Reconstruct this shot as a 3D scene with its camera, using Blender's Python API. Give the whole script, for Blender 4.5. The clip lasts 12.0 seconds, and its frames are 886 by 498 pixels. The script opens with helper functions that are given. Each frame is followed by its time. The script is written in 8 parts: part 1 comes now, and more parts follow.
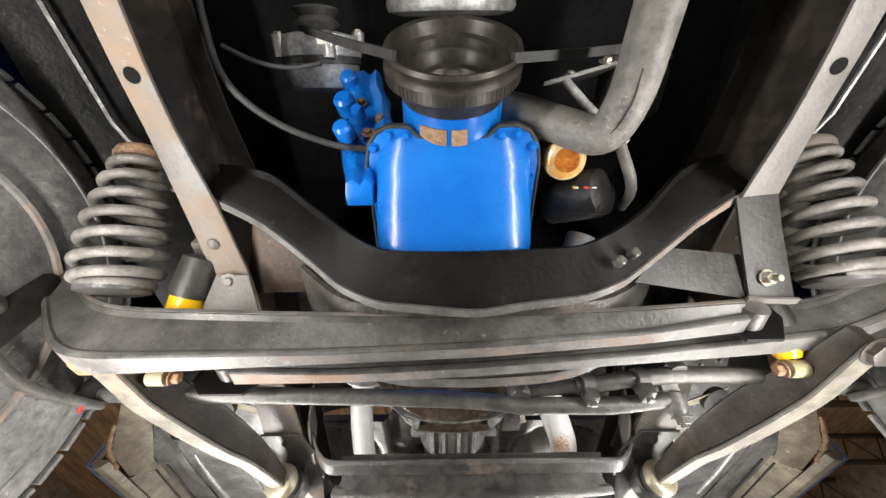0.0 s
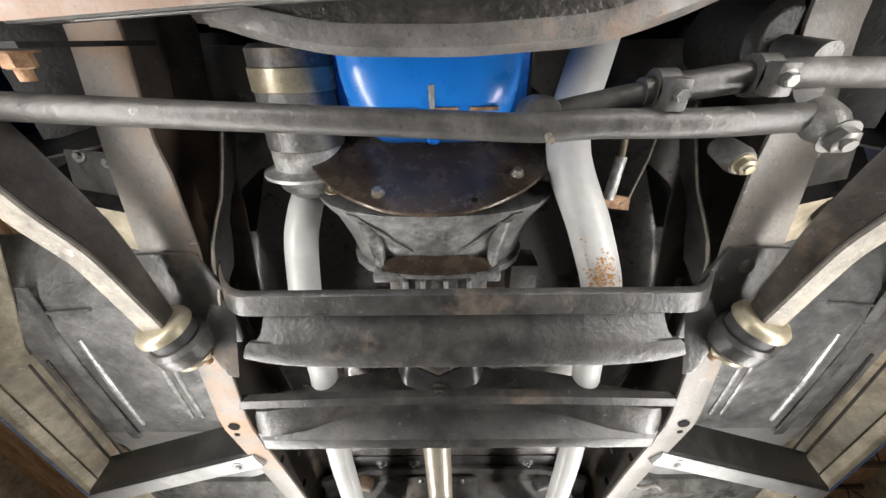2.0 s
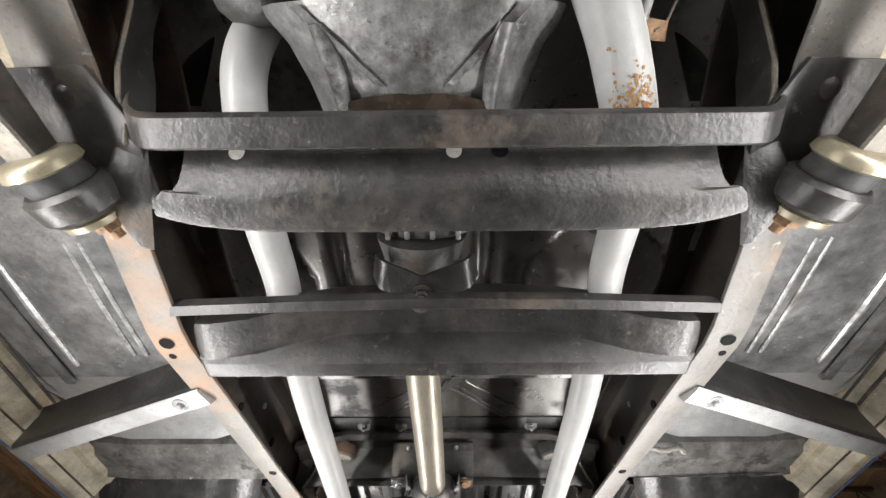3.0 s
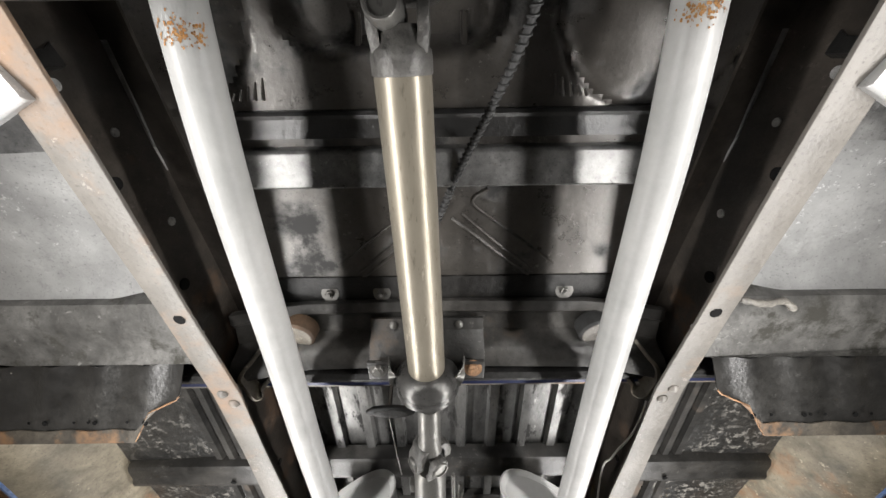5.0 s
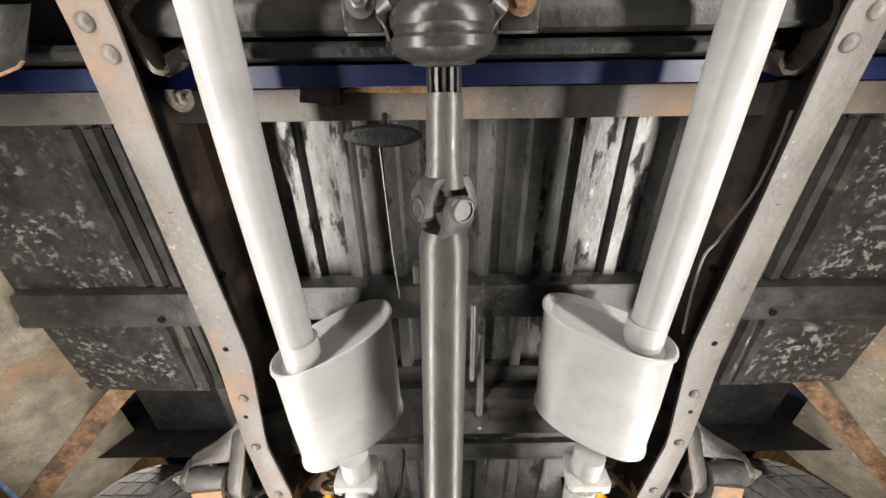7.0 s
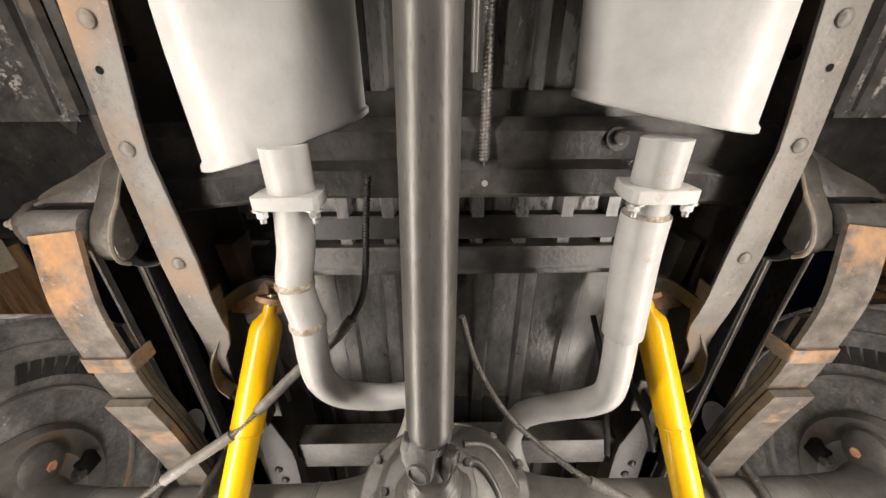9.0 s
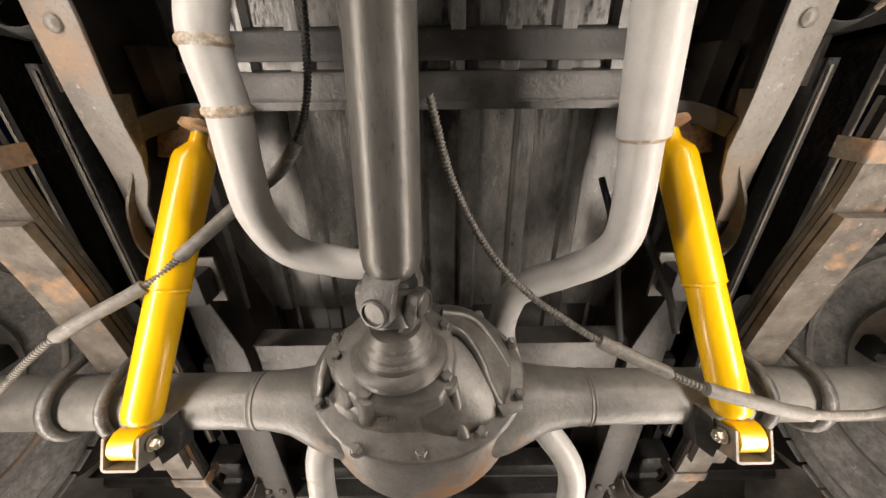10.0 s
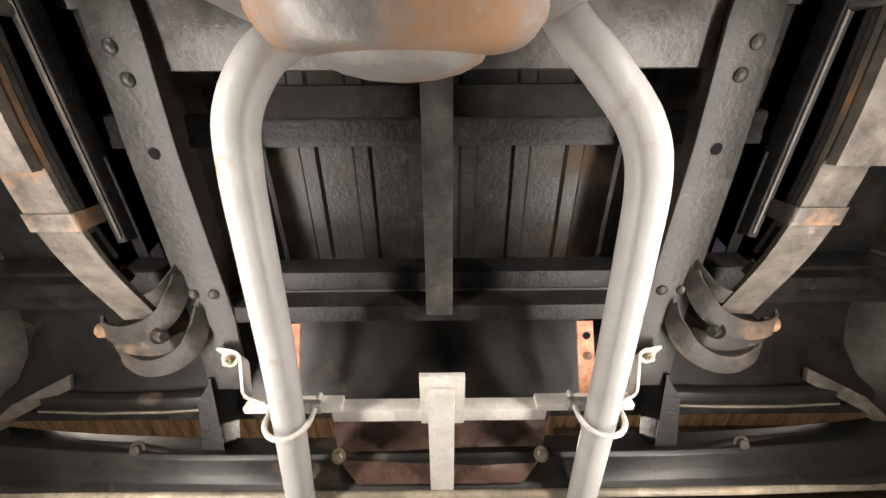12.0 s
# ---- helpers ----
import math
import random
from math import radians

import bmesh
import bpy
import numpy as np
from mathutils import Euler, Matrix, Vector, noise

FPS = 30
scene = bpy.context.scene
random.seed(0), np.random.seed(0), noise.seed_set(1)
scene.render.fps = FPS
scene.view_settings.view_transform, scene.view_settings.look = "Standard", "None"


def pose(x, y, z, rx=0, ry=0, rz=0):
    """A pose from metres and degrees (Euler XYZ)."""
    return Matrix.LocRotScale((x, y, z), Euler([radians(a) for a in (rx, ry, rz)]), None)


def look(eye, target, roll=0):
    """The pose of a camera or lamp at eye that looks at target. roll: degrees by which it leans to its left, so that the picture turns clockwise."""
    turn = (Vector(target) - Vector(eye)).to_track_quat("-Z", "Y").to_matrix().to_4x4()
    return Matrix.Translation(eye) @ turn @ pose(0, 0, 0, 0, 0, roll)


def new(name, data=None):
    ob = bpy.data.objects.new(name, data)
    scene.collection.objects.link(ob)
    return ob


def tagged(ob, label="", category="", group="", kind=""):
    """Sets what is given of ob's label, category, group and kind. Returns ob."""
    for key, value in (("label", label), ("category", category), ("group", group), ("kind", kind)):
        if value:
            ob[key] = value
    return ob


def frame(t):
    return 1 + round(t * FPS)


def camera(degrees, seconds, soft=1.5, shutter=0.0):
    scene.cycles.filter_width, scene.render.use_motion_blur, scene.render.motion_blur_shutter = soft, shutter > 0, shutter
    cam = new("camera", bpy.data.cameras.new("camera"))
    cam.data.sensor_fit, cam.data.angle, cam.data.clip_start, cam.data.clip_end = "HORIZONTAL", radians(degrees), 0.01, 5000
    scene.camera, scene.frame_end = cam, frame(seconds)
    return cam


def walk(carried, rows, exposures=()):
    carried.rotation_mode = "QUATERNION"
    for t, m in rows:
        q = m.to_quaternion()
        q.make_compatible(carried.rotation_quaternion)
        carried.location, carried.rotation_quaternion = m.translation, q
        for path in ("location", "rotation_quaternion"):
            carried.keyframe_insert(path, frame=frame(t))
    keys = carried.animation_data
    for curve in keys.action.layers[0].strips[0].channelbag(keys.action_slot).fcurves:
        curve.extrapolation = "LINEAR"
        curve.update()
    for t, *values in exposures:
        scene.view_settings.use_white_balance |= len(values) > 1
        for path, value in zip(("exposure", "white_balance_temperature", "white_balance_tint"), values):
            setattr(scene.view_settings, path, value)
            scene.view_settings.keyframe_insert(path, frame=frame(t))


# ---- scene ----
cam = camera(104.2, 12.0)
PATH = [
    (0, (-0.054, 0.004, 0.060), (-0.058, 1.101, 1.732), -0.5),
    (0.5, (-0.031, 0.136, 0.062), (-0.038, 1.217, 1.744), -0.2),
    (1, (-0.006, 0.255, 0.063), (-0.017, 1.321, 1.755), -0.0),
    (1.5, (-0.011, 0.391, 0.061), (-0.025, 1.440, 1.765), 0.1),
    (2, (-0.020, 0.515, 0.059), (-0.035, 1.555, 1.767), 0.1),
    (2.5, (-0.004, 0.638, 0.067), (-0.017, 1.662, 1.785), 0.0),
    (3, (-0.001, 0.759, 0.064), (-0.012, 1.773, 1.787), 0.1),
    (3.2, (-0.002, 0.816, 0.062), (-0.015, 1.823, 1.790), 0.2),
    (4.8, (0.001, 1.231, 0.082), (-0.009, 2.174, 1.846), -0.3),
    (5, (-0.002, 1.287, 0.079), (-0.011, 2.226, 1.845), -0.3),
    (5.5, (-0.041, 1.438, 0.083), (-0.050, 2.372, 1.852), -0.3),
    (6, (-0.052, 1.579, 0.073), (-0.061, 2.508, 1.844), -0.2),
    (6.5, (-0.039, 1.719, 0.085), (-0.045, 2.643, 1.858), -0.4),
    (7, (-0.041, 1.877, 0.084), (-0.049, 2.793, 1.862), -0.3),
    (7.2, (-0.050, 1.938, 0.084), (-0.060, 2.850, 1.864), -0.2),
    (8.8, (-0.031, 2.413, 0.069), (-0.003, 3.315, 1.854), -2.0),
    (9, (-0.038, 2.476, 0.073), (-0.014, 3.378, 1.858), -1.9),
    (9.5, (-0.032, 2.625, 0.067), (-0.017, 3.551, 1.839), -1.3),
    (10, (0.007, 2.780, 0.064), (0.016, 3.681, 1.849), -1.1),
    (10.5, (-0.003, 2.931, 0.064), (0.005, 3.818, 1.856), -0.8),
    (11, (-0.016, 3.077, 0.063), (-0.009, 3.963, 1.857), -0.8),
    (11.5, (-0.001, 3.242, 0.053), (0.011, 4.114, 1.852), -1.0),
    (12, (0.008, 3.376, 0.052), (0.013, 4.264, 1.844), -0.8),
]
walk(cam, [(t, look(eye, target, roll)) for t, eye, target, roll in PATH],
     [(0.0, 0.33, 6500, 10), (1.5, 0.20, 6500, 10), (2.5, 0.18, 6400, 10), (3.2, 0.10, 6350, 10), (5.0, 0.0, 6400, 10), (6.0, -0.06, 6500, 10), (7.2, -0.12, 6700, 11), (8.8, -0.26, 6950, 12.5), (9.4, -0.38, 7350, 15.5), (10.5, -0.26, 7450, 15.5), (11.2, -0.02, 7250, 15), (12.0, 0.22, 7000, 15)])

# ---------------------------------------------------------------- light
world = bpy.data.worlds.new("world")
scene.world = world
world.use_nodes = True
world.node_tree.nodes["Background"].inputs["Color"].default_value = (0.75, 0.72, 0.68, 1)
world.node_tree.nodes["Background"].inputs["Strength"].default_value = 0.0


def area_lamp(name, m, sx, sy, watts, colour):
    data = bpy.data.lights.new(name, "AREA")
    data.shape, data.size, data.size_y, data.energy, data.color = "RECTANGLE", sx, sy, watts, colour
    ob = new(name, data)
    ob.matrix_world = m
    return ob


# two low fixed strips along the truck, standing in for lamps carried beside the camera
LAMP_X, LAMP_Z, LAMP_W = 0.60, 0.165, 0.05
for s in (-1, 1):
    area_lamp("strip_lamp_stand_in", look((s * LAMP_X, 1.47, LAMP_Z), (s * 0.22, 1.47, 0.70)), 5.25, LAMP_W, 38.8, (1.0, 0.97, 0.93))
    # unseen overhead fill, added to brighten deck and outer panels, stronger on the left
    area_lamp("unseen_fill_lamp", pose(s * 3.2, 2.0, 3.25), 0.5, 6.0, 190.0 if s < 0 else 70.0, (1.0, 0.93, 0.84))
area_lamp("unseen_fill_lamp", pose(0.0, 6.8, 3.25), 5.0, 0.5, 260.0, (1.0, 0.93, 0.84))

# ---------------------------------------------------------------- tools
H = 1.41     # heights below are written above a datum 1.41 m under the floor
BASE = {}


def V(*a):
    return Vector(a)


def thing(name, base, label, category, group="", kind=""):
    ob = new(name)
    ob.location = (base[0], base[1], base[2] - H)
    ob.empty_display_size = 0.05
    BASE[ob] = Vector(ob.location)
    return tagged(ob, label, category, group, kind)


def finish(bm, mat, bevel, smooth, angle):
    bmesh.ops.remove_doubles(bm, verts=bm.verts, dist=0.00005)
    bmesh.ops.recalc_face_normals(bm, faces=bm.faces)
    if bevel:
        edges = [e for e in bm.edges if len(e.link_faces) == 2 and e.calc_face_angle(0) > 0.6]
        bmesh.ops.bevel(bm, geom=edges, offset=bevel, segments=2, profile=0.6, affect="EDGES", clamp_overlap=True)
    me = bpy.data.meshes.new("mesh")
    bm.to_mesh(me)
    bm.free()
    me.materials.append(mat)
    if smooth:
        me.shade_smooth()
        me.set_sharp_from_angle(angle=radians(angle))
    return me


def part(name, bm, mat, parent, label="", bevel=0.0, smooth=True, angle=38):
    base = BASE[parent]
    bmesh.ops.translate(bm, verts=bm.verts, vec=-base - V(0, 0, H))
    ob = new(name, finish(bm, mat, bevel, smooth, angle))
    ob.parent = parent
    BASE[ob] = base
    return tagged(ob, label)


def solid(name, bm, mat, label, category, group="", kind="", bevel=0.0, smooth=True, angle=38):
    lo = Vector([min(v.co[i] for v in bm.verts) for i in range(3)])
    hi = Vector([max(v.co[i] for v in bm.verts) for i in range(3)])
    base = V((lo.x + hi.x) / 2, (lo.y + hi.y) / 2, lo.z)
    bmesh.ops.translate(bm, verts=bm.verts, vec=-base)
    ob = new(name, finish(bm, mat, bevel, smooth, angle))
    ob.location = base - V(0, 0, H)
    BASE[ob] = Vector(ob.location)
    return tagged(ob, label, category, group, kind)


def box(a, b, bm=None):
    bm = bm or bmesh.new()
    vs = [bm.verts.new((x, y, z)) for x in (a[0], b[0]) for y in (a[1], b[1]) for z in (a[2], b[2])]
    for f in ((0, 1, 3, 2), (4, 6, 7, 5), (0, 4, 5, 1), (2, 3, 7, 6), (0, 2, 6, 4), (1, 5, 7, 3)):
        bm.faces.new([vs[i] for i in f])
    return bm


def rings(loops, bm=None, closed=True, caps=True):
    """Skin through equal loops of points."""
    bm = bm or bmesh.new()
    made = [[bm.verts.new(p) for p in loop] for loop in loops]
    n = len(made[0])
    for a, b in zip(made, made[1:]):
        for i in range(n if closed else n - 1):
            j = (i + 1) % n
            bm.faces.new((a[i], a[j], b[j], b[i]))
    if caps and closed:
        bm.faces.new(made[0])
        bm.faces.new(made[-1][::-1])
    return bm


def thick(grid, t, bm=None):
    """A sheet through rows of points, with thickness t along z."""
    loops = [[Vector(p) for p in row] + [Vector(p) + V(0, 0, t) for p in reversed(row)] for row in grid]
    return rings(loops, bm)


def slab(outline, off, bm=None):
    """A flat outline of points, thickened by the vector off."""
    bm = bm or bmesh.new()
    a = [bm.verts.new(p) for p in outline]
    b = [bm.verts.new(Vector(p) + Vector(off)) for p in outline]
    bm.faces.new(a)
    bm.faces.new(b[::-1])
    for i in range(len(a)):
        j = (i + 1) % len(a)
        bm.faces.new((a[i], a[j], b[j], b[i]))
    return bm


def rounded(points, radius, k=6):
    """A path with its corners rounded off."""
    ps = [Vector(p) for p in points]
    out = [ps[0]]
    for a, b, c in zip(ps, ps[1:], ps[2:]):
        d = min(radius, (a - b).length * 0.48, (c - b).length * 0.48)
        p, q = b + (a - b).normalized() * d, b + (c - b).normalized() * d
        out += [p * (1 - u) ** 2 + b * 2 * u * (1 - u) + q * u * u for u in (i / k for i in range(k + 1))]
    return out + [ps[-1]]


def curve(points, k=6):
    """A smooth path through the points."""
    ps = [Vector(p) for p in points]
    ps = [ps[0] * 2 - ps[1]] + ps + [ps[-1] * 2 - ps[-2]]
    out = []
    for a, b, c, d in zip(ps, ps[1:], ps[2:], ps[3:]):
        for i in range(k):
            u = i / k
            out.append(0.5 * (2 * b + (c - a) * u + (2 * a - 5 * b + 4 * c - d) * u * u + (3 * b - a - 3 * c + d) * u ** 3))
    return out + [ps[-2]]


def frames_along(path):
    t0 = (path[1] - path[0]).normalized()
    n = t0.cross(V(0.31, 0.2, 0.93)).normalized()
    res = []
    for i, p in enumerate(path):
        t = (path[min(i + 1, len(path) - 1)] - path[max(i - 1, 0)]).normalized()
        n = (n - t * n.dot(t)).normalized()
        res.append((p, n, t.cross(n)))
    return res


def tube(path, r, n=16, bm=None, caps=True):
    path = [Vector(p) for p in path]
    rs = r if isinstance(r, (list, tuple)) else [r] * len(path)
    return rings([[p + (u * math.cos(a) + v * math.sin(a)) * q for a in (2 * math.pi * i / n for i in range(n))]
                  for (p, u, v), q in zip(frames_along(path), rs)], bm, True, caps)


def strap(path, side, w, t, bm=None):
    """A flat bar of width w along the direction side, t thick, swept along a path."""
    path, side, loops = [Vector(p) for p in path], Vector(side).normalized(), []
    for i, p in enumerate(path):
        d = (path[min(i + 1, len(path) - 1)] - path[max(i - 1, 0)]).normalized()
        s = (side - d * side.dot(d)).normalized()
        up = d.cross(s)
        loops.append([p - s * w / 2, p + s * w / 2, p + s * w / 2 + up * t, p - s * w / 2 + up * t])
    return rings(loops, bm)


def lathe(profile, at, axis, n=32, bm=None, sx=1.0, caps=True):
    """Turns (distance, radius) pairs about an axis."""
    ax = Vector(axis).normalized()
    u = ax.cross(V(0, 0, 1) if abs(ax.z) < 0.9 else V(0, 1, 0)).normalized()
    w = ax.cross(u)
    at = Vector(at)
    return rings([[at + ax * d + (u * math.cos(a) * sx + w * math.sin(a)) * max(r, 0.0004) for a in (2 * math.pi * i / n for i in range(n))]
                  for d, r in profile], bm, True, caps)


def bolt(at, axis, r=0.009, h=0.008, bm=None, washer=1.7, stud=0.0):
    prof_w = [(0, r * washer), (0.002, r * washer)]
    bm = lathe(prof_w, at, axis, 16, bm)
    bm = lathe([(0.0015, r), (h, r), (h + 0.0015, r * 0.8)], at, axis, 6, bm)
    if stud:
        bm = lathe([(h, r * 0.55), (h + stud, r * 0.5)], at, axis, 10, bm)
    return bm


def rivet(at, axis, r=0.009, bm=None):
    return lathe([(0, r), (r * 0.3, r * 0.95), (r * 0.6, r * 0.6), (r * 0.72, r * 0.2)], at, axis, 14, bm)


def hole(at, axis, r=0.009, bm=None, off=0.0008):
    """The dark mouth of a drilled hole: a thin ring wall with a sunk bottom."""
    return lathe([(off, r * 1.0), (off, r * 0.98), (-0.0, r * 0.9)], at, axis, 18, bm)


# ---------------------------------------------------------------- materials
def material(name, c1, c2, rough=0.5, metal=0.0, scale=9.0, lo=0.4, hi=0.62, bump=0.15, fine=220.0, stain=None, stain_at=(0.62, 0.72), stain_scale=5.0,
             coat=0.0, streak=(1, 1, 1), rough_var=0.15, spec=0.5, mottle=0.5, grime=0.75, speck=0.75, chips=0.8, patches=0.0, patch_at=(0.60, 0.66)):
    m = bpy.data.materials.new(name)
    m.use_nodes = True
    nt = m.node_tree
    bsdf = nt.nodes["Principled BSDF"]

    def node(kind, **kw):
        n = nt.nodes.new(kind)
        for k, v in kw.items():
            n.inputs[k.replace("_", " ")].default_value = v
        return n

    def link(a, b):
        nt.links.new(a, b)

    tc = node("ShaderNodeTexCoord")
    mp = node("ShaderNodeMapping")
    mp.inputs["Scale"].default_value = streak
    link(tc.outputs["Object"], mp.inputs["Vector"])
    info = node("ShaderNodeObjectInfo")
    shift = node("ShaderNodeVectorMath")
    shift.operation = "ADD"
    link(mp.outputs["Vector"], shift.inputs[0])
    spread = node("ShaderNodeMath")
    spread.operation = "MULTIPLY"
    spread.inputs[1].default_value = 17.0
    link(info.outputs["Random"], spread.inputs[0])
    link(spread.outputs[0], shift.inputs[1])

    def noise_at(s, detail=5.0, rough_n=0.6):
        n = node("ShaderNodeTexNoise", Scale=s, Detail=detail, Roughness=rough_n)
        link(shift.outputs[0], n.inputs["Vector"])
        return n.outputs["Fac"]

    def ramp(src, a, b):
        r = node("ShaderNodeMapRange")
        r.inputs["From Min"].default_value, r.inputs["From Max"].default_value = a, b
        link(src, r.inputs["Value"])
        return r.outputs["Result"]

    def mix(f, a, b):
        n = node("ShaderNodeMix")
        n.data_type = "RGBA"
        link(f, n.inputs[0])
        for sock, v in ((n.inputs[6], a), (n.inputs[7], b)):
            if isinstance(v, tuple):
                sock.default_value = (*v, 1)
            else:
                link(v, sock)
        return n.outputs[2]

    big = noise_at(scale)
    small = noise_at(fine, 3.0)
    col = mix(ramp(big, lo, hi), c1, c2)
    dark = tuple(v * 0.5 for v in c1)
    if speck:
        dots = node("ShaderNodeMath")
        dots.operation = "MULTIPLY"
        link(ramp(small, 0.58, 0.74), dots.inputs[0])
        dots.inputs[1].default_value = speck
        col = mix(dots.outputs[0], col, dark)
    # mid-size mottling and specks of grime
    mid = noise_at(scale * 4.5, 8.0, 0.72)
    gain = node("ShaderNodeMapRange")
    gain.inputs["From Min"].default_value, gain.inputs["From Max"].default_value = 0.3, 0.7
    gain.inputs["To Min"].default_value, gain.inputs["To Max"].default_value = 1 - mottle, 1 + mottle
    link(mid, gain.inputs["Value"])
    scaled = node("ShaderNodeVectorMath")
    scaled.operation = "SCALE"
    link(col, scaled.inputs[0])
    link(gain.outputs["Result"], scaled.inputs["Scale"])
    col = scaled.outputs[0]
    if grime:
        where = node("ShaderNodeMath")
        where.operation = "MULTIPLY"
        link(ramp(noise_at(4.0, 3.0, 0.6), 0.50, 0.64), where.inputs[0])
        where.inputs[1].default_value = grime
        spots = node("ShaderNodeMath")
        spots.operation = "MULTIPLY"
        link(ramp(noise_at(38.0, 8.0, 0.8), 0.54, 0.66), spots.inputs[0])
        link(where.outputs[0], spots.inputs[1])
        col = mix(spots.outputs[0], col, tuple(v * 0.35 for v in c1))
    if chips:
        # scratches and chips that show the lighter layer beneath
        patch = node("ShaderNodeMath")
        patch.operation = "MULTIPLY"
        link(ramp(noise_at(7.0, 4.0, 0.65), 0.50, 0.60), patch.inputs[0])
        patch.inputs[1].default_value = chips
        flake = node("ShaderNodeMath")
        flake.operation = "MULTIPLY"
        link(ramp(noise_at(75.0, 6.0, 0.75), 0.60, 0.64), flake.inputs[0])
        link(patch.outputs[0], flake.inputs[1])
        col = mix(flake.outputs[0], col, tuple(min(0.8, v * 1.9 + 0.02) for v in c2))
    rsock = node("ShaderNodeMath")
    rsock.operation = "MULTIPLY_ADD"
    link(mid, rsock.inputs[0])
    rsock.inputs[1].default_value, rsock.inputs[2].default_value = rough_var * 2, rough - rough_var
    rout = rsock.outputs[0]
    if stain:
        f = ramp(noise_at(stain_scale, 8.0, 0.68), *stain_at)
        if patches:
            # the stain comes only in a few separate places
            keep = node("ShaderNodeMath")
            keep.operation = "MULTIPLY"
            link(ramp(noise_at(patches, 3.0, 0.6), *patch_at), keep.inputs[0])
            link(f, keep.inputs[1])
            f = keep.outputs[0]
        col = mix(f, col, stain)
        rr = node("ShaderNodeMix")
        link(f, rr.inputs[0])
        link(rout, rr.inputs[2])
        rr.inputs[3].default_value = 0.85
        rout = rr.outputs[0]
        if metal:
            mm = node("ShaderNodeMath")
            mm.operation = "MULTIPLY_ADD"
            link(f, mm.inputs[0])
            mm.inputs[1].default_value, mm.inputs[2].default_value = -metal, metal
            link(mm.outputs[0], bsdf.inputs["Metallic"])
    if metal and not stain:
        bsdf.inputs["Metallic"].default_value = metal
    link(col, bsdf.inputs["Base Color"])
    link(rout, bsdf.inputs["Roughness"])
    bsdf.inputs["Coat Weight"].default_value = coat
    bsdf.inputs["Specular IOR Level"].default_value = spec
    bsdf.inputs["Coat Roughness"].default_value = 0.15
    if bump:
        h = node("ShaderNodeMath")
        h.operation = "MULTIPLY_ADD"
        link(noise_at(fine * 0.5, 4.0), h.inputs[0])
        h.inputs[1].default_value = 0.55
        half = node("ShaderNodeMath")
        half.operation = "MULTIPLY"
        link(noise_at(scale * 3.0, 4.0), half.inputs[0])
        half.inputs[1].default_value = 0.4
        link(half.outputs[0], h.inputs[2])
        b = node("ShaderNodeBump", Strength=min(1.0, bump * 1.7), Distance=0.004)
        link(h.outputs[0], b.inputs["Height"])
        link(b.outputs["Normal"], bsdf.inputs["Normal"])
    return m


PIPERUST = material("rusting_exhaust_paint", (0.40, 0.40, 0.392), (0.49, 0.487, 0.478), 0.42, 0.0, 5, stain=(0.45, 0.19, 0.04), stain_at=(0.55, 0.66), stain_scale=26, bump=0.2, mottle=0.10, grime=0.0, speck=0.0, chips=0.0, patches=7.0)
FRONTX = material("matte_black_crossmember", (0.004633, 0.004212, 0.003791), (0.00927, 0.008424, 0.007582), 0.55, 0, 6, stain=(0.06, 0.048, 0.036), stain_at=(0.62, 0.8), bump=0.2, spec=0.15)
SEAL = material("black_underseal", (0.010, 0.010, 0.010), (0.021, 0.020, 0.019), 0.45, 0, 9, stain=(0.055, 0.044, 0.033), stain_at=(0.62, 0.76), stain_scale=6, bump=0.4, spec=0.3)
SILVER = material("bright_cast_alloy", (0.60, 0.60, 0.59), (0.72, 0.72, 0.71), 0.38, 0.5, 14, bump=0.3, stain=(0.2, 0.19, 0.18), stain_at=(0.62, 0.74))
BEARING = material("dark_bearing_steel", (0.075, 0.073, 0.070), (0.12, 0.118, 0.114), 0.30, 0.6, 9, bump=0.12, mottle=0.2)
CHROMEY = material("satin_grey_channel", (0.10, 0.10, 0.099), (0.19, 0.188, 0.184), 0.32, 0.5, 5, bump=0.12, stain=(0.03, 0.029, 0.027), stain_at=(0.60, 0.70), stain_scale=9, chips=0.5)
REARPAN = material("glossy_black_rear_pan", (0.0063, 0.005985, 0.00567), (0.01386, 0.0126, 0.01134), 0.42, 0, 4, stain=(0.10, 0.068, 0.043), stain_at=(0.62, 0.74), stain_scale=5, bump=0.15, spec=0.45)
HANGER = material("dusty_brown_casting", (0.03, 0.027, 0.024), (0.0675, 0.06, 0.051), 0.40, 0.05, 7, stain=(0.20, 0.125, 0.075), stain_at=(0.60, 0.74), stain_scale=6, bump=0.25, spec=0.6)
DARKRUST = material("dark_rust_brown", (0.050, 0.030, 0.018), (0.105, 0.066, 0.040), 0.6, 0, 8, bump=0.3, stain=(0.15, 0.095, 0.05), stain_at=(0.58, 0.74), stain_scale=6)
# bright grey that puts the lamps' sheen on black floor paint into the colour
SHEENPAN = material("sheen_bright_panel", (0.30, 0.30, 0.298), (0.42, 0.42, 0.415), 0.36, 0.35, 3, bump=0.15, stain=(0.10, 0.098, 0.094), stain_at=(0.60, 0.76), stain_scale=6, mottle=0.2, grime=0.5)
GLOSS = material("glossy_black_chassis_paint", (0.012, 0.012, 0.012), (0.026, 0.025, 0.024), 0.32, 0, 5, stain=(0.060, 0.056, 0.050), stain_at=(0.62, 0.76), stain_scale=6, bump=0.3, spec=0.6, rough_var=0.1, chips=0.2)
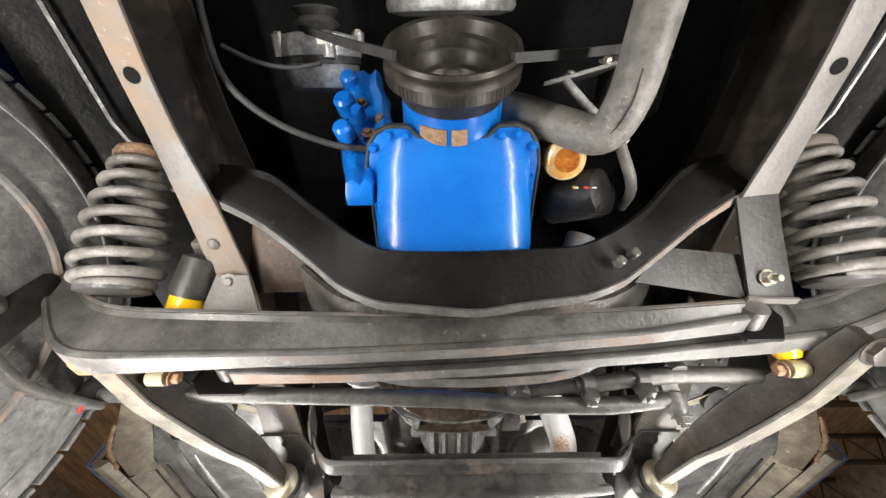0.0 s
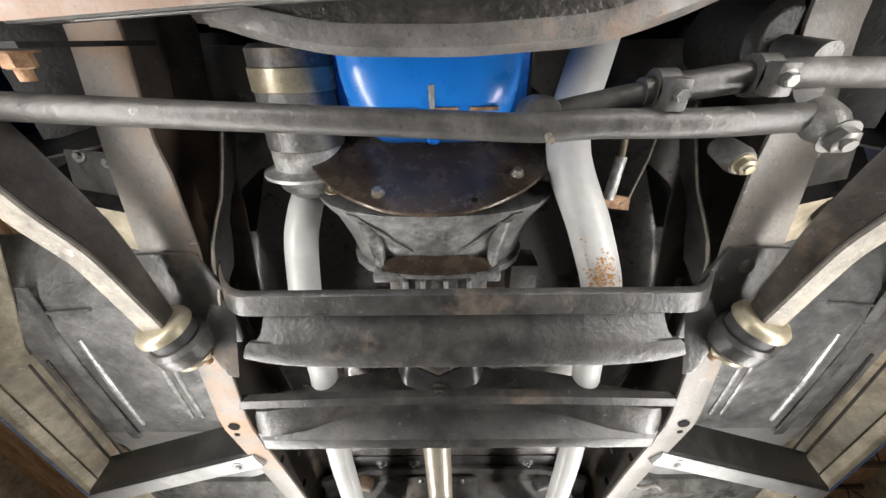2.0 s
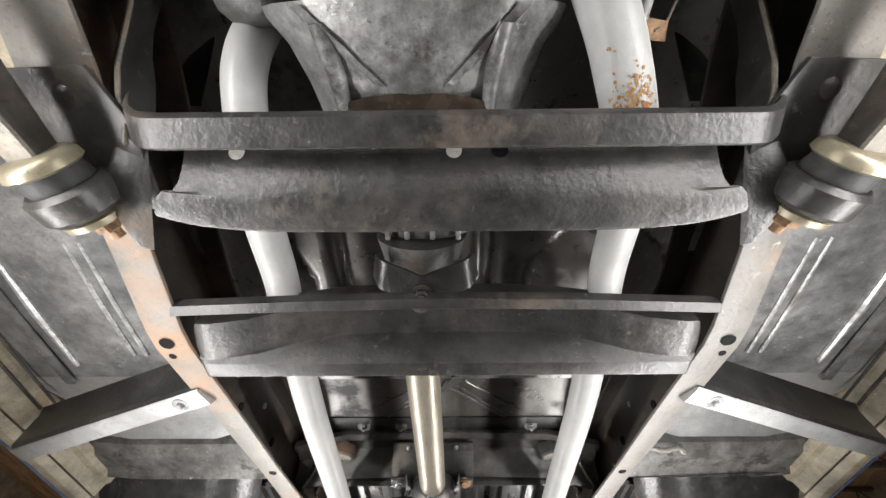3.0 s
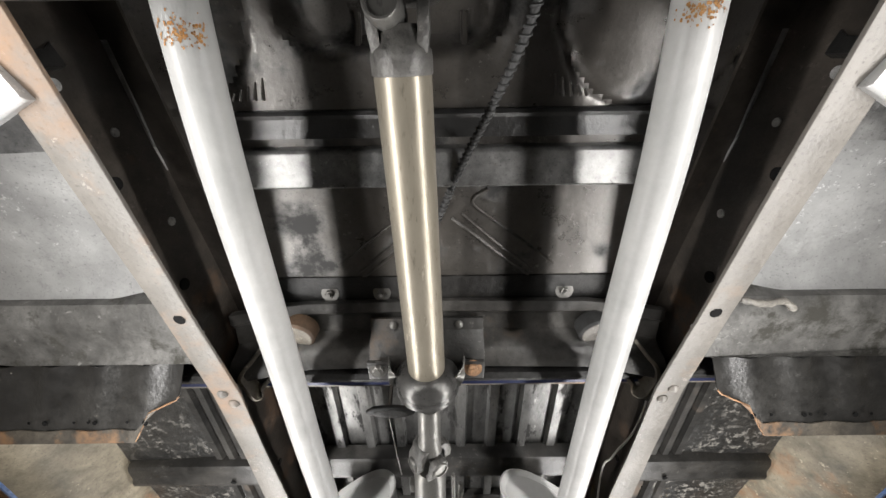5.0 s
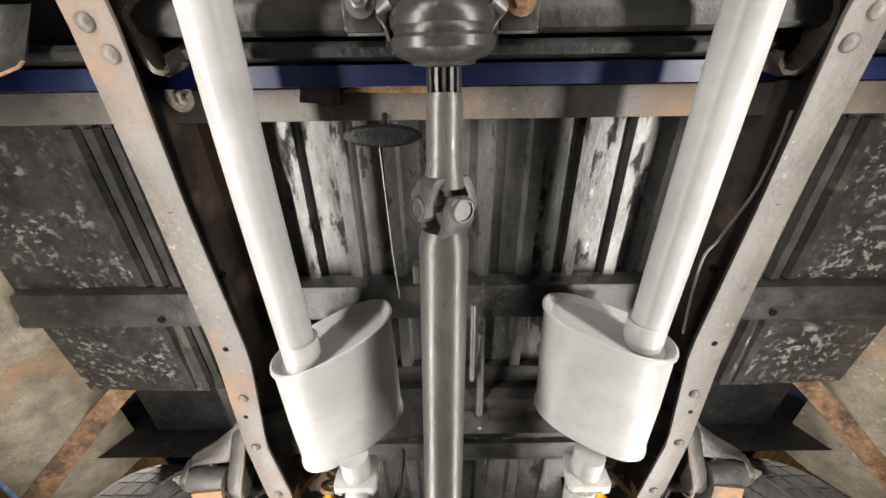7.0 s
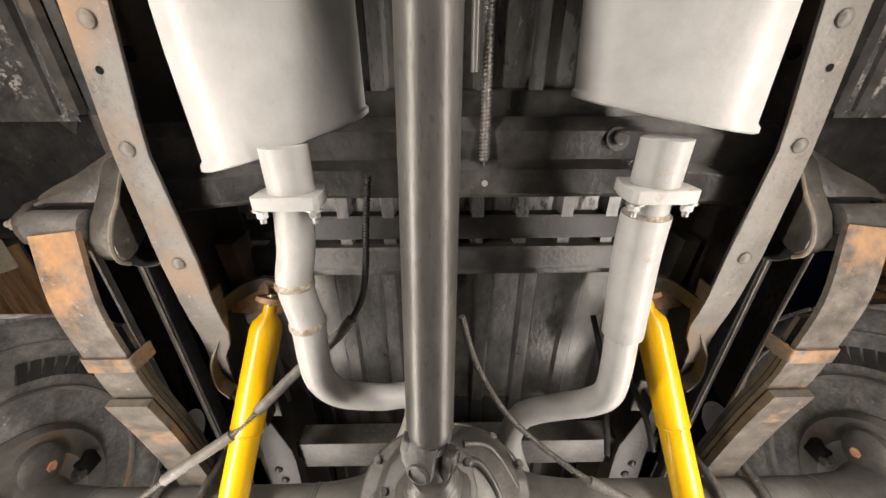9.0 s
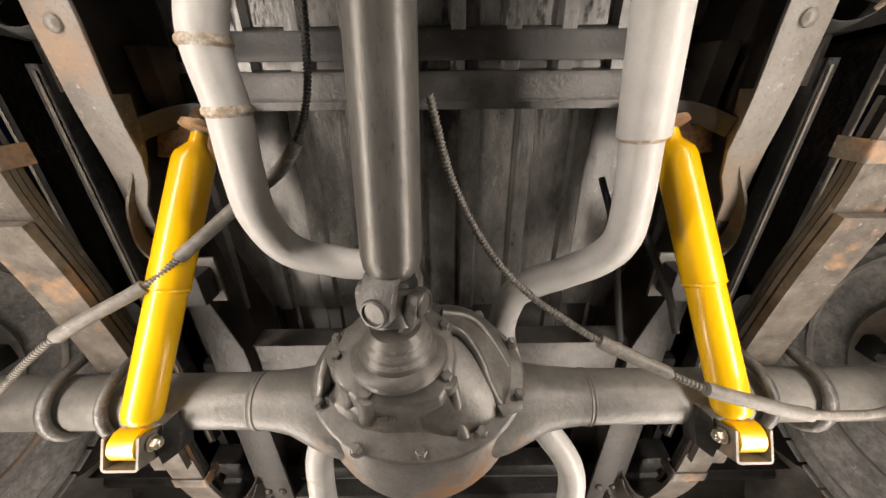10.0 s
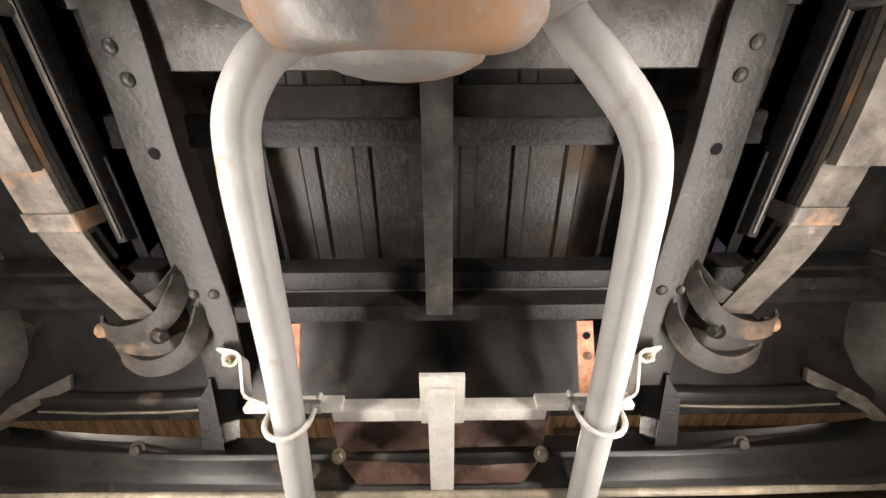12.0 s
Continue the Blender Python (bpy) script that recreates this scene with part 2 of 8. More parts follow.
BELL = material("oil_streaked_alloy", (0.16, 0.16, 0.157), (0.30, 0.30, 0.294), 0.36, 0.45, 10, bump=0.3, stain=(0.03, 0.027, 0.023), stain_at=(0.48, 0.62), stain_scale=9, streak=(1, 1, .5))
DARKTYRE = material("dark_tyre_rubber", (0.156, 0.1534, 0.1482), (0.234, 0.2288, 0.221), 0.6, 0, 12, bump=0.25)
BOWL = material("rust_stained_axle_housing", (0.18, 0.1764, 0.168), (0.264, 0.2568, 0.2436), 0.42, 0.2, 5, stain=(0.27, 0.155, 0.085), stain_at=(0.46, 0.59), stain_scale=5.5, bump=0.25, mottle=0.25, grime=0.35, speck=0.4, chips=0.15)
# exhaust paint lightened to carry the brightness of the rear pipes; rust patches stay
TAILPIPE = material("light_lifted_pipe_paint", (0.46, 0.4572, 0.4462), (0.5336, 0.529, 0.5152), 0.40, 0.0, 5, stain=(0.34, 0.22, 0.11), stain_at=(0.50, 0.62), stain_scale=28, bump=0.2, mottle=0.09, grime=0.0, speck=0.0, chips=0.0, patches=6.0)
BROWNPANEL = material("glossy_brown_panel", (0.055, 0.030, 0.022), (0.085, 0.048, 0.036), 0.28, 0, 5, stain=(0.03, 0.02, 0.016), bump=0.1, spec=0.7)
# rear bed floor: brown grime over a base darkened for the shade there
BEDREAR = material("shaded_grimy_bed_floor", (0.0098, 0.0091, 0.0084), (0.0224, 0.0203, 0.0182), 0.42, 0.0, 6, stain=(0.075, 0.046, 0.024), stain_at=(0.56, 0.70), stain_scale=5, bump=0.3)
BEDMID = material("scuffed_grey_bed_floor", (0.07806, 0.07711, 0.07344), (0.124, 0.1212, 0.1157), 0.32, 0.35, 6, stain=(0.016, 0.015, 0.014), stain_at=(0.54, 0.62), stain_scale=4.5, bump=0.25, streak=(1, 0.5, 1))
BLOOM = material("orange_rust_bloom", (0.34, 0.16, 0.05), (0.44, 0.24, 0.09), 0.8, 0, 60, bump=0.5, chips=0.0, speck=0.0)
FLAP = material("chipped_black_flap", (0.016, 0.0155, 0.015), (0.034, 0.033, 0.031), 0.34, 0.1, 7, stain=(0.25, 0.235, 0.205), stain_at=(0.58, 0.63), stain_scale=45, bump=0.3, spec=0.8, patches=6.0)
FLAPBAND = material("tan_rusted_band", (0.050, 0.046, 0.040), (0.095, 0.082, 0.065), 0.55, 0, 9, stain=(0.28, 0.155, 0.075), stain_at=(0.52, 0.66), stain_scale=6, bump=0.3)
FRONTRAIL = material("dull_front_frame_paint", (0.070, 0.064, 0.057), (0.110, 0.101, 0.090), 0.45, 0, 5, stain=(0.19, 0.115, 0.07), stain_at=(0.54, 0.69), stain_scale=3.6, bump=0.3, mottle=0.16)
STEPMAT = material("grimy_grey_step", (0.075, 0.073, 0.069), (0.135, 0.132, 0.125), 0.45, 0.05, 5, stain=(0.032, 0.030, 0.024), stain_at=(0.52, 0.62), stain_scale=13, bump=0.35, spec=0.6)
SHACKLE = material("dusty_black_shackle", (0.0252, 0.0224, 0.0196), (0.0476, 0.042, 0.0364), 0.55, 0, 9, stain=(0.15, 0.095, 0.06), stain_at=(0.57, 0.68), stain_scale=9, bump=0.35, spec=0.35)
PULLEY = material("sooty_pulley_steel", (0.030, 0.026, 0.022), (0.058, 0.051, 0.044), 0.38, 0.35, 12, bump=0.1)
ARMEDGE = material("bare_tan_arm_face", (0.115, 0.102, 0.082), (0.19, 0.17, 0.14), 0.42, 0.1, 6, stain=(0.19, 0.125, 0.075), stain_at=(0.54, 0.68), stain_scale=6, bump=0.25)
LEAF = material("worn_spring_leaf", (0.07911, 0.0689, 0.0587), (0.1339, 0.1174, 0.09953), 0.46, 0.08, 6, stain=(0.36, 0.19, 0.085), stain_at=(0.54, 0.67), stain_scale=4.5, bump=0.25)
CHANNEL = material("rust_streaked_black_channel", (0.009, 0.0085, 0.008), (0.018, 0.017, 0.015), 0.6, 0, 6, stain=(0.09, 0.05, 0.03), stain_at=(0.60, 0.70), stain_scale=7, bump=0.3, spec=0.12, chips=0.25)
DIFF = material("dirty_cast_housing", (0.112, 0.1075, 0.09968), (0.1848, 0.177, 0.1646), 0.38, 0.25, 9, stain=(0.30, 0.19, 0.115), stain_at=(0.60, 0.74), stain_scale=6, bump=0.22, mottle=0.25, grime=0.4, chips=0.3, spec=0.7)
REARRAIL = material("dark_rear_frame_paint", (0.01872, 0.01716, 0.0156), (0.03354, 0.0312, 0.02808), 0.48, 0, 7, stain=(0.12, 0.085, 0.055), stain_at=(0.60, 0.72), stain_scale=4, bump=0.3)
WORN = material("worn_bare_edge", (0.115, 0.11, 0.105), (0.185, 0.178, 0.168), 0.42, 0.1, 4, stain=(0.26, 0.15, 0.09), stain_at=(0.50, 0.68), stain_scale=4, bump=0.25)
DUSTPAN = material("dusty_black_floor", (0.13, 0.13, 0.129), (0.27, 0.268, 0.262), 0.34, 0.35, 5, bump=0.3, stain=(0.04, 0.039, 0.037), stain_at=(0.56, 0.70), stain_scale=7, spec=1.0, chips=0.7)
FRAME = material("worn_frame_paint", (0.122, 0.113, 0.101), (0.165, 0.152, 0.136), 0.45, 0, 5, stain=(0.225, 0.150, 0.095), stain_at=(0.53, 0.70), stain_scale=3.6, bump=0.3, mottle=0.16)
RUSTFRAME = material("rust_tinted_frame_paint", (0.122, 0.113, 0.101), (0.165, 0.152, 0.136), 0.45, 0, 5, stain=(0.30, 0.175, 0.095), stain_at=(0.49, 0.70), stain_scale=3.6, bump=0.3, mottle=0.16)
# darkened frame colour, with the shade of the rail webs put in; rust stains over it
WEB = material("dark_paint_and_shade", (0.022, 0.019, 0.016), (0.044, 0.037, 0.031), 0.36, 0, 7, stain=(0.13, 0.08, 0.05), stain_at=(0.56, 0.70), stain_scale=5, bump=0.2)
CROSS = material("black_crossmember_paint", (0.024, 0.0235, 0.0225), (0.055, 0.052, 0.048), 0.38, 0, 6, stain=(0.115, 0.085, 0.062), stain_at=(0.58, 0.70), bump=0.25, spec=0.6)
PAN = material("black_floor_pan", (0.060, 0.054, 0.048), (0.105, 0.098, 0.090), 0.30, 0.45, 4, bump=0.12, stain=(0.012, 0.0115, 0.011), stain_at=(0.53, 0.63), stain_scale=8, chips=0.8, rough_var=0.12, mottle=0.25, spec=1.0, coat=0.25)
SPECK = material("flaking_undercoat", (0.02112, 0.02112, 0.02024), (0.04048, 0.0396, 0.03784), 0.38, 0, 12, bump=0.6, stain=(0.25, 0.235, 0.21), stain_at=(0.53, 0.58), stain_scale=60, spec=0.9, chips=1.0, patches=11.0, patch_at=(0.44, 0.60))
RIMMAT = material("dusty_steel_rim", (0.1148, 0.1067, 0.09315), (0.1958, 0.1836, 0.162), 0.5, 0.1, 7, stain=(0.20, 0.12, 0.07), stain_at=(0.60, 0.72), stain_scale=6, bump=0.2)
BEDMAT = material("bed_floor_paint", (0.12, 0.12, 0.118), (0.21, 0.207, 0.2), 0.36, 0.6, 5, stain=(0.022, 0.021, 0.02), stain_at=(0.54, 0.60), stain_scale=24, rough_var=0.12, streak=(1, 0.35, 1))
TAN = material("primer_body_metal", (0.1848, 0.1626, 0.1207), (0.3203, 0.2772, 0.2033), 0.45, 0, 4, stain=(0.42, 0.20, 0.09), stain_at=(0.58, 0.76), stain_scale=3, bump=0.25)
PIPE = material("silver_exhaust_paint", (0.40, 0.40, 0.392), (0.49, 0.487, 0.478), 0.38, 0.0, 5, stain=(0.42, 0.20, 0.06), stain_at=(0.64, 0.76), stain_scale=24, bump=0.12, mottle=0.08, grime=0.0, speck=0.0, chips=0.0, patches=4.5)
WELD = material("scorched_weld", (0.50, 0.46, 0.40), (0.36, 0.26, 0.17), 0.55, 0.2, 40, bump=0.8)
SHAFT = material("olive_steel_shaft", (0.28, 0.25, 0.195), (0.35, 0.315, 0.255), 0.34, 0.55, 5, streak=(1, 0.2, 1), bump=0.06, mottle=0.15, grime=0.15)
STEEL = material("grey_steel", (0.125, 0.122, 0.114), (0.19, 0.185, 0.174), 0.38, 0.55, 7, bump=0.08, streak=(1, 0.25, 1), mottle=0.15, grime=0.2)
IRON = material("cast_iron", (0.075, 0.073, 0.069), (0.125, 0.12, 0.113), 0.42, 0.2, 12, stain=(0.19, 0.13, 0.08), stain_at=(0.62, 0.76), bump=0.45, spec=0.7)
AXLE = material("axle_paint", (0.138, 0.1344, 0.126), (0.216, 0.2088, 0.1956), 0.40, 0.15, 5, stain=(0.32, 0.19, 0.11), stain_at=(0.53, 0.67), stain_scale=4, bump=0.25, mottle=0.25, grime=0.35, speck=0.4, chips=0.15)
FORGED = material("forged_beam", (0.060, 0.057, 0.053), (0.105, 0.100, 0.094), 0.40, 0.15, 6, stain=(0.16, 0.112, 0.075), stain_at=(0.62, 0.78), bump=0.25)
ARM = material("radius_arm_paint", (0.034, 0.029, 0.024), (0.062, 0.053, 0.044), 0.45, 0.05, 7, stain=(0.17, 0.125, 0.085), stain_at=(0.60, 0.74), bump=0.2)
BLUE = material("blue_engine_enamel", (0.004, 0.125, 0.50), (0.006, 0.17, 0.60), 0.28, 0, 5, bump=0.05, coat=0.4, stain=(0.10, 0.13, 0.20), stain_at=(0.68, 0.74), stain_scale=9, rough_var=0.05, mottle=0.06, grime=0.0, speck=0.0, chips=0.0)
YELLOW = material("yellow_shock_paint", (0.78, 0.43, 0.006), (0.84, 0.49, 0.01), 0.30, 0, 4, bump=0.05, coat=0.35, rough_var=0.06, mottle=0.05, grime=0.0, speck=0.0, chips=0.0)
OIL = material("oily_black_steel", (0.0544, 0.05032, 0.04488), (0.1088, 0.1006, 0.09112), 0.40, 0.1, 16, bump=0.6, stain=(0.14, 0.09, 0.055), stain_at=(0.6, 0.72), spec=0.9)
PLATE = material("bare_cover_plate", (0.060, 0.045, 0.034), (0.10, 0.075, 0.056), 0.26, 0.4, 6, bump=0.08)
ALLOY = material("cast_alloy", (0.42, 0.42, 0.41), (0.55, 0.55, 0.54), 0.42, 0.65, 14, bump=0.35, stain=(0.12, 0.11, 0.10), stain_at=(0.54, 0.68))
RUBBER = material("black_rubber", (0.022, 0.022, 0.022), (0.04, 0.04, 0.04), 0.65, 0, 10, bump=0.15, chips=0.0)
TYRE = material("tyre_rubber", (0.1187, 0.1165, 0.1131), (0.181, 0.1775, 0.1719), 0.55, 0, 12, bump=0.25)
HOSE = material("dusty_hose", (0.13, 0.122, 0.11), (0.19, 0.178, 0.16), 0.52, 0, 7, bump=0.15)
ZINC = material("zinc_bolts", (0.55, 0.52, 0.45), (0.42, 0.36, 0.27), 0.38, 0.8, 60, bump=0.1)
BRASS = material("gold_washer", (0.27, 0.235, 0.16), (0.35, 0.31, 0.23), 0.38, 0.5, 30, bump=0.1, mottle=0.12, grime=0.3)
RUSTY = material("rusted_steel", (0.22, 0.12, 0.06), (0.34, 0.21, 0.12), 0.75, 0, 22, bump=0.4, stain=(0.07, 0.055, 0.045), stain_at=(0.52, 0.64), stain_scale=14)
ORANGE = material("rust_primer", (0.50, 0.22, 0.13), (0.58, 0.30, 0.19), 0.7, 0, 14, bump=0.2)
SPRING = material("dusty_coil", (0.15, 0.14, 0.125), (0.23, 0.215, 0.19), 0.52, 0.1, 10, bump=0.25, stain=(0.07, 0.063, 0.055), stain_at=(0.54, 0.68))
CABBLUE = material("dark_blue_body", (0.0032, 0.008, 0.04), (0.0056, 0.012, 0.06), 0.38, 0, 5, bump=0.03, coat=0.1, mottle=0.12, grime=0.3, chips=0.0)
TRIMBLUE = material("blue_sill_paint", (0.10, 0.17, 0.36), (0.20, 0.26, 0.40), 0.45, 0, 14, bump=0.1)
RESIDUE = material("brown_oil_residue", (0.30, 0.075, 0.010), (0.50, 0.18, 0.03), 0.2, 0, 30, bump=0.02, coat=0.5, grime=0.0, chips=0.0)
AMBER = material("amber_glass_bowl", (0.88, 0.72, 0.40), (0.70, 0.36, 0.08), 0.2, 0, 22, bump=0.02, coat=0.5, mottle=0.12, grime=0.3, chips=0.0)
CREAM = material("cream_bushing", (0.24, 0.21, 0.10), (0.30, 0.27, 0.17), 0.5, 0, 18, bump=0.1, mottle=0.2, grime=0.3)
PALE = material("pale_hanger_paint", (0.62, 0.60, 0.55), (0.70, 0.68, 0.63), 0.5, 0, 12, bump=0.12, mottle=0.12, grime=0.3)
# near-black that puts the shade of holes and the engine bay into the colour
BLACK = material("unlit_cavity_black", (0.006, 0.006, 0.006), (0.010, 0.010, 0.010), 0.85, 0, 8, bump=0.1, spec=0.1, chips=0.0)
DECK = material("brown_roof_deck", (0.552, 0.36, 0.204), (0.672, 0.456, 0.276), 0.6, 0, 2.0, bump=0.1, fine=60, streak=(1, 0.15, 1), chips=0.0)
# unseen floor: the dark tone is chosen to keep bounce light low
CONCRETE = material("unseen_floor_low_bounce", (0.10, 0.097, 0.092), (0.15, 0.145, 0.138), 0.6, 0, 1.5, bump=0.2, fine=90, chips=0.0)
PLASTER = material("painted_wall", (0.42, 0.36, 0.28), (0.48, 0.42, 0.34), 0.8, 0, 1.2, bump=0.1, fine=70, chips=0.0)
JOIST = material("joist_paint", (0.11, 0.085, 0.065), (0.15, 0.12, 0.09), 0.6, 0, 6, bump=0.1)
WHITE = material("white_marking", (0.75, 0.73, 0.68), (0.82, 0.80, 0.76), 0.6, 0, 20, bump=0.0, mottle=0.12, grime=0.3, chips=0.0)
RED = material("red_marking", (0.60, 0.03, 0.02), (0.66, 0.05, 0.03), 0.5, 0, 20, bump=0.0, mottle=0.12, grime=0.3, chips=0.0)

# ---------------------------------------------------------------- the shop
X0, X1, Y0, Y1, ROOF = -8.0, 8.0, -5.0, 13.0, H + 3.4
floor = solid("floor", box((X0, Y0, H - 0.3), (X1, Y1, H - 0.058)), CONCRETE, "unseen workshop floor, toned dark to limit bounce light", "floor", kind="structure")
for n, a, b in (("wall_north", (X0, Y1, H - .058), (X1, Y1 + 0.2, ROOF)), ("wall_south", (X0, Y0 - 0.2, H - .058), (X1, Y0, ROOF)),
                ("wall_east", (X1, Y0, H - .058), (X1 + 0.2, Y1, ROOF)), ("wall_west", (X0 - 0.2, Y0, H - .058), (X0, Y1, ROOF))):
    solid(n, box(a, b), PLASTER, "plain tan painted workshop wall", "wall", kind="structure")
deck = []
for i in range(80):
    x = X0 + i * 0.2
    deck += [(x, 0), (x + 0.13, 0), (x + 0.145, 0.045), (x + 0.185, 0.045)]
deck.append((X1, 0))
bm = rings([[V(x, y, ROOF + d) for x, d in deck] for y in (Y0, Y1)], closed=False)
bmesh.ops.solidify(bm, geom=bm.faces[:], thickness=0.02)
solid("ceiling", bm, DECK, "brown ribbed metal roof deck", "ceiling", kind="structure", smooth=False)


def roof_truss(y, x0, x1):
    t = thing("roof_truss", ((x0 + x1) / 2, y, ROOF - 0.5), "dark brown open-web steel roof truss", "roof truss", "roof trusses")
    part("top_chord", box((x0, y - 0.04, ROOF - 0.06), (x1, y + 0.04, ROOF - 0.004)), JOIST, t)
    part("bottom_chord", box((x0, y - 0.04, ROOF - 0.50), (x1, y + 0.04, ROOF - 0.44)), JOIST, t)
    n = int((x1 - x0) / 0.3)
    for i in range(n):
        a, b = x0 + (x1 - x0) * i / n, x0 + (x1 - x0) * (i + 1) / n
        za, zb = (ROOF - 0.47, ROOF - 0.04) if i % 2 else (ROOF - 0.04, ROOF - 0.47)
        part("web_bar", tube([(a, y, za), (b, y, zb)], 0.014, 6), JOIST, t)


for i in range(7):
    roof_truss(1.2 + i * 1.7, 1.6, X1 - 0.02)

# ---------------------------------------------------------------- the truck: frame
RAIL = [(-0.35, .470, .415, 1.957), (0.05, .464, .424, 1.955), (.125, .459, .420, 1.954), (.228, .458, .405, 1.953), (.35, .446, .386, 1.938), (.50, .442, .380, 1.924),
        (.61, .455, .390, 1.913), (.66, .46, .382, 1.908), (.78, .468, .381, 1.896), (.98, .455, .400, 1.877), (1.15, .460, .405, 1.862), (1.40, .447, .396, 1.886),
        (1.62, .439, .394, 1.909), (1.83, .443, .391, 1.935), (2.04, .454, .404, 1.953), (2.32, .446, .386, 1.946), (2.56, .457, .412, 1.940), (2.72, .452, .397, 1.936),
        (2.82, .456, .404, 1.947), (2.90, .466, .412, 1.970), (2.96, .480, .450, 1.986), (3.05, .484, .464, 2.003), (3.14, .470, .430, 2.004), (3.28, .458, .386, 2.000), (3.48, .466, .390, 1.994), (3.77, .459, .377, 1.980), (3.93, .457, .380, 1.957)]


def rail_at(y):
    for a, b in zip(RAIL, RAIL[1:]):
        if a[0] <= y <= b[0]:
            u = (y - a[0]) / (b[0] - a[0])
            return [p + (q - p) * u for p, q in zip(a, b)]
    return list(RAIL[-1] if y > 1 else RAIL[0])


frame_thing = thing("chassis_frame", (0, 1.8, 1.80), "worn grey and black painted ladder frame of an old pickup truck", "chassis")
for s in (-1, 1):
    st = [rail_at(RAIL[0][0] + (RAIL[-1][0] - RAIL[0][0]) * i / 110) for i in range(111)]
    lower = [[V(s * xo, y, z), V(s * xi, y, z), V(s * xi, y, z + .006), V(s * xo, y, z + .006)] for y, xo, xi, z in st]
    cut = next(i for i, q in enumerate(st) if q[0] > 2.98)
    fore = next(i for i, q in enumerate(st) if q[0] > .45)
    nose = next(i for i, q in enumerate(st) if q[0] > .40)
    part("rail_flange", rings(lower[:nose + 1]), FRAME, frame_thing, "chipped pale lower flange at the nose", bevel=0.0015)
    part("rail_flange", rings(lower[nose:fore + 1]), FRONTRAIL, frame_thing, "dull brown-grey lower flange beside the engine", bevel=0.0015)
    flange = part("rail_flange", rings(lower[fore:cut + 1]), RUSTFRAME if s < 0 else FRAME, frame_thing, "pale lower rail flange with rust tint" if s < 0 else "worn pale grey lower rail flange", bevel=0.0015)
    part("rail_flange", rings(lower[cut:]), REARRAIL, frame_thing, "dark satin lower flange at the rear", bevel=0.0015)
    # web in the darkened colour, so its shade beside the flange is painted
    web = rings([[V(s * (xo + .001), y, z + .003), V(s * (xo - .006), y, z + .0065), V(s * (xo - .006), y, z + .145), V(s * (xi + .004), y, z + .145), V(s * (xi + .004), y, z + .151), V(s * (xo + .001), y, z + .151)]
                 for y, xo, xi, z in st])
    webp = part("rail_web", web, WEB, frame_thing, "rail web coloured dark for its shade")
    for y, dx, r, oval in ((.055, 0, .010, 0), (1.155, .004, .011, 0), (1.186, .010, .006, 0), (1.628, -.003, .009, 0), (2.042, 0, .0085, 0), (2.30, .005, .005, 0), (3.475, -.004, .009, 0), (2.47, .004, .0045, 0)):
        q = rail_at(y)
        part("bolt_hole", hole((s * ((q[1] + q[2]) / 2 + dx), y, q[3]), (0, 0, -1), r), BLACK, flange)
    for y, dx in ((1.825, .005), (1.855, -.008), (2.725, 0), (2.56, 0), (3.335, .01), (3.375, .0), (3.72, -.018), (3.72, .018), (2.42, 0), (.30, .005)):
        q = rail_at(y)
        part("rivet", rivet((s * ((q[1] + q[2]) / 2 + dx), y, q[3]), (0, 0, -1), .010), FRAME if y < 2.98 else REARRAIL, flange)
    # small web holes are alloy discs: light coming through put into the colour
    for y, dz, r in ((1.42, .05, .009), (1.50, .10, .007), (1.60, .06, .010), (1.70, .04, .006), (1.56, .03, .005), (1.66, .03, .005), (1.75, .035, .006), (1.30, .05, .007), (1.36, .09, .006), (2.2, .08, .008), (2.9, .05, .009), (2.45, .07, .010), (.62, .05, .012)):
        q = rail_at(y)
        part("bolt_hole", lathe([(0, r), (.002, r), (.002, r * .5)], (s * (q[1] - .006), y, q[3] + dz), (-s, 0, 0), 14), ALLOY if r < .0075 else BLACK, webp)

# front crossmember: a deep stamped trough under the engine, swept up to the rails
XM = [(-.43, 2.034, 1.966), (-.40, 2.034, 1.960), (-.37, 2.032, 1.952), (-.34, 2.024, 1.938), (-.264, 1.978, 1.904), (-.206, 1.926, 1.864), (-.155, 1.897, 1.845), (-.10, 1.891, 1.838), (-.04, 1.889, 1.829), (-.005, 1.889, 1.824),
      (.05, 1.892, 1.838), (.12, 1.896, 1.849), (.177, 1.904, 1.858), (.21, 1.918, 1.868), (.276, 1.962, 1.900), (.330, 2.010, 1.925), (.37, 2.034, 1.945), (.405, 2.050, 1.960), (.43, 2.055, 1.966)]


def upper_y(x):
    return float(np.interp(abs(x), (0, .15, .27, .34, .40, .46), (.285, .285, .252, .214, .200, .195)))


def lip_y(x):
    return float(np.interp(abs(x), (0, .15, .22, .27, .33, .37, .41, .46), (.345, .345, .328, .300, .262, .248, .233, .225)))


def spread(rows, n):
    """Smoothly resampled rows of numbers, by their first entry."""
    xs = np.linspace(rows[0][0], rows[-1][0], n)
    cols = [np.interp(xs, [r[0] for r in rows], [r[i] for r in rows]) for i in range(1, len(rows[0]))]
    for c in cols:
        for _ in range(2):
            c[1:-1] = (c[:-2] + 2 * c[1:-1] + c[2:]) / 4
    return [tuple(float(v) for v in r) for r in zip(xs, *cols)]


front = []
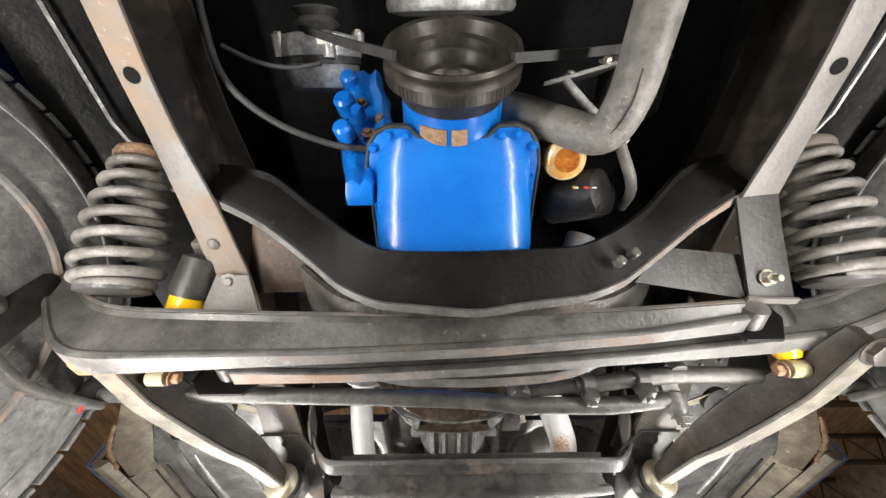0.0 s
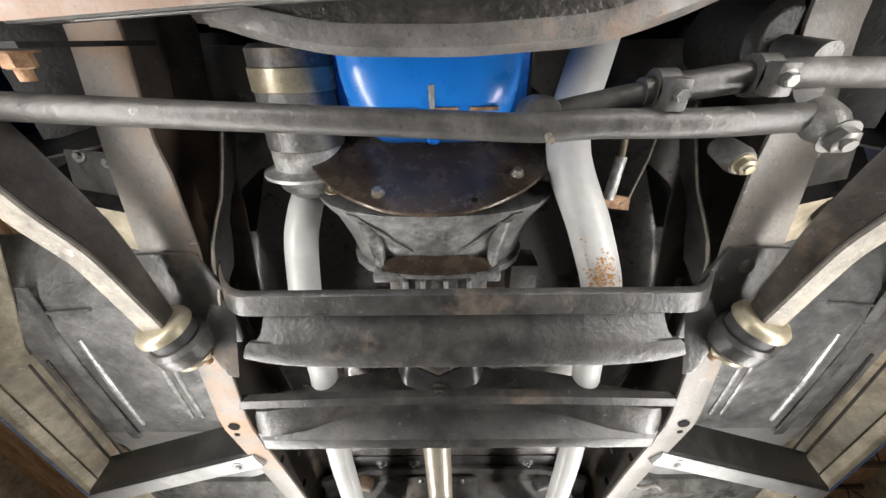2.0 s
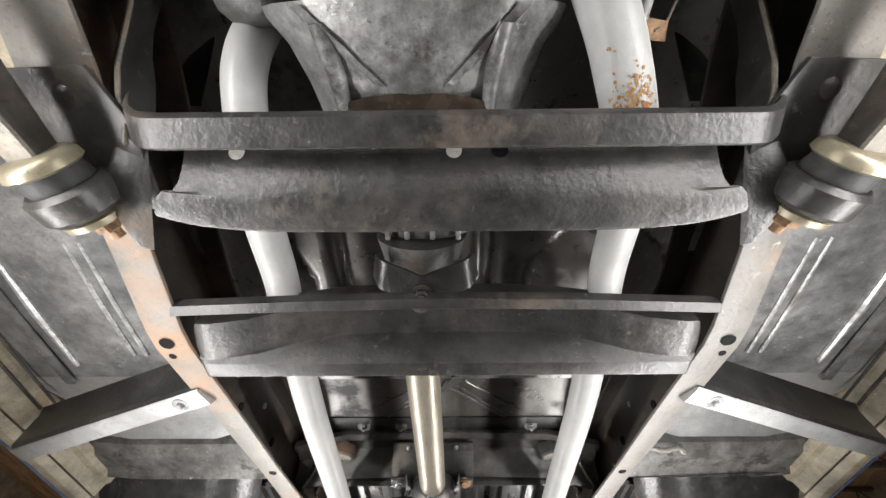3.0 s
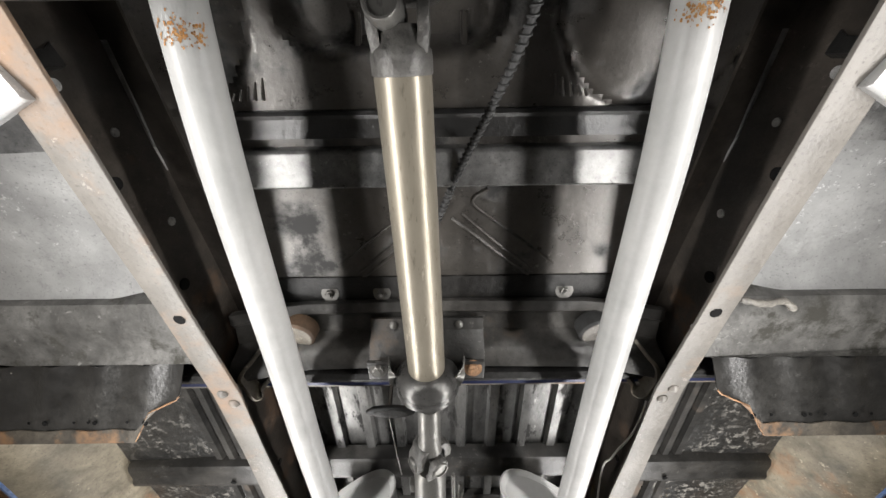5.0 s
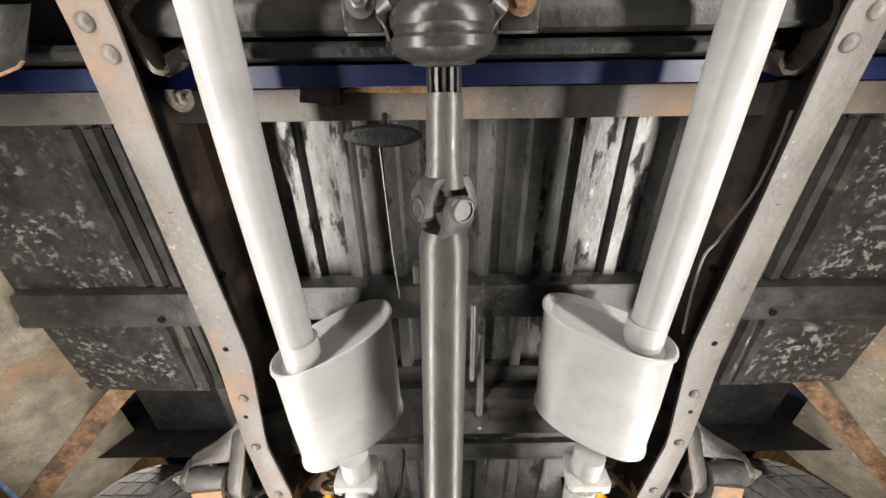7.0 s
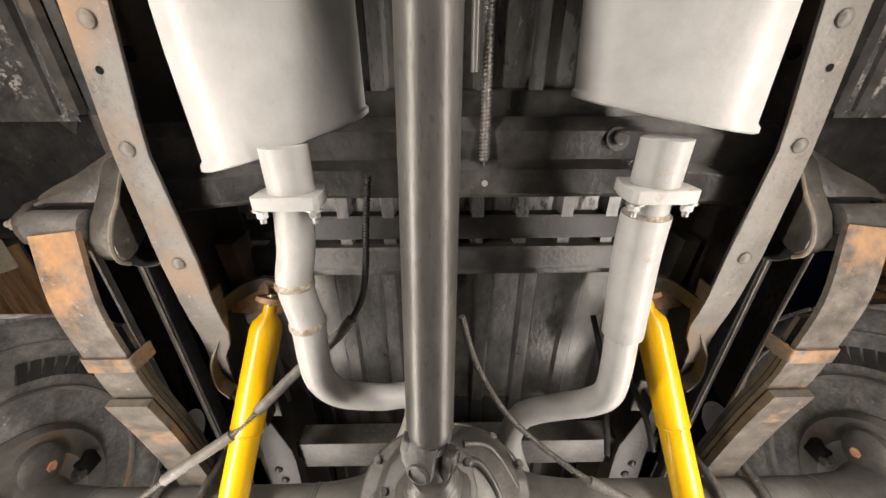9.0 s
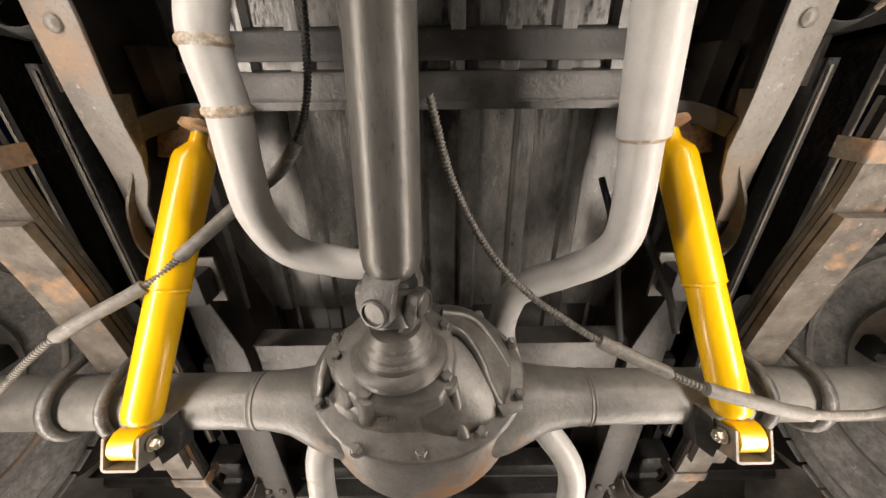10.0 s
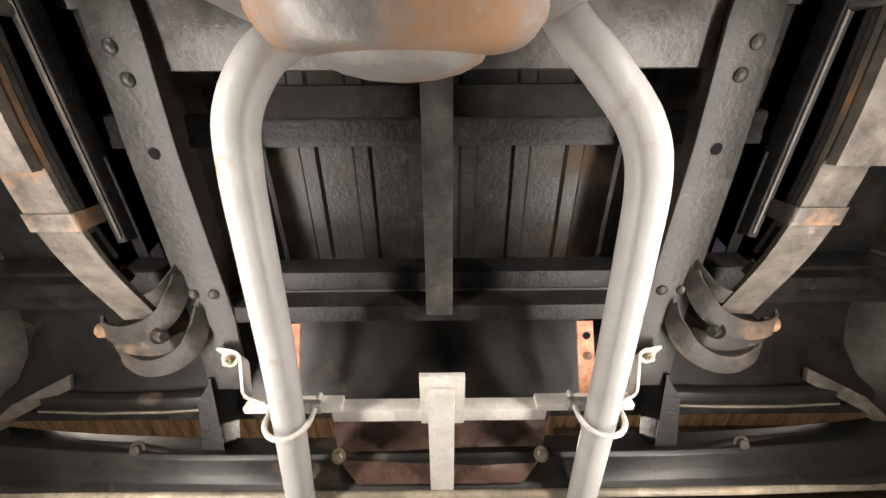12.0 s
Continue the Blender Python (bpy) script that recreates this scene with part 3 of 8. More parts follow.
for x, top, low in spread(XM, 61):
    y0, y1 = upper_y(x), lip_y(x)
    front.append([V(x, y0, top), V(x, y0 + .012, top - .004), V(x, y1 - .01, low + .01), V(x, y1 - .002, low + .003), V(x, y1 + .006, low), V(x, y1 + .006, low + .006), V(x, y1 - .002, low + .012), V(x, y0 + .018, top + .004), V(x, y0 + .006, top + .012)])
fx = part("crossmember", rings(front), FRONTX, frame_thing, "black swept front crossmember under the engine", bevel=0.0)
lipf = []
for x, top, low in spread(XM, 61):
    y1 = lip_y(x)
    lipf.append([V(x, y1 - .0035, low - .0005), V(x, y1 + .0085, low - .002), V(x, y1 + .009, low + .004), V(x, y1 - .003, low + .004)])
part("worn_lip", rings(lipf[1:-1]), WORN, fx, "bright worn lower lip")
for x, y, z in ((.200, .302, 1.893), (.225, .297, 1.906)):
    part("bolt", lathe([(0, .008), (.012, .0078), (.0145, .005)], (x, y, z - .012), (.2, -.9, -.5), 12), STEEL, fx)
part("paint_chip", rivet((-.255, .295, 1.935), (0, -.8, -.5), .004), PALE, fx)
oil = []
for x, y0, low in spread([(-.30, .49, 1.93), (-.24, .495, 1.87), (-.20, .505, 1.840), (-.12, .52, 1.832), (0, .522, 1.830), (.12, .515, 1.832), (.19, .495, 1.838), (.24, .48, 1.865), (.31, .465, 1.93)], 41):
    oil.append([V(x, .352, low + .018), V(x, .42, low + .012), V(x, y0 - .035, low + .014), V(x, y0 - .012, low + .004), V(x, y0, low + .001), V(x, y0 + .006, low + .008), V(x, y0 + .002, low + .022), V(x, y0 - .03, low + .03), V(x, .352, low + .03)])
ox = part("crossmember", rings(oil), OIL, frame_thing, "oil-soaked black rear skin of the front crossmember")
part("rolled_edge", rings([[q[3] - V(0, .006, .001), q[4] - V(0, 0, .0015), q[5] + V(0, .002, 0), q[4] + V(0, -.002, .006)] for q in oil[2:-2]]), WORN, ox, "worn rolled rear edge")
# gussets from the crossmember to the rails
for s in (1,):
    part("gusset", slab([(.292, .298, 1.915), (.415, .313, 1.915), (.412, .366, 1.872), (.23, .331, 1.872)], (0, .004, .005)), REARRAIL, frame_thing, "grey-black gusset plate", bevel=.001)

# dark brown here holds both the rust tint and the cavity's shade
part("gusset", slab([(-.372, .262, 1.990), (-.318, .300, 1.972), (-.262, .352, 1.956), (-.238, .405, 1.948), (-.405, .405, 1.944)], (0, .002, .004)), DARKRUST, frame_thing, "rust-brown gusset plate darkened for its shade", bevel=.001)

# second crossmember, behind the engine: two lips with a recess between them
def lipped(name, xs, prof, mat, label):
    return part(name, rings([[V(x, y + dy, z + dz) for y, z in prof] for x, dy, dz in xs]), mat, frame_thing, label)


lip = []
for y, z in ((.816, 1.852), (.820, 1.8455), (.836, 1.8415), (.849, 1.8385), (.8515, 1.8405)):
    row = []
    for x in np.linspace(-.366, .384, 61):
        rise = max(0, (abs(float(x) - .009) - .315) / .06)
        row.append(V(float(x), y - .016 * rise ** 2, z + .058 * rise ** 2.2))
    lip.append(row)
part("crossmember", thick(lip, .0035), CROSS, frame_thing, "brown-black front lip of the transmission crossmember")
chan = []
for y, z, hw in ((.846, 1.878, .301), (.854, 1.871, .301), (.864, 1.862, .300), (.876, 1.851, .300), (.887, 1.841, .302), (.895, 1.8345, .308), (.901, 1.8303, .316), (.907, 1.8275, .322), (.915, 1.8258, .325), (.937, 1.8228, .327), (.9415, 1.8238, .327), (.9435, 1.8285, .327), (.9435, 1.842, .327)):
    k = .022 if y > .93 else (.008 if y > .90 else 0)
    chan.append([V(.005 + hw * u, y - k * abs(u) ** 6, z) for u in (float(v) for v in np.linspace(-1, 1, 41))])
x1 = part("crossmember", thick(chan, .004), CROSS, frame_thing, "black pressed crossmember under the transmission", angle=30)
for x in (-.235, .01, .062):
    part("bolt_hole", lathe([(0, .009), (.001, .009), (.001, .004)], (x, .8605, 1.8648), (0, -.67, -.74), 16), BLACK if x > .05 else PALE, x1)
for s in (-1, 1):
    # the swept ends of the front lip, rising along the rails
    wing = []
    for y, zl, zh, xx in ((.846, 1.868, 1.90, .362), (.828, 1.884, 1.94, .366), (.80, 1.900, 1.968, .374), (.77, 1.922, 1.985, .378), (.74, 1.944, 2.0, .374), (.71, 1.962, 2.02, .366), (.66, 1.985, 2.04, .36), (.60, 2.02, 2.06, .36)):
        wing.append([V(s * (xx - .006), y + .004, zl - .004), V(s * xx, y, zl), V(s * (xx + .006), y, (zl + zh) / 2), V(s * (xx + .004), y, zh)])
    sheet_bm = thick(wing, .004)
    part("wing_edge", tube([r[0] for r in wing], .0028, 8), ARMEDGE, frame_thing, "worn edge of the swept end")
    part("end_wing", sheet_bm, CROSS, frame_thing, "black swept end of the transmission crossmember")
# third crossmember, under the gearbox tail
lipped("crossmember", [(x, dy, 0) for x, dy in ((-.407, 0), (-.2, -.008), (0, -.012), (.2, -.008), (.402, 0))], [(1.084, 1.882), (1.086, 1.868), (1.098, 1.861), (1.101, 1.864), (1.091, 1.873), (1.089, 1.885)], CROSS, "thin front lip of the gearbox crossmember")
bow = []
for x, w in ((-.402, 1.0), (-.392, 1.0), (-.37, 1.0), (-.31, .8), (-.24, .35), (-.18, .1), (-.10, 0), (0, 0), (.10, 0), (.18, .1), (.24, .35), (.31, .8), (.37, 1.0), (.392, 1.0), (.402, 1.0)):
    up = .055 * (1 - w)
    q = .55 if abs(x) > .40 else 1
    bow.append([V(x, 1.18 + (y - 1.18) * q, 1.878 + (z - 1.878) * q) for y, z in ((1.124, 1.898 + up * .3), (1.128, 1.876 + up), (1.165, 1.868 + up), (1.185 + .01 * w, 1.866 + up * .9), (1.200, 1.860), (1.226, 1.857), (1.231, 1.862), (1.226, 1.90), (1.12, 1.912 + up))])
x3 = part("crossmember", rings(bow), CROSS, frame_thing, "black bow-tie pressed gearbox crossmember", bevel=0.0015)
part("bolt_hole", hole((.058, 1.208, 1.862), (0, -.3, -1), .006), BLACK, x3)
# cab-rear crossmember that carries the centre bearing
arch = []
for x, dz in ((-.42, -.035), (-.34, -.012), (-.28, 0), (0, .006), (.28, 0), (.34, -.012), (.42, -.035)):
    arch.append([V(x, y, z + dz) for y, z in ((1.706, 2.058), (1.708, 2.050), (1.729, 2.046), (1.731, 2.050), (1.742, 2.056), (1.778, 2.050), (1.786, 2.034), (1.792, 2.012), (1.802, 2.000), (1.815, 1.995), (1.830, 1.994), (1.836, 2.0), (1.836, 2.06), (1.71, 2.068))])
x4 = part("crossmember", rings(arch), CROSS, frame_thing, "black ribbed crossmember carrying the centre bearing")
for s in (-1, 1):
    part("cab_mount_bush", lathe([(0, .034), (.004, .0365), (.030, .0365), (.034, .033), (.034, .016), (.031, .014), (.031, .004)], (s * .300, 1.760, 2.054), (s * .12, .22, -1), 32), DARKRUST if s < 0 else RUBBER, x4, "round rubber cab mount bushing")
    part("bush_face", lathe([(.0335, .032), (.0352, .031), (.0352, .011), (.032, .009)], (s * .300, 1.760, 2.054), (s * .12, .22, -1), 32), ARMEDGE if s < 0 else FRAME, x4, "flat washer of the bushing")
    part("rivet", rivet((s * .33, 1.745, 2.044), (0, -.3, -1), .010), RUSTY if s > 0 else CROSS, x4)
    # U-shaped bracket at the rail
    u = rounded([(-0.371, 1.776, 2.018), (-0.397, 1.802, 1.978), (-0.405, 1.816, 1.973), (-0.387, 1.875, 1.971), (-0.366, 1.855, 2.008)] if s < 0 else [(0.379, 1.785, 2.018), (0.401, 1.810, 1.978), (0.404, 1.831, 1.973), (0.391, 1.877, 1.971), (0.379, 1.864, 2.008)], .012)
    part("bracket", strap(u, (0, 0, 1), .036, .007), ARMEDGE, frame_thing, "bent steel cab mount bracket", bevel=.001)
part("bolt", bolt((-.415, 1.905, 2.03), (1, 0, -.4), .011, .010, None, 1.8, .012), ZINC, frame_thing)
# crossmember above the front of the rear springs
up = []
for x, dz in ((-.45, -.07), (-.36, -.035), (-.28, -.006), (-.22, 0), (0, 0), (.22, 0), (.28, -.006), (.36, -.035), (.45, -.07)):
    up.append([V(x, 2.535, 2.06 + dz), V(x, 2.555, 2.045 + dz), V(x, 2.60, 2.050 + dz), V(x, 2.612, 2.032 + dz), V(x, 2.65, 2.026 + dz), V(x, 2.658, 2.032 + dz), V(x, 2.652, 2.07 + dz), V(x, 2.54, 2.085 + dz)])
x5 = part("crossmember", rings(up), CROSS, frame_thing, "black pressed crossmember ahead of the axle", bevel=0.001)
part("bolt", bolt((.245, 2.567, 2.042), (0, -.3, -1), .011, .009), STEEL, x5)
part("bolt_hole", hole((.037, 2.633, 2.028), (0, -.15, -1), .005), ALLOY, x5)
# box crossmember over the axle and the rear crossmember
part("crossmember", box((-.385, 3.275, 2.02), (.395, 3.365, 2.075)), FORGED, frame_thing, "grey-black box crossmember behind the axle", bevel=0.004)
part("crossmember", box((-.38, 3.385, 2.08), (.38, 3.435, 2.135)), CHANNEL, frame_thing, "rust-tinted black cross brace", bevel=0.003)
rx = rings([[V(x, 3.700, 2.075), V(x, 3.706, 2.03), V(x, 3.745, 2.028), V(x, 3.752, 1.985), V(x, 3.782, 1.980), V(x, 3.785, 1.986), V(x, 3.76, 1.994), V(x, 3.756, 2.04), V(x, 3.714, 2.044), V(x, 3.708, 2.08)] for x in (-.38, .38)])
x6 = part("crossmember", rx, SEAL, frame_thing, "black stepped rear crossmember", bevel=0.001)
for x in (-.265, .278):
    part("bolt_hole", lathe([(0, .011), (.003, .010), (.003, .006)], (x, 3.7525, 2.014), (0, -1, -.2), 16), PALE if x > 0 else BLACK, x6)
part("centre_bar", slab([(-.022, 3.30, 2.016), (.026, 3.30, 2.016), (.026, 3.765, 1.974), (-.022, 3.765, 1.974)], (0, 0, .005)), CROSS, frame_thing, "flat grey centre bar", bevel=0.001)
part("edge_strip", box((-.375, 3.742, 2.0245), (.375, 3.748, 2.0275)), STEEL, x6, "thin bright worn edge")
part("rivet", rivet((.002, 3.755, 1.979 + .0), (0, -.2, -1), .005), STEEL, x6)

# ---------------------------------------------------------------- cab floor and body
cab = thing("cab_body", (0, 1.2, 1.9), "black undercoated cab floor with tan-primed rockers", "truck cab")
# centre floor pan with its tunnel
def sheet(name, grid, t, mat, owner, label="", bevel=0):
    return part(name, thick(grid, t), mat, owner, label, bevel)


pan = []
for y in np.linspace(1.345, 1.72, 15):
    row = []
    for x in np.linspace(-.47, .47, 27):
        row.append(V(x, float(y), 2.070 + .012 * (abs(float(x)) > .40) ))
    pan.append(row)
centre_pan = sheet("floor_pan", pan, .004, PAN, cab, "glossy black pressed centre floor pan")
for s in (-1, 1):
    for dx in (0, .018):
        part("bead", tube([(s * (.012 + dx), 1.532 - dx * .4, 2.070), (s * .10, 1.605 - dx, 2.070), (s * (.168 + dx * .3), 1.66 - dx * .7, 2.071)], [.003, .0045, .003], 8), PAN, centre_pan)
    part("bead", tube(curve([(s * .075, 1.478, 2.070), (s * .052, 1.492, 2.070), (s * .055, 1.512, 2.070), (s * .12, 1.56, 2.070), (s * .21, 1.63, 2.071)], 4), .003, 8), PAN, centre_pan)
part("seam", box((-.40, 1.655, 2.066), (.40, 1.715, 2.083)), SEAL, cab, "black seam flange with studs", bevel=.004)
for x in (-.235, -.13, .239):
    part("stud", bolt((x, 1.692, 2.066), (0, -.2, -1), .009, .008, None, 2.0, .008), STEEL, centre_pan)
part("floor_channel", rings([[V(x, y, z) for y, z in ((1.400, 2.08), (1.404, 2.054), (1.410, 2.049), (1.452, 2.046), (1.462, 2.042), (1.466, 2.046), (1.46, 2.08))] for x in (-.40, .40)]), CHROMEY, cab, "bright flat floor stiffening channel", bevel=.002)
part("floor_channel", rings([[V(x, y, z) for y, z in ((1.342, 2.075), (1.346, 2.054), (1.352, 2.050), (1.358, 2.054), (1.374, 2.052), (1.386, 2.048), (1.390, 2.08))] for x in (-.40, .40)]), GLOSS, cab, "glossy black ridge across the floor", bevel=.001)
# tunnel: pressed arch over the gearbox
tun = []
for y in np.linspace(.52, 1.03, 10):
    k = min(1, (1.10 - y) / .25)
    row = []
    for i in range(21):
        a = math.pi * i / 20
        row.append(V(-.46 * math.cos(a), float(y), 2.07 - .05 * k * 0 + (.02 + .16 * k) * math.sin(a) ** .7 + .0))
    tun.append(row)
sheet("tunnel", tun, .004, PAN, cab, "black pressed transmission tunnel")
def tunnel_z(x, y):
    """Pressed floor ahead of the seat: a rounded recess over the shaft, and a domed swelling on each side."""
    z = 2.062
    qx, qy = max(0, abs(x + .072) - .105), max(0, (y - 1.208) if y > 1.208 else 0)
    z += .045 * min(1, max(0, (.062 - math.hypot(qx, qy)) / .022))
    for cx in (-.425, .310):
        r = math.hypot(x - cx, y - 1.20) / .143
        if r < 1:
            z -= .024 * (1 - r ** 3)
        elif r < 1.07:
            z += .005
    return z


tunnel_floor = sheet("floor_pan", [[V(float(x), float(y), tunnel_z(float(x), float(y))) for x in np.linspace(-.46, .46, 116)] for y in np.linspace(1.02, 1.352, 44)], .004, PAN, cab, "glossy black pressed floor with a recess and domed swellings")
for x in (-.128, .032):
    part("bead", tube([(x, 1.215, 2.1065), (x, 1.235, 2.1065), (x, 1.262, 2.088)], .006, 8), PAN, tunnel_floor)
for s, cx in ((-1, -.27), (1, .165)):
    for k in range(5):
        part("crease", tube([(cx + s * .012 * k, 1.300 + .005 * k, 2.0615), (cx + s * (.012 * k + .006), 1.330, 2.0615)], [.0015, .0032], 6), PAN, tunnel_floor)
# outer floors, toe boards and rockers
for s in (-1, 1):
    g = []
    for y, z in ((.84, 2.075), (.93, 1.995), (1.00, 1.982), (1.20, 1.984), (1.39, 1.994), (1.44, 2.004), (1.50, 2.020), (1.60, 2.030), (1.635, 2.024), (1.66, 2.012)):
        g.append([V(s * x, y, z + (0.0 if x > .5 else .03)) for x in (.44, .50, .62, .74, .84, .945)])
    of = sheet("floor_pan", g[:5], .004, DUSTPAN, cab, "black pressed outer floor pan with bright ribs")
    # rear rows get the bright colour in place of reflected lamp light
    sheet("floor_patch", g[4:], .004, SHEENPAN, cab, "rear floor pan coloured bright for its sheen")
    part("rib", tube([(s * .784, 1.04, 1.983), (s * .788, 1.19, 1.983), (s * .795, 1.345, 1.988)], [.004, .008, .005], 8), ALLOY, of, "bright pressed rib")
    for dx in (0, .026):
        part("rib", tube([(s * (.622 + dx), 1.04, 1.983), (s * (.626 + dx), 1.18, 1.984), (s * (.630 + dx), 1.315, 1.987)], [.003, .0055, .004], 8), ALLOY, of, "bright pressed rib")
    part("seam", tube([(s * .72, .96, 1.985), (s * .835, .97, 1.985)], .004, 8), DUSTPAN, of)
    part("seam", strap([V(s * .815, .90, 1.983), V(s * .828, 1.10, 1.981), V(s * .836, 1.40, 1.986)], (1, 0, 0), .022, .004), DUSTPAN, of, bevel=.001)
    # toe board rising to the firewall
    sheet("toe_board", [[V(s * x, y, z) for x in (.40, .60, .86)] for y, z in ((.55, 2.42), (.70, 2.22), (.84, 2.08))], .004, SEAL, cab)
    # sloping inner sill: from the floor edge down to the rocker
    sill = []
    for y in np.linspace(1.08, 1.80, 8):
        fl_x = .905 + .030 * min(1, max(0, (y - 1.05) / .45))
        sill.append([V(s * fl_x, float(y), 1.990), V(s * (fl_x + .004), float(y), 1.972), V(s * (fl_x + .014), float(y), 1.966), V(s * .955, float(y), 1.938), V(s * .963, float(y), 1.940)])
    sheet("inner_sill", sill, .004, TAN, cab, "tan primer inner sill with rust")
    kick = part("kick_panel", slab([(s * .800, .770, 2.000), (s * .850, .765, 1.985), (s * .955, .965, 1.948), (s * .966, 1.16, 1.938), (s * .925, 1.16, 1.972), (s * .902, 1.05, 1.976), (s * .850, .92, 1.986)], (0, 0, .004)), TAN, cab, "greenish tan lower kick panel with a rusted edge", bevel=.001)
    part("rust_scab", tube(curve([(s * .900, .852, 1.966), (s * .945, .930, 1.950), (s * .958, .985, 1.943), (s * .97, 1.04, 1.936)], 5), [.003, .006, .004, .007, .005, .008, .004, .006, .009, .005, .007, .004, .006, .008, .005, .003], 8), RUSTY, kick, "flaking rusted edge")
    for dx, zz in ((0, 1.9700), (-.028, 1.980)):
        part("seam", tube([(s * (.914 + dx), 1.10, zz), (s * (.926 + dx), 1.30, zz), (s * (.934 + dx), 1.47, zz)], .0028, 8), SHACKLE, kick)
    rk = [[V(s * x, y, z) for x, z in ((.960, 1.936), (.972, 1.921), (.990, 1.918), (1.004, 1.930), (1.004, 2.10), (.988, 2.10), (.984, 1.940), (.965, 1.94))] for y in np.linspace(.98, 1.93, 6)]
    part("rocker_panel", rings(rk), TAN, cab, "tan rocker panel with a pinch seam", bevel=.002)
    part("rocker_edge", box((s * 1.009 - .004, .98, 1.924), (s * 1.009 + .004, 1.93, 2.3)), TRIMBLUE, cab, "blue painted outer sill edge")
    # outrigger: channel from the rail to the rocker, rearwards
    a0, a1 = V(s * .44, 1.272, 1.868), V(s * .935, 1.492, 1.888)
    d = (a1 - a0).normalized()
    w = V(-d.y, d.x, 0) * s
    out, foot = [], []
    for u, hgt in ((0, .075), (.25, .080), (.8, .085), (1, .085)):
        p = a0 + (a1 - a0) * u
        out.append([p - w * .018 + V(0, 0, hgt + .004), p - w * .010 + V(0, 0, hgt - .008), p - w * .003 + V(0, 0, .010), p + w * .004 + V(0, 0, .003), p + w * .010 + V(0, 0, .004), p + w * .010 + V(0, 0, hgt)])
        foot.append([p + w * .002 + V(0, 0, .002), p + w * .008 + V(0, 0, -.001), p + w * .040 + V(0, 0, -.003), p + w * .044 + V(0, 0, .002), p + w * .044 + V(0, 0, .012), p + w * .008 + V(0, 0, .008)])
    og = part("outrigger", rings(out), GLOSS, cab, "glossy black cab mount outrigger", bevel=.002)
    # flange sheen painted with the same bright colour
    part("bottom_flange", rings(foot), SHEENPAN, og, "bottom flange coloured bright for its sheen", bevel=.001)
    part("mount_stud", bolt(a0 + (a1 - a0) * .10 + w * .022 + V(0, 0, -.001), (0, 0, -1), .007, .006, None, 2.2), DUSTPAN, og)
    # rear floor step and hanging flap
    n = 12
    step = [[V(s * x, y - .02 * (x > .9), z) for x in (.44, .56, .70, .84, .985)] for y, z in ((1.655, 2.03), (1.665, 2.0), (1.70, 1.985), (1.77, 1.985), (1.79, 1.975))]
    sheet("floor_step", step, .004, STEPMAT, cab, "grimy grey pressed rear floor step")
    flap = []
    for j in range(n + 1):
        v = j / n
        row = []
        for i in range(26):
            x = .520 + .465 * i / 25
            rib = .006 * math.sin((x - .520) * 2 * math.pi / .095) * (1 - v) ** .6
            y = 1.800 + .142 * v
            z = 1.985 - .066 * v + rib
            corner = max(0, .075 - (x - .520)) * max(0, v - .45) / .55
            row.append(V(s * (x + .030 * v + corner * .55), y - corner * .75, z + corner * .3))
        flap.append(row)
    fp = sheet("rear_flap", flap, .003, FLAP, cab, "black ribbed hanging cab corner flap with a rusted lip")
    sheet("rust_band", [[p - V(0, 0, .0036) for p in row] for row in flap[10:]], .002, FLAPBAND, fp, "tan rusted lower band")
    for hx, hr in ((.60, .006), (.635, .003), (.70, .0045), (.712, .003), (.74, .003), (.80, .005), (.83, .003), (.90, .005)):
        part("rust_hole", hole((s * hx, 1.898 + hr, 1.9325), (0, -.4, -1), hr), BLACK, fp)
    part("lip", tube([r[0] - V(0, 0, .0005) for r in flap[5:-1]] + [p - V(0, 0, .0005) for p in flap[-1]], .0018, 8), RUSTY, fp, "rusted lower lip")
part("rear_floor", box((-.98, 1.715, 2.092), (.98, 1.87, 2.10)), SEAL, cab)
part("rear_sill", rings([[V(x, y, z) for y, z in ((1.838, 2.060), (1.842, 1.992), (1.850, 1.985), (1.860, 1.987), (1.864, 2.02), (1.864, 2.060))] for x in (-.97, .97)]), SEAL, cab, "black folded sill below the cab back", bevel=.002)
cb = part("cab_back", box((-.98, 1.868, 2.01), (.98, 1.894, 2.6)), CABBLUE, cab, "dark blue painted back of the cab")
# firewall, hood and radiator support: engine bay shade painted as near-black
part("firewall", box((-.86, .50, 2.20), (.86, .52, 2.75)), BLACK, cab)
part("hood", box((-.86, -.60, 2.72), (.86, .52, 2.74)), BLACK, cab, "hood underside coloured near-black for shade")
for s in (-1, 1):
    ap = [[V(s * x, y, z) for x, z in ((.60, 2.30), (.66, 2.16), (.74, 2.10), (.80, 2.18), (.84, 2.45), (.84, 2.72))] for y in (-.60, -.2, .2, .5, .66)]
    part("inner_fender", rings(ap, closed=False, caps=False), SEAL, cab, "black inner fender")
    # alloy-coloured line paints the light caught by the fender's edge
    part("fender_seam", tube([(s * .70, -.5, 2.115), (s * .66, .15, 2.13), (s * .63, .30, 2.16)], .004, 6), ALLOY, cab)
    part("fender", rings([[V(s * x, y, z) for x, z in ((.95, 2.02), (.985, 2.10), (.985, 2.6), (.86, 2.72))] for y in (-.60, .2, .80)], closed=False, caps=False), CABBLUE, cab)
    part("splash_panel", slab([(s * .60, .66, 2.06), (s * .95, .72, 1.98), (s * .99, .80, 2.0), (s * .99, .70, 2.45), (s * .60, .56, 2.45)], (0, .004, .002)), SEAL, cab, "black splash panel behind the front wheel")
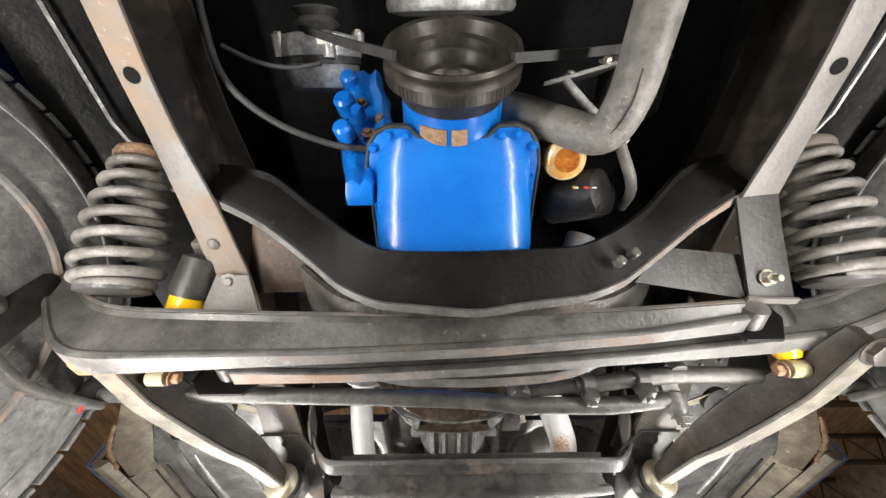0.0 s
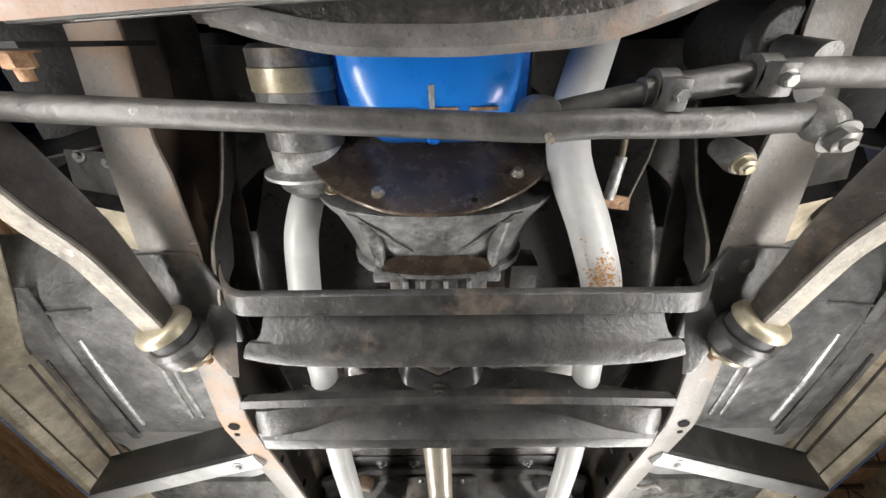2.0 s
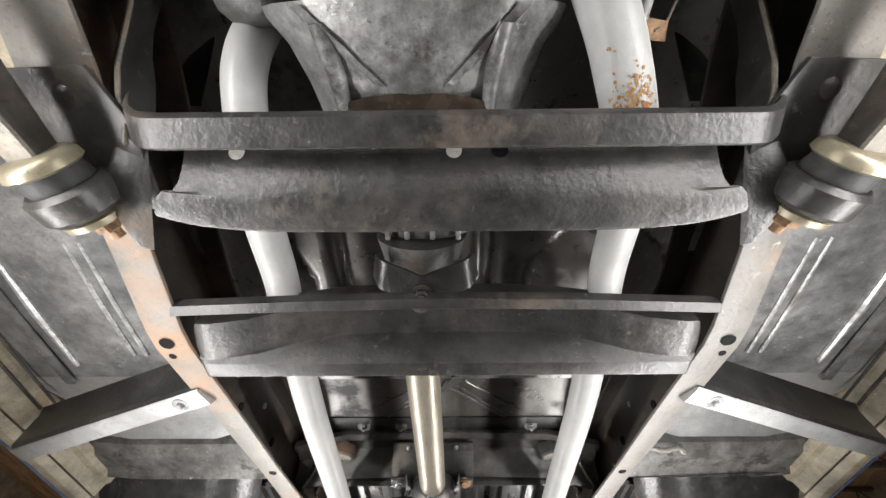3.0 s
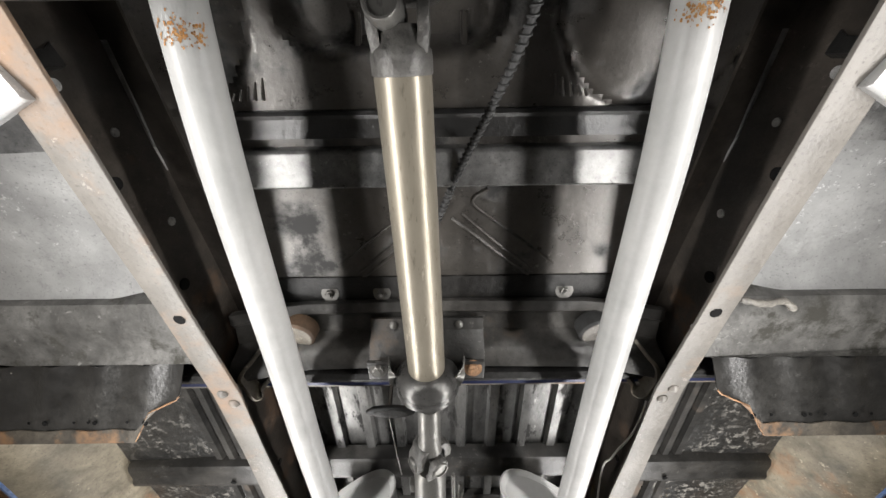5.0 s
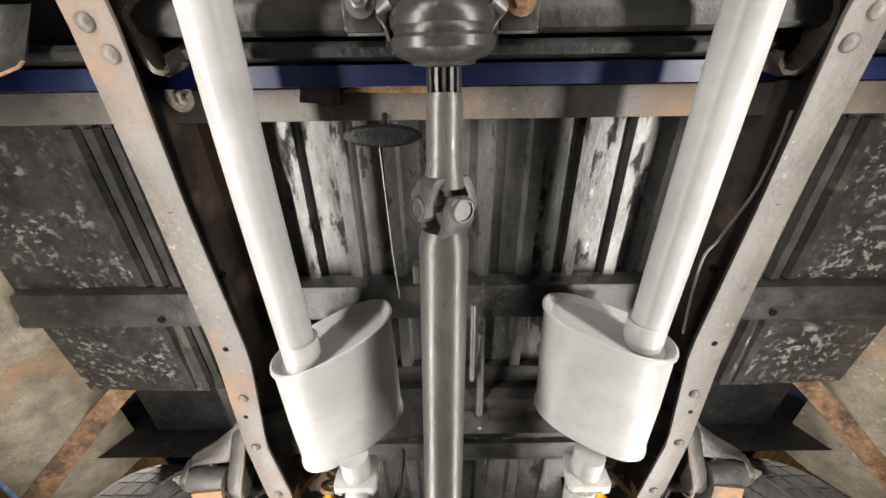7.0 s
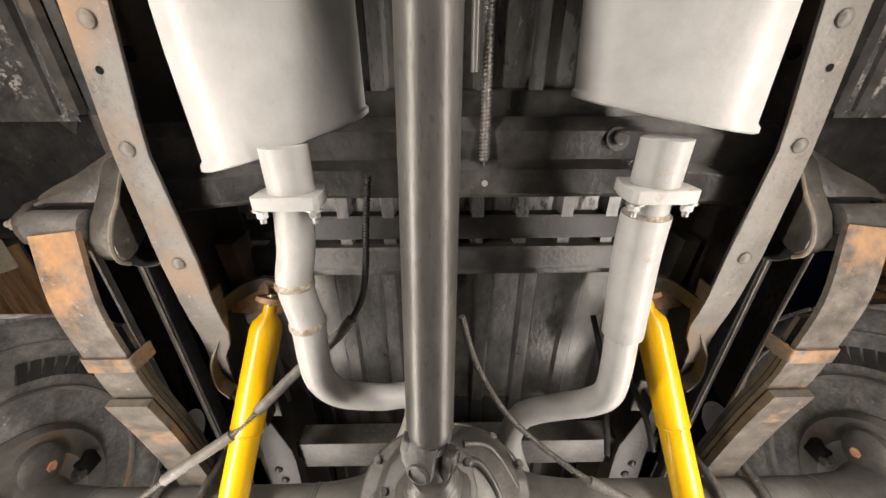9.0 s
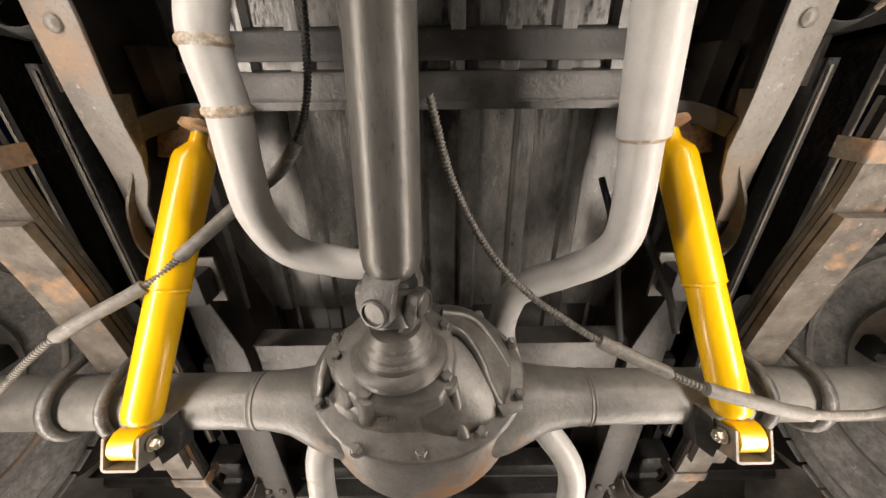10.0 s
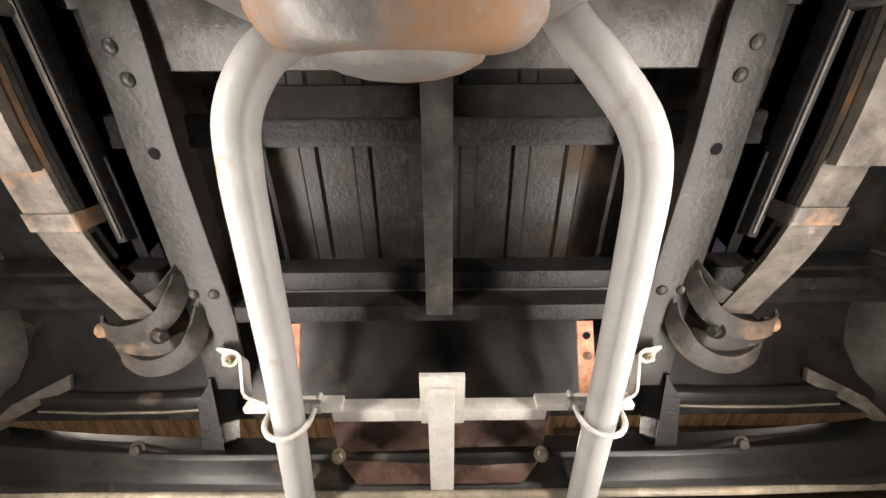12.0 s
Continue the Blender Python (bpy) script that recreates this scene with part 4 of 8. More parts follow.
for s in (-1, 1):
    cm_ = part("cab_mount", slab([(s * .466, .730, 1.924), (s * .605, .720, 1.960), (s * .625, .800, 1.985), (s * .475, .835, 1.962)], (0, .002, .004)), TAN, cab, "tan front cab mount plate", bevel=.001)
    part("mount_bush", lathe([(0, .030), (.004, .032), (.014, .032), (.018, .024), (.018, .012), (.012, .010), (.012, .002)], (s * .575, .752, 1.9585), (s * .2, -.25, -1), 28), RUBBER, cm_, "black rubber mount bushing")
    part("upper_bracket", slab([(s * .470, .655, 1.975), (s * .600, .650, 1.995), (s * .615, .712, 1.992), (s * .470, .722, 1.958)], (0, .002, .006)), CROSS, cm_, "black bracket with bolts", bevel=.001)
    for x, y, z in ((.53, .668, 1.984), (.575, .66, 1.990), (.50, .69, 1.972)):
        part("bolt", bolt((s * x, y, z), (0, -.4, -1), .006, .006, None, 1.6), STEEL, cm_)
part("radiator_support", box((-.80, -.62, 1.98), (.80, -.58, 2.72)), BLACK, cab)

# ---------------------------------------------------------------- cargo bed
bed = thing("cargo_bed", (0, 2.9, 1.95), "black ribbed steel pickup bed seen from below", "truck bed")
def bed_floor(x0, x1, y0, y1, z, mat, owner, pitch=.085, rise=.018):
    prof, x = [], x0
    while x < x1 - pitch * .9:
        prof += [(x, 0), (x + pitch * .30, 0), (x + pitch * .36, -rise), (x + pitch * .62, -rise), (x + pitch * .68, 0)]
        x += pitch
    prof.append((x1, 0))
    bm = rings([[V(px, y, z + d) for px, d in prof] + [V(px, y, z + d + .003) for px, d in reversed(prof)] for y in (y0, y1)])
    return part("bed_floor", bm, mat, owner, "ribbed steel bed floor", smooth=False)


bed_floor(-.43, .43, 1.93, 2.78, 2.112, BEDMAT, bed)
# lighter and darker bed floor colours carry the light falling off rearwards
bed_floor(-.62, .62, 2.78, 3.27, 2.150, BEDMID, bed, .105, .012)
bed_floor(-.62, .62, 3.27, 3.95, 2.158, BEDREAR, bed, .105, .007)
for s in (-1, 1):
    bed_floor(min(s * .46, s * .60), max(s * .46, s * .60), 1.93, 2.80, 2.085, PAN, bed, .06)
    sp = sheet("bed_side_floor", [[V(s * x, y, 2.072 + .006 * math.sin(9 * x + 7 * y)) for x in (.60, .68, .76, .84, .90)] for y in np.linspace(1.93, 2.54, 9)], .004, SPECK, bed, "speckled black bed side floor")
    sheet("bed_side_floor", [[V(s * x, y, 2.10) for x in (.60, .70, .80, .90)] for y in (3.50, 3.65, 3.80, 3.95)], .004, SEAL, bed)
    sheet("wheel_arch", [[V(s * x, 3.22 + r * math.cos(a), 2.02 + r * .95 * math.sin(a)) for x in (.62, .70, .80, .92, 1.008)] for r, a in ((.50, math.pi * i / 16) for i in range(17))], .004, SEAL, bed, "black inner wheel arch")
    sheet("arch_wall", [[V(s * .622, 3.22 + r * math.cos(math.pi * i / 12), 2.02 + r * .95 * math.sin(math.pi * i / 12)) for r in (.50, .05)] for i in range(13)], .004, WEB, bed)
    sheet("bed_side_floor", [[V(s * x, y, 2.10) for x in (.60, .70, .82)] for y in (2.53, 2.66, 2.80)], .004, SEAL, bed)
    # body side seen from inside
    side = []
    for y in np.linspace(1.95, 2.82, 8):
        side.append([V(s * .885, float(y), 2.10), V(s * .905, float(y), 2.03), V(s * .94, float(y), 1.975), V(s * .975, float(y), 1.935), V(s * 1.0, float(y), 1.925), V(s * 1.01, float(y), 1.94), V(s * 1.01, float(y), 2.4)])
    bs = part("bed_side", rings(side, closed=False, caps=False), TAN, bed, "tan inside of the bed side with worn primer")
    part("side_edge", tube([(s * 1.004, 1.95, 1.928), (s * 1.004, 2.82, 1.928)], .007, 8), TRIMBLUE, bed, "blue painted lower edge")
    rear = [[V(s * .90, float(y), 2.10), V(s * .93, float(y), 2.02), V(s * .985, float(y), 1.975), V(s * 1.0, float(y), 2.4)] for y in (3.70, 3.85, 4.05)]
    part("bed_side", rings(rear, closed=False, caps=False), HANGER, bed)
    part("outer_side", box((s * 1.012 - .004, 1.94, 1.96), (s * 1.012 + .004, 2.80, 2.60)), CABBLUE, bed)
    part("outer_side", box((s * 1.012 - .004, 2.80, 2.22), (s * 1.012 + .004, 3.70, 2.60)), CABBLUE, bed)
    part("outer_side", box((s * 1.012 - .004, 3.70, 1.99), (s * 1.012 + .004, 4.06, 2.60)), CABBLUE, bed)
    # stay strap from the sill to the bed side
    st = curve([(s * .635, 2.545, 2.100), (s * .69, 2.510, 2.102), (s * .75, 2.500, 2.104), (s * .81, 2.540, 2.085), (s * .875, 2.605, 2.045), (s * .92, 2.66, 1.985), (s * .955, 2.705, 1.940), (s * .99, 2.745, 1.925)], 5)
    part("stay_end", strap(st[:14], (-s * .7, .7, 0), .048, .004), CROSS, bed, "black end of the stay strap", bevel=.001)
    sx = part("stay_strap", strap(st[13:], (-s * .7, .7, 0), .046, .004), RUSTY, bed, "rust-streaked bent bed stay strap", bevel=.001)
    part("bolt_hole", hole((s * .758, 2.507, 2.1005), (0, 0, -1), .008), BLACK, sx)
    for x in (.566, .600, .634):
        part("bead", rings([[V(s * (x + dx), y, 2.072 + dz) for dx, dz in ((-.013, 0), (-.008, -.010), (.008, -.010), (.013, 0))] for y in (1.95, 2.245)]), CROSS, bed)
        part("bead", rings([[V(s * (x + dx), y, 2.072 + dz) for dx, dz in ((-.013, 0), (-.008, -.010), (.008, -.010), (.013, 0))] for y in (2.325, 2.53)]), CROSS, bed)
# cross sills under the bed
def sill(y, x0, x1, z, mat=PAN, w=.075, h=.05):
    bm = rings([[V(x, y + dy * w, z + dz * h) for dy, dz in ((-.5, 1), (-.42, .25), (-.25, .15), (.18, .12), (.3, 0), (.5, 0), (.5, .08), (.36, .2), (.3, 1))] for x in (x0, x1)])
    return part("cross_sill", bm, mat, bed, bevel=.002)


part("cross_sill", box((-.90, 1.897, 2.046), (.90, 1.942, 2.082)), FRAME, bed, "speckled grey front bed sill", bevel=.003)
for s in (-1, 1):
    a = sill(2.285, min(s * .46, s * .885), max(s * .46, s * .885), 2.035, CROSS)
    part("crumple", slab([(s * .463, 2.262, 2.034), (s * .463, 2.315, 2.034), (s * .52, 2.315, 2.030), (s * .50, 2.29, 2.040)], (0, 0, .006)), CROSS, a)
    part("bolt_hole", hole((s * .60, 2.305, 2.034), (0, 0, -1), .007), BLACK, a)
sill(2.285, -.40, .40, 2.052, CROSS)
sill(2.52, -.40, .40, 2.085, CROSS, .05, .03)
sill(2.735, -.42, .42, 2.088, REARPAN, .05, .03)
sill(2.80, -.55, .55, 2.072, CROSS, .06, .045)
sill(3.46, -.62, .62, 2.125, SEAL, .06, .03)
for s in (-1, 1):
    sill(3.745, min(s * .50, s * .92), max(s * .50, s * .92), 2.03, SEAL, .08, .07)
for s in (-1, 1):
    part("side_channel", rings([[V(s * x, y, z) for x, z in ((.604, 2.11), (.608, 2.078), (.620, 2.072), (.690, 2.072), (.702, 2.078), (.706, 2.11))] for y in (2.76, 3.2, 3.66)]), SEAL, bed, "black lengthwise bed channel", bevel=.002)
    for x in (.614, .697):
        part("channel_edge", tube([(s * x, 2.77, 2.0735), (s * x, 3.2, 2.0735), (s * x, 3.65, 2.0735)], .0028, 6), ARMEDGE, bed, "dusty worn channel edge")
part("bed_front", box((-.98, 1.945, 2.13), (.98, 1.952, 2.6)), CABBLUE, bed)
part("tailgate_sill", box((-.98, 4.03, 1.990), (.98, 4.06, 2.6)), SEAL, bed)
sheet("rear_pan", [[V(float(x), y, z + .004 * math.sin(9 * float(x))) for x in np.linspace(-.96, .96, 33)] for y, z in ((3.79, 2.085), (3.86, 2.075), (3.92, 2.058), (3.965, 2.025), (3.995, 1.998), (4.015, 1.989), (4.030, 1.991))], .004, REARPAN, bed, "smooth black rolled rear pan")

# ---------------------------------------------------------------- drive line
sh = thing("front_driveshaft", (-.04, 1.5, 1.93), "olive-grey steel front driveshaft with a rubber centre bearing", "driveshaft")
A, B = V(-.050, 1.275, 1.957), V(-.040, 1.800, 1.970)
d = (B - A).normalized()
part("tube", lathe([(.018, .0345), (.024, .0355), ((B - A).length + .008, .0355)], A, d, 44), SHAFT, sh)
part("yoke", lathe([(-.03, .022), (-.012, .030), (-.004, .0365), (.004, .0372), (.020, .0372), (.022, .0358)], A, d, 36), IRON, sh, "dark cast yoke welded to the tube")
for g in (-1, 1):
    part("yoke_arm", rings([[A + d * q + V(g * b, 0, 0) + V(g * o, 0, 0) + V(0, 0, c) for o, c in ((0, -h), (.014, -h * .8), (.014, h * .8), (0, h))] for q, b, h in ((.0, .018, .026), (-.025, .022, .022), (-.05, .022, .019), (-.064, .022, .010))]), IRON, sh, bevel=.003)
part("cross_cap", lathe([(-.012, .021), (.030, .021), (.033, .019), (.033, .0165), (.030, .0155), (.030, .002)], A + V(-.012, -.040, -.006), (-.1, -.3, -1), 28), STEEL, sh, "round bearing cap")
part("cap_mark", box(A + V(-.020, -.052, -.0405), A + V(-.004, -.049, -.0385)), IRON, sh)
part("bearing_shell", lathe([(-.002, .037), (.003, .047), (.010, .056), (.020, .0615), (.028, .062), (.032, .0585), (.036, .0580), (.040, .0615), (.050, .062), (.058, .056), (.064, .042), (.066, .02)], B + d * .002, d, 48), BEARING, sh, "dark pressed steel centre bearing shell")
part("bearing_seal", lathe([(.060, .040), (.066, .038), (.068, .022)], B + d * .004, d, 36), RUBBER, sh, "black rubber bearing seal")
part("spline", lathe([(.06, .0175), (.135, .0175)], B, d, 20), RUBBER, sh)
for i in range(14):
    bm = box((-.0020, 0, .016), (.0020, .062, .0215))
    bmesh.ops.transform(bm, matrix=Matrix.Translation(B + d * .068) @ Matrix.Rotation(2 * math.pi * i / 14, 4, "Y"), verts=bm.verts)
    part("spline_tooth", bm, STEEL, sh)
brk = thing("centre_bearing_bracket", (-.04, 1.8, 1.98), "dark grey stamped centre bearing bracket with two bolts", "bearing bracket")
part("hanger", rings([[V(x, y, z) for y, z in ((1.742, 2.044), (1.765, 2.036), (1.79, 2.002), (1.832, 1.984), (1.838, 1.988), (1.80, 2.012), (1.77, 2.048), (1.742, 2.05))] for x in (-.155, -.10, .02, .075)]), CROSS, brk, bevel=.001)
for s, x in ((-1, -.133), (1, .050)):
    part("ear", box((x - .022, 1.79, 1.972), (x + .022, 1.835, 1.980)), CROSS, brk, bevel=.002)
    part("bolt", bolt((x, 1.806, 1.972), (0, -.25, -1), .011, .010, None, 1.6, .004), RUSTY if s > 0 else STEEL, brk, "hex bolt")
    part("clip", strap(rounded([(x + s * -.018, 1.795, 1.985), (x + s * -.02, 1.80, 1.962), (x + s * -.03, 1.82, 1.955), (x + s * -.034, 1.85, 1.99)], .01), (0, 1, 0), .02, .003), STEEL, brk)
    part("rivet", rivet((x + s * -.025 - .0, 1.755, 2.040), (0, -.4, -1), .009), STEEL, brk)
part("saddle", strap(curve([(-.105, 1.835, 1.995), (-.10, 1.84, 1.97), (-.04, 1.842, 2.03), (.02, 1.84, 1.97), (.025, 1.835, 1.995)], 5), (0, 1, 0), .03, .004), CROSS, brk)

rs = thing("rear_driveshaft", (-.045, 2.5, 1.85), "grey steel rear driveshaft with universal joints", "driveshaft")
C, D = V(-.041, 2.075, 1.942), V(-.0555, 3.003, 1.8482)
e = (D - C).normalized()
part("tube", lathe([(0, .030), (.02, .036), ((D - C).length - .03, .0378), ((D - C).length - .012, .035), ((D - C).length, .026)], C, e, 44), STEEL, rs)
part("balance_weight", box((-.088, 2.13, 1.93), (-.078, 2.16, 1.95)), STEEL, rs, bevel=.001)
part("slip_yoke", lathe([(-.175, .0215), (-.17, .0235), (-.09, .0235), (-.075, .026), (-.06, .028)], C, e, 28), STEEL, rs, "plain steel slip yoke")


def ujoint(owner, at, ax, w, tilt, cap_r):
    """Two forked yokes round a four-armed cross with bearing caps."""
    ax = Vector(ax).normalized()
    u = (V(math.cos(tilt), 0, math.sin(tilt)) - ax * ax.dot(V(math.cos(tilt), 0, math.sin(tilt)))).normalized()
    v = ax.cross(u)
    for k, (g, sgn) in enumerate(((u, -1), (v, 1))):
        for q in (-1, 1):
            arm = rings([[at + ax * sgn * a + g * q * b + (v if k == 0 else u) * c * wd for c in (-1, 1)] + [at + ax * sgn * a + g * q * (b - .016) + (v if k == 0 else u) * c * wd for c in (1, -1)]
                         for a, b, wd in ((w * .95, w * .62, cap_r * 1.3), (w * .70, w * .80, cap_r * 1.2), (w * .38, w * .96, cap_r * 1.25), (-w * .20, w * 1.02, cap_r * 1.15), (-w * .40, w * .98, cap_r * .7))])
            part("yoke_arm", arm, IRON, owner, bevel=.003)
            cap = part("bearing_cap", lathe([(0, cap_r), (.014, cap_r), (.016, cap_r * .9), (.016, cap_r * .8), (.013, cap_r * .74), (.013, 0)], at + g * q * (w - .012), g * q, 24), STEEL, owner)
    part("cross", lathe([(-w + .012, .010), (w - .012, .010)], at, u, 14, lathe([(-w + .012, .010), (w - .012, .010)], at, v, 14)), IRON, owner)


ujoint(rs, C - e * .035, e, .042, .6, .017)
ujoint(rs, D + e * .034, e, .044, 1.15, .0185)

# ---------------------------------------------------------------- rear axle
ax = thing("rear_axle", (-.03, 3.24, 1.70), "dark grey rear axle with a cast differential", "rear axle")
AZ = 1.868
tube_prof = [(.240, .0446), (.27, .0436), (.30, .043), (.40, .0427), (.66, .0425), (.85, .0425)]
for s, lab in ((-1, "greyish axle tube"), (1, "axle tube with rust tint")):
    part("axle_tube", lathe(tube_prof, (-.03, 3.251, AZ), (s, 0, 0), 36), AXLE, ax, lab)
    part("weld_bead", lathe([(.250, .043), (.253, .0458), (.2565, .0448), (.260, .0460), (.264, .043)] if s < 0 else [(.262, .043), (.264, .0450), (.267, .0436), (.270, .0450), (.273, .043)], (-.03, 3.251, AZ), (s, 0, 0), 36), AXLE, ax)
    part("brake_drum", lathe([(.72, .044), (.80, .050), (.835, .066), (.842, .092), (.838, .105), (.846, .122), (.842, .150), (.852, .162), (.90, .164), (.905, .13), (.91, .05), (.91, .01)], (0, 3.245, AZ - .004), (s, 0, 0), 48), AXLE, ax, "dark rusty brake backing plate")
    for k in range(6):
        a = 2 * math.pi * k / 6 + .35
        part("plate_bolt", bolt((s * .838, 3.245 + .082 * math.cos(a), AZ + .082 * math.sin(a)), (-s, 0, 0), .011, .012, None, 1.5), IRON if k != 2 else ORANGE, ax)
    part("hub_boss", lathe([(-.014, .03), (-.008, .042), (.01, .045)], (s * .84, 3.17, AZ + .045), (s, 0, 0), 24), DIFF, ax)
    part("wheel_cylinder", box((s * .838 - .012, 3.235, AZ + .085), (s * .838 + .012, 3.275, AZ + .125)), CHANNEL, ax, bevel=.006)
    neck = []
    for dx, ry, rz, dy in ((.08, .066, .082, .024), (.115, .066, .080, .024), (.135, .064, .076, .022), (.155, .060, .069, .018), (.175, .055, .062, .013), (.20, .049, .052, .008), (.23, .0458, .0465, .006), (.25, .0446, .0446, .006)):
        neck.append([V(-.03 + s * dx, 3.245 + dy + ry * math.cos(b), AZ + rz * math.sin(b)) for b in (2 * math.pi * j / 36 for j in range(36))])
    part("housing_neck", rings(neck), AXLE, ax)
# banjo: bowl at the back, carrier casting in front
TILT = .45
cen = V(-.03, 3.192, 1.862)
nrm = V(0, -1, -TILT).normalized()


def face(x, z, d):
    """A point on the slanted carrier face: across, up, and out towards the pinion."""
    return cen + nrm * d + V(x, -TILT * z, z)


def oval(r, d, sx=.163, sz=.110, n=48, cx=0, cz=0):
    return [face(cx + sx * r * math.cos(b), cz + sz * r * math.sin(b), d) for b in (2 * math.pi * j / n for j in range(n))]


bowl = []
for u, r in ((-.06, .985), (.0, .99), (.15, 1.0), (.4, 1.0), (.65, .995), (.82, .985), (.92, .965), (.97, .93), (1.0, .87), (1.02, .74), (1.03, .5), (1.035, .2)):
    tl = TILT * (1 - min(u, 1.0)) + .04
    bowl.append([V(-.03 + .161 * r * (1 - .20 * min(u, 1.0) ** 3) * math.cos(b), 3.204 + .148 * u - tl * .108 * r * math.sin(b), 1.868 + .108 * r * math.sin(b)) for b in (2 * math.pi * j / 48 for j in range(48))])
part("banjo_housing", rings(bowl), BOWL, ax, "grey banjo housing with rust at the bottom")
part("rear_dome", lathe([(0, .086), (.010, .080), (.020, .060), (.026, .034), (.028, .006)], (-.03, 3.352, 1.858), (0, 1, 0), 40), BOWL, ax, "domed back of the banjo housing")
part("carrier_flange", rings([oval(.98, -.010), oval(1.0, -.006), oval(1.0, .003), oval(.975, .007), oval(.80, .008)]), DIFF, ax, "black cast carrier flange", bevel=.001)
part("gasket_line", rings([oval(.985, -.0125), oval(.992, -.0125), oval(.992, -.0095), oval(.985, -.0095)]), CHANNEL, ax, "thin gasket under the flange")


def outline(k, d, grow=0.0):
    pts = [(-.112, .004), (-.108, -.026), (-.094, -.040), (-.066, -.056), (-.040, -.060), (.012, -.060), (.034, -.054), (.050, -.034), (.056, .0), (.046, .044), (.016, .070), (-.034, .078), (-.076, .062), (-.102, .034)]
    return [face(-.026 + (x + .026) * (k + grow), z * (k + grow), d) for x, z in pts]


part("carrier_nose", rings([outline(1.30, .006), outline(1.20, .010), outline(1.14, .018), outline(1.13, .022), outline(1.04, .030), outline(1.02, .056), outline(1.0, .077), outline(.97, .083), outline(.86, .085)]), DIFF, ax, "smooth cast iron differential carrier", bevel=.0025)
part("gear_hump", rings([oval(1, .006, .094, .092, 44, .050, .012), oval(1, .016, .088, .090, 44, .048, .012), oval(1, .030, .076, .084, 44, .043, .012), oval(1, .044, .062, .076, 44, .036, .012), oval(1, .056, .048, .064, 44, .028, .012), oval(1, .064, .030, .046, 44, .018, .010), oval(1, .067, .010, .018, 44, .012, .010)]), DIFF, ax, "domed ring gear side of the carrier")
P0 = face(-.022, .004, .083)
J = V(-.0555, 3.040, 1.846)
pn = (nrm * .45 + (J - P0).normalized() * .55).normalized()
part("pinion_retainer", lathe([(-.006, .066), (.002, .066), (.006, .062), (.009, .052), (.017, .051), (.021, .046), (.028, .046), (.033, .041), (.039, .041), (.044, .037), (.048, .033)], P0, pn, 40), DIFF, ax, "stepped round pinion retainer")
pj = (J - P0 - pn * .045).normalized()
part("pinion_flange", lathe([(0, .031), (.020, .030), (.034, .031), (.040, .033), (.046, .028), (.048, .016)], P0 + pn * .045, pj, 30), STEEL, ax)
for x, z in ((-.140, -.040), (-.078, -.093), (.008, -.097), (.090, -.076), (.147, -.032), (.146, .040), (.098, .084), (-.132, .050), (-.060, .098)):
    part("cover_bolt", bolt(face(x, z, .006), nrm, .0078, .013, None, 1.35, .004), DIFF, ax)
for x, z, d in ((-.106, -.002, .081), (-.060, -.048, .081), (.042, -.030, .081), (.040, .036, .081), (-.050, .066, .081)):
    part("retainer_bolt", bolt(face(x, z, d), nrm, .0075, .009, None, 1.5), DIFF, ax)
# bosses and ribs of the casting
for x, z, w in ((-.106, -.006, .0125), (-.084, -.036, .0105), (-.060, -.050, .0125), (.044, -.034, .0115)):
    part("boss", tube([face(x * 1.12, z * 1.12, .012), face(x * 1.02, z * 1.04, .055), face(x, z, .082)], [w * 1.15, w, w * .96], 16), DIFF, ax, "round bolt boss")
part("side_wall", slab([face(-.140, -.034, .006), face(-.128, -.020, .050), face(-.118, -.006, .074), (face(-.108, .002, .074)), face(-.104, .01, .006)], V(-.009, -.004, .002)), DIFF, ax, "flat cast side rib", bevel=.003)
for pts, w in (([(.044, .040, .072), (.066, .034, .064), (.088, .008, .050), (.100, -.018, .034), (.114, -.040, .016), (.124, -.050, .006)], .0075),
               ([(.048, -.028, .070), (.054, -.048, .046), (.058, -.064, .024), (.066, -.080, .008)], .0085),
               ([(.036, .066, .062), (.080, .066, .046), (.110, .042, .028), (.136, .006, .010)], .0065),
               ([(.010, .084, .050), (.022, .094, .026), (.032, .100, .008)], .007), ([(-.06, .076, .055), (-.07, .086, .03), (-.08, .092, .008)], .007)):
    part("rib", tube(curve([face(*p) for p in pts], 4), w, 12), DIFF, ax, "rounded casting rib")
part("lug", slab([face(.112, -.046, .008), face(.150, -.040, .008), face(.148, -.052, .008), face(.120, -.060, .008)], nrm * .012), DIFF, ax, "squared edge lug", bevel=.003)
for k in range(3):
    part("cast_number", box(face(-.048 + k * .009, -.0655, .040) - V(.0025, 0, .004), face(-.048 + k * .009, -.0655, .040) + V(.0025, .004, .004)), DIFF, ax)

# ---------------------------------------------------------------- exhaust
R = .0272


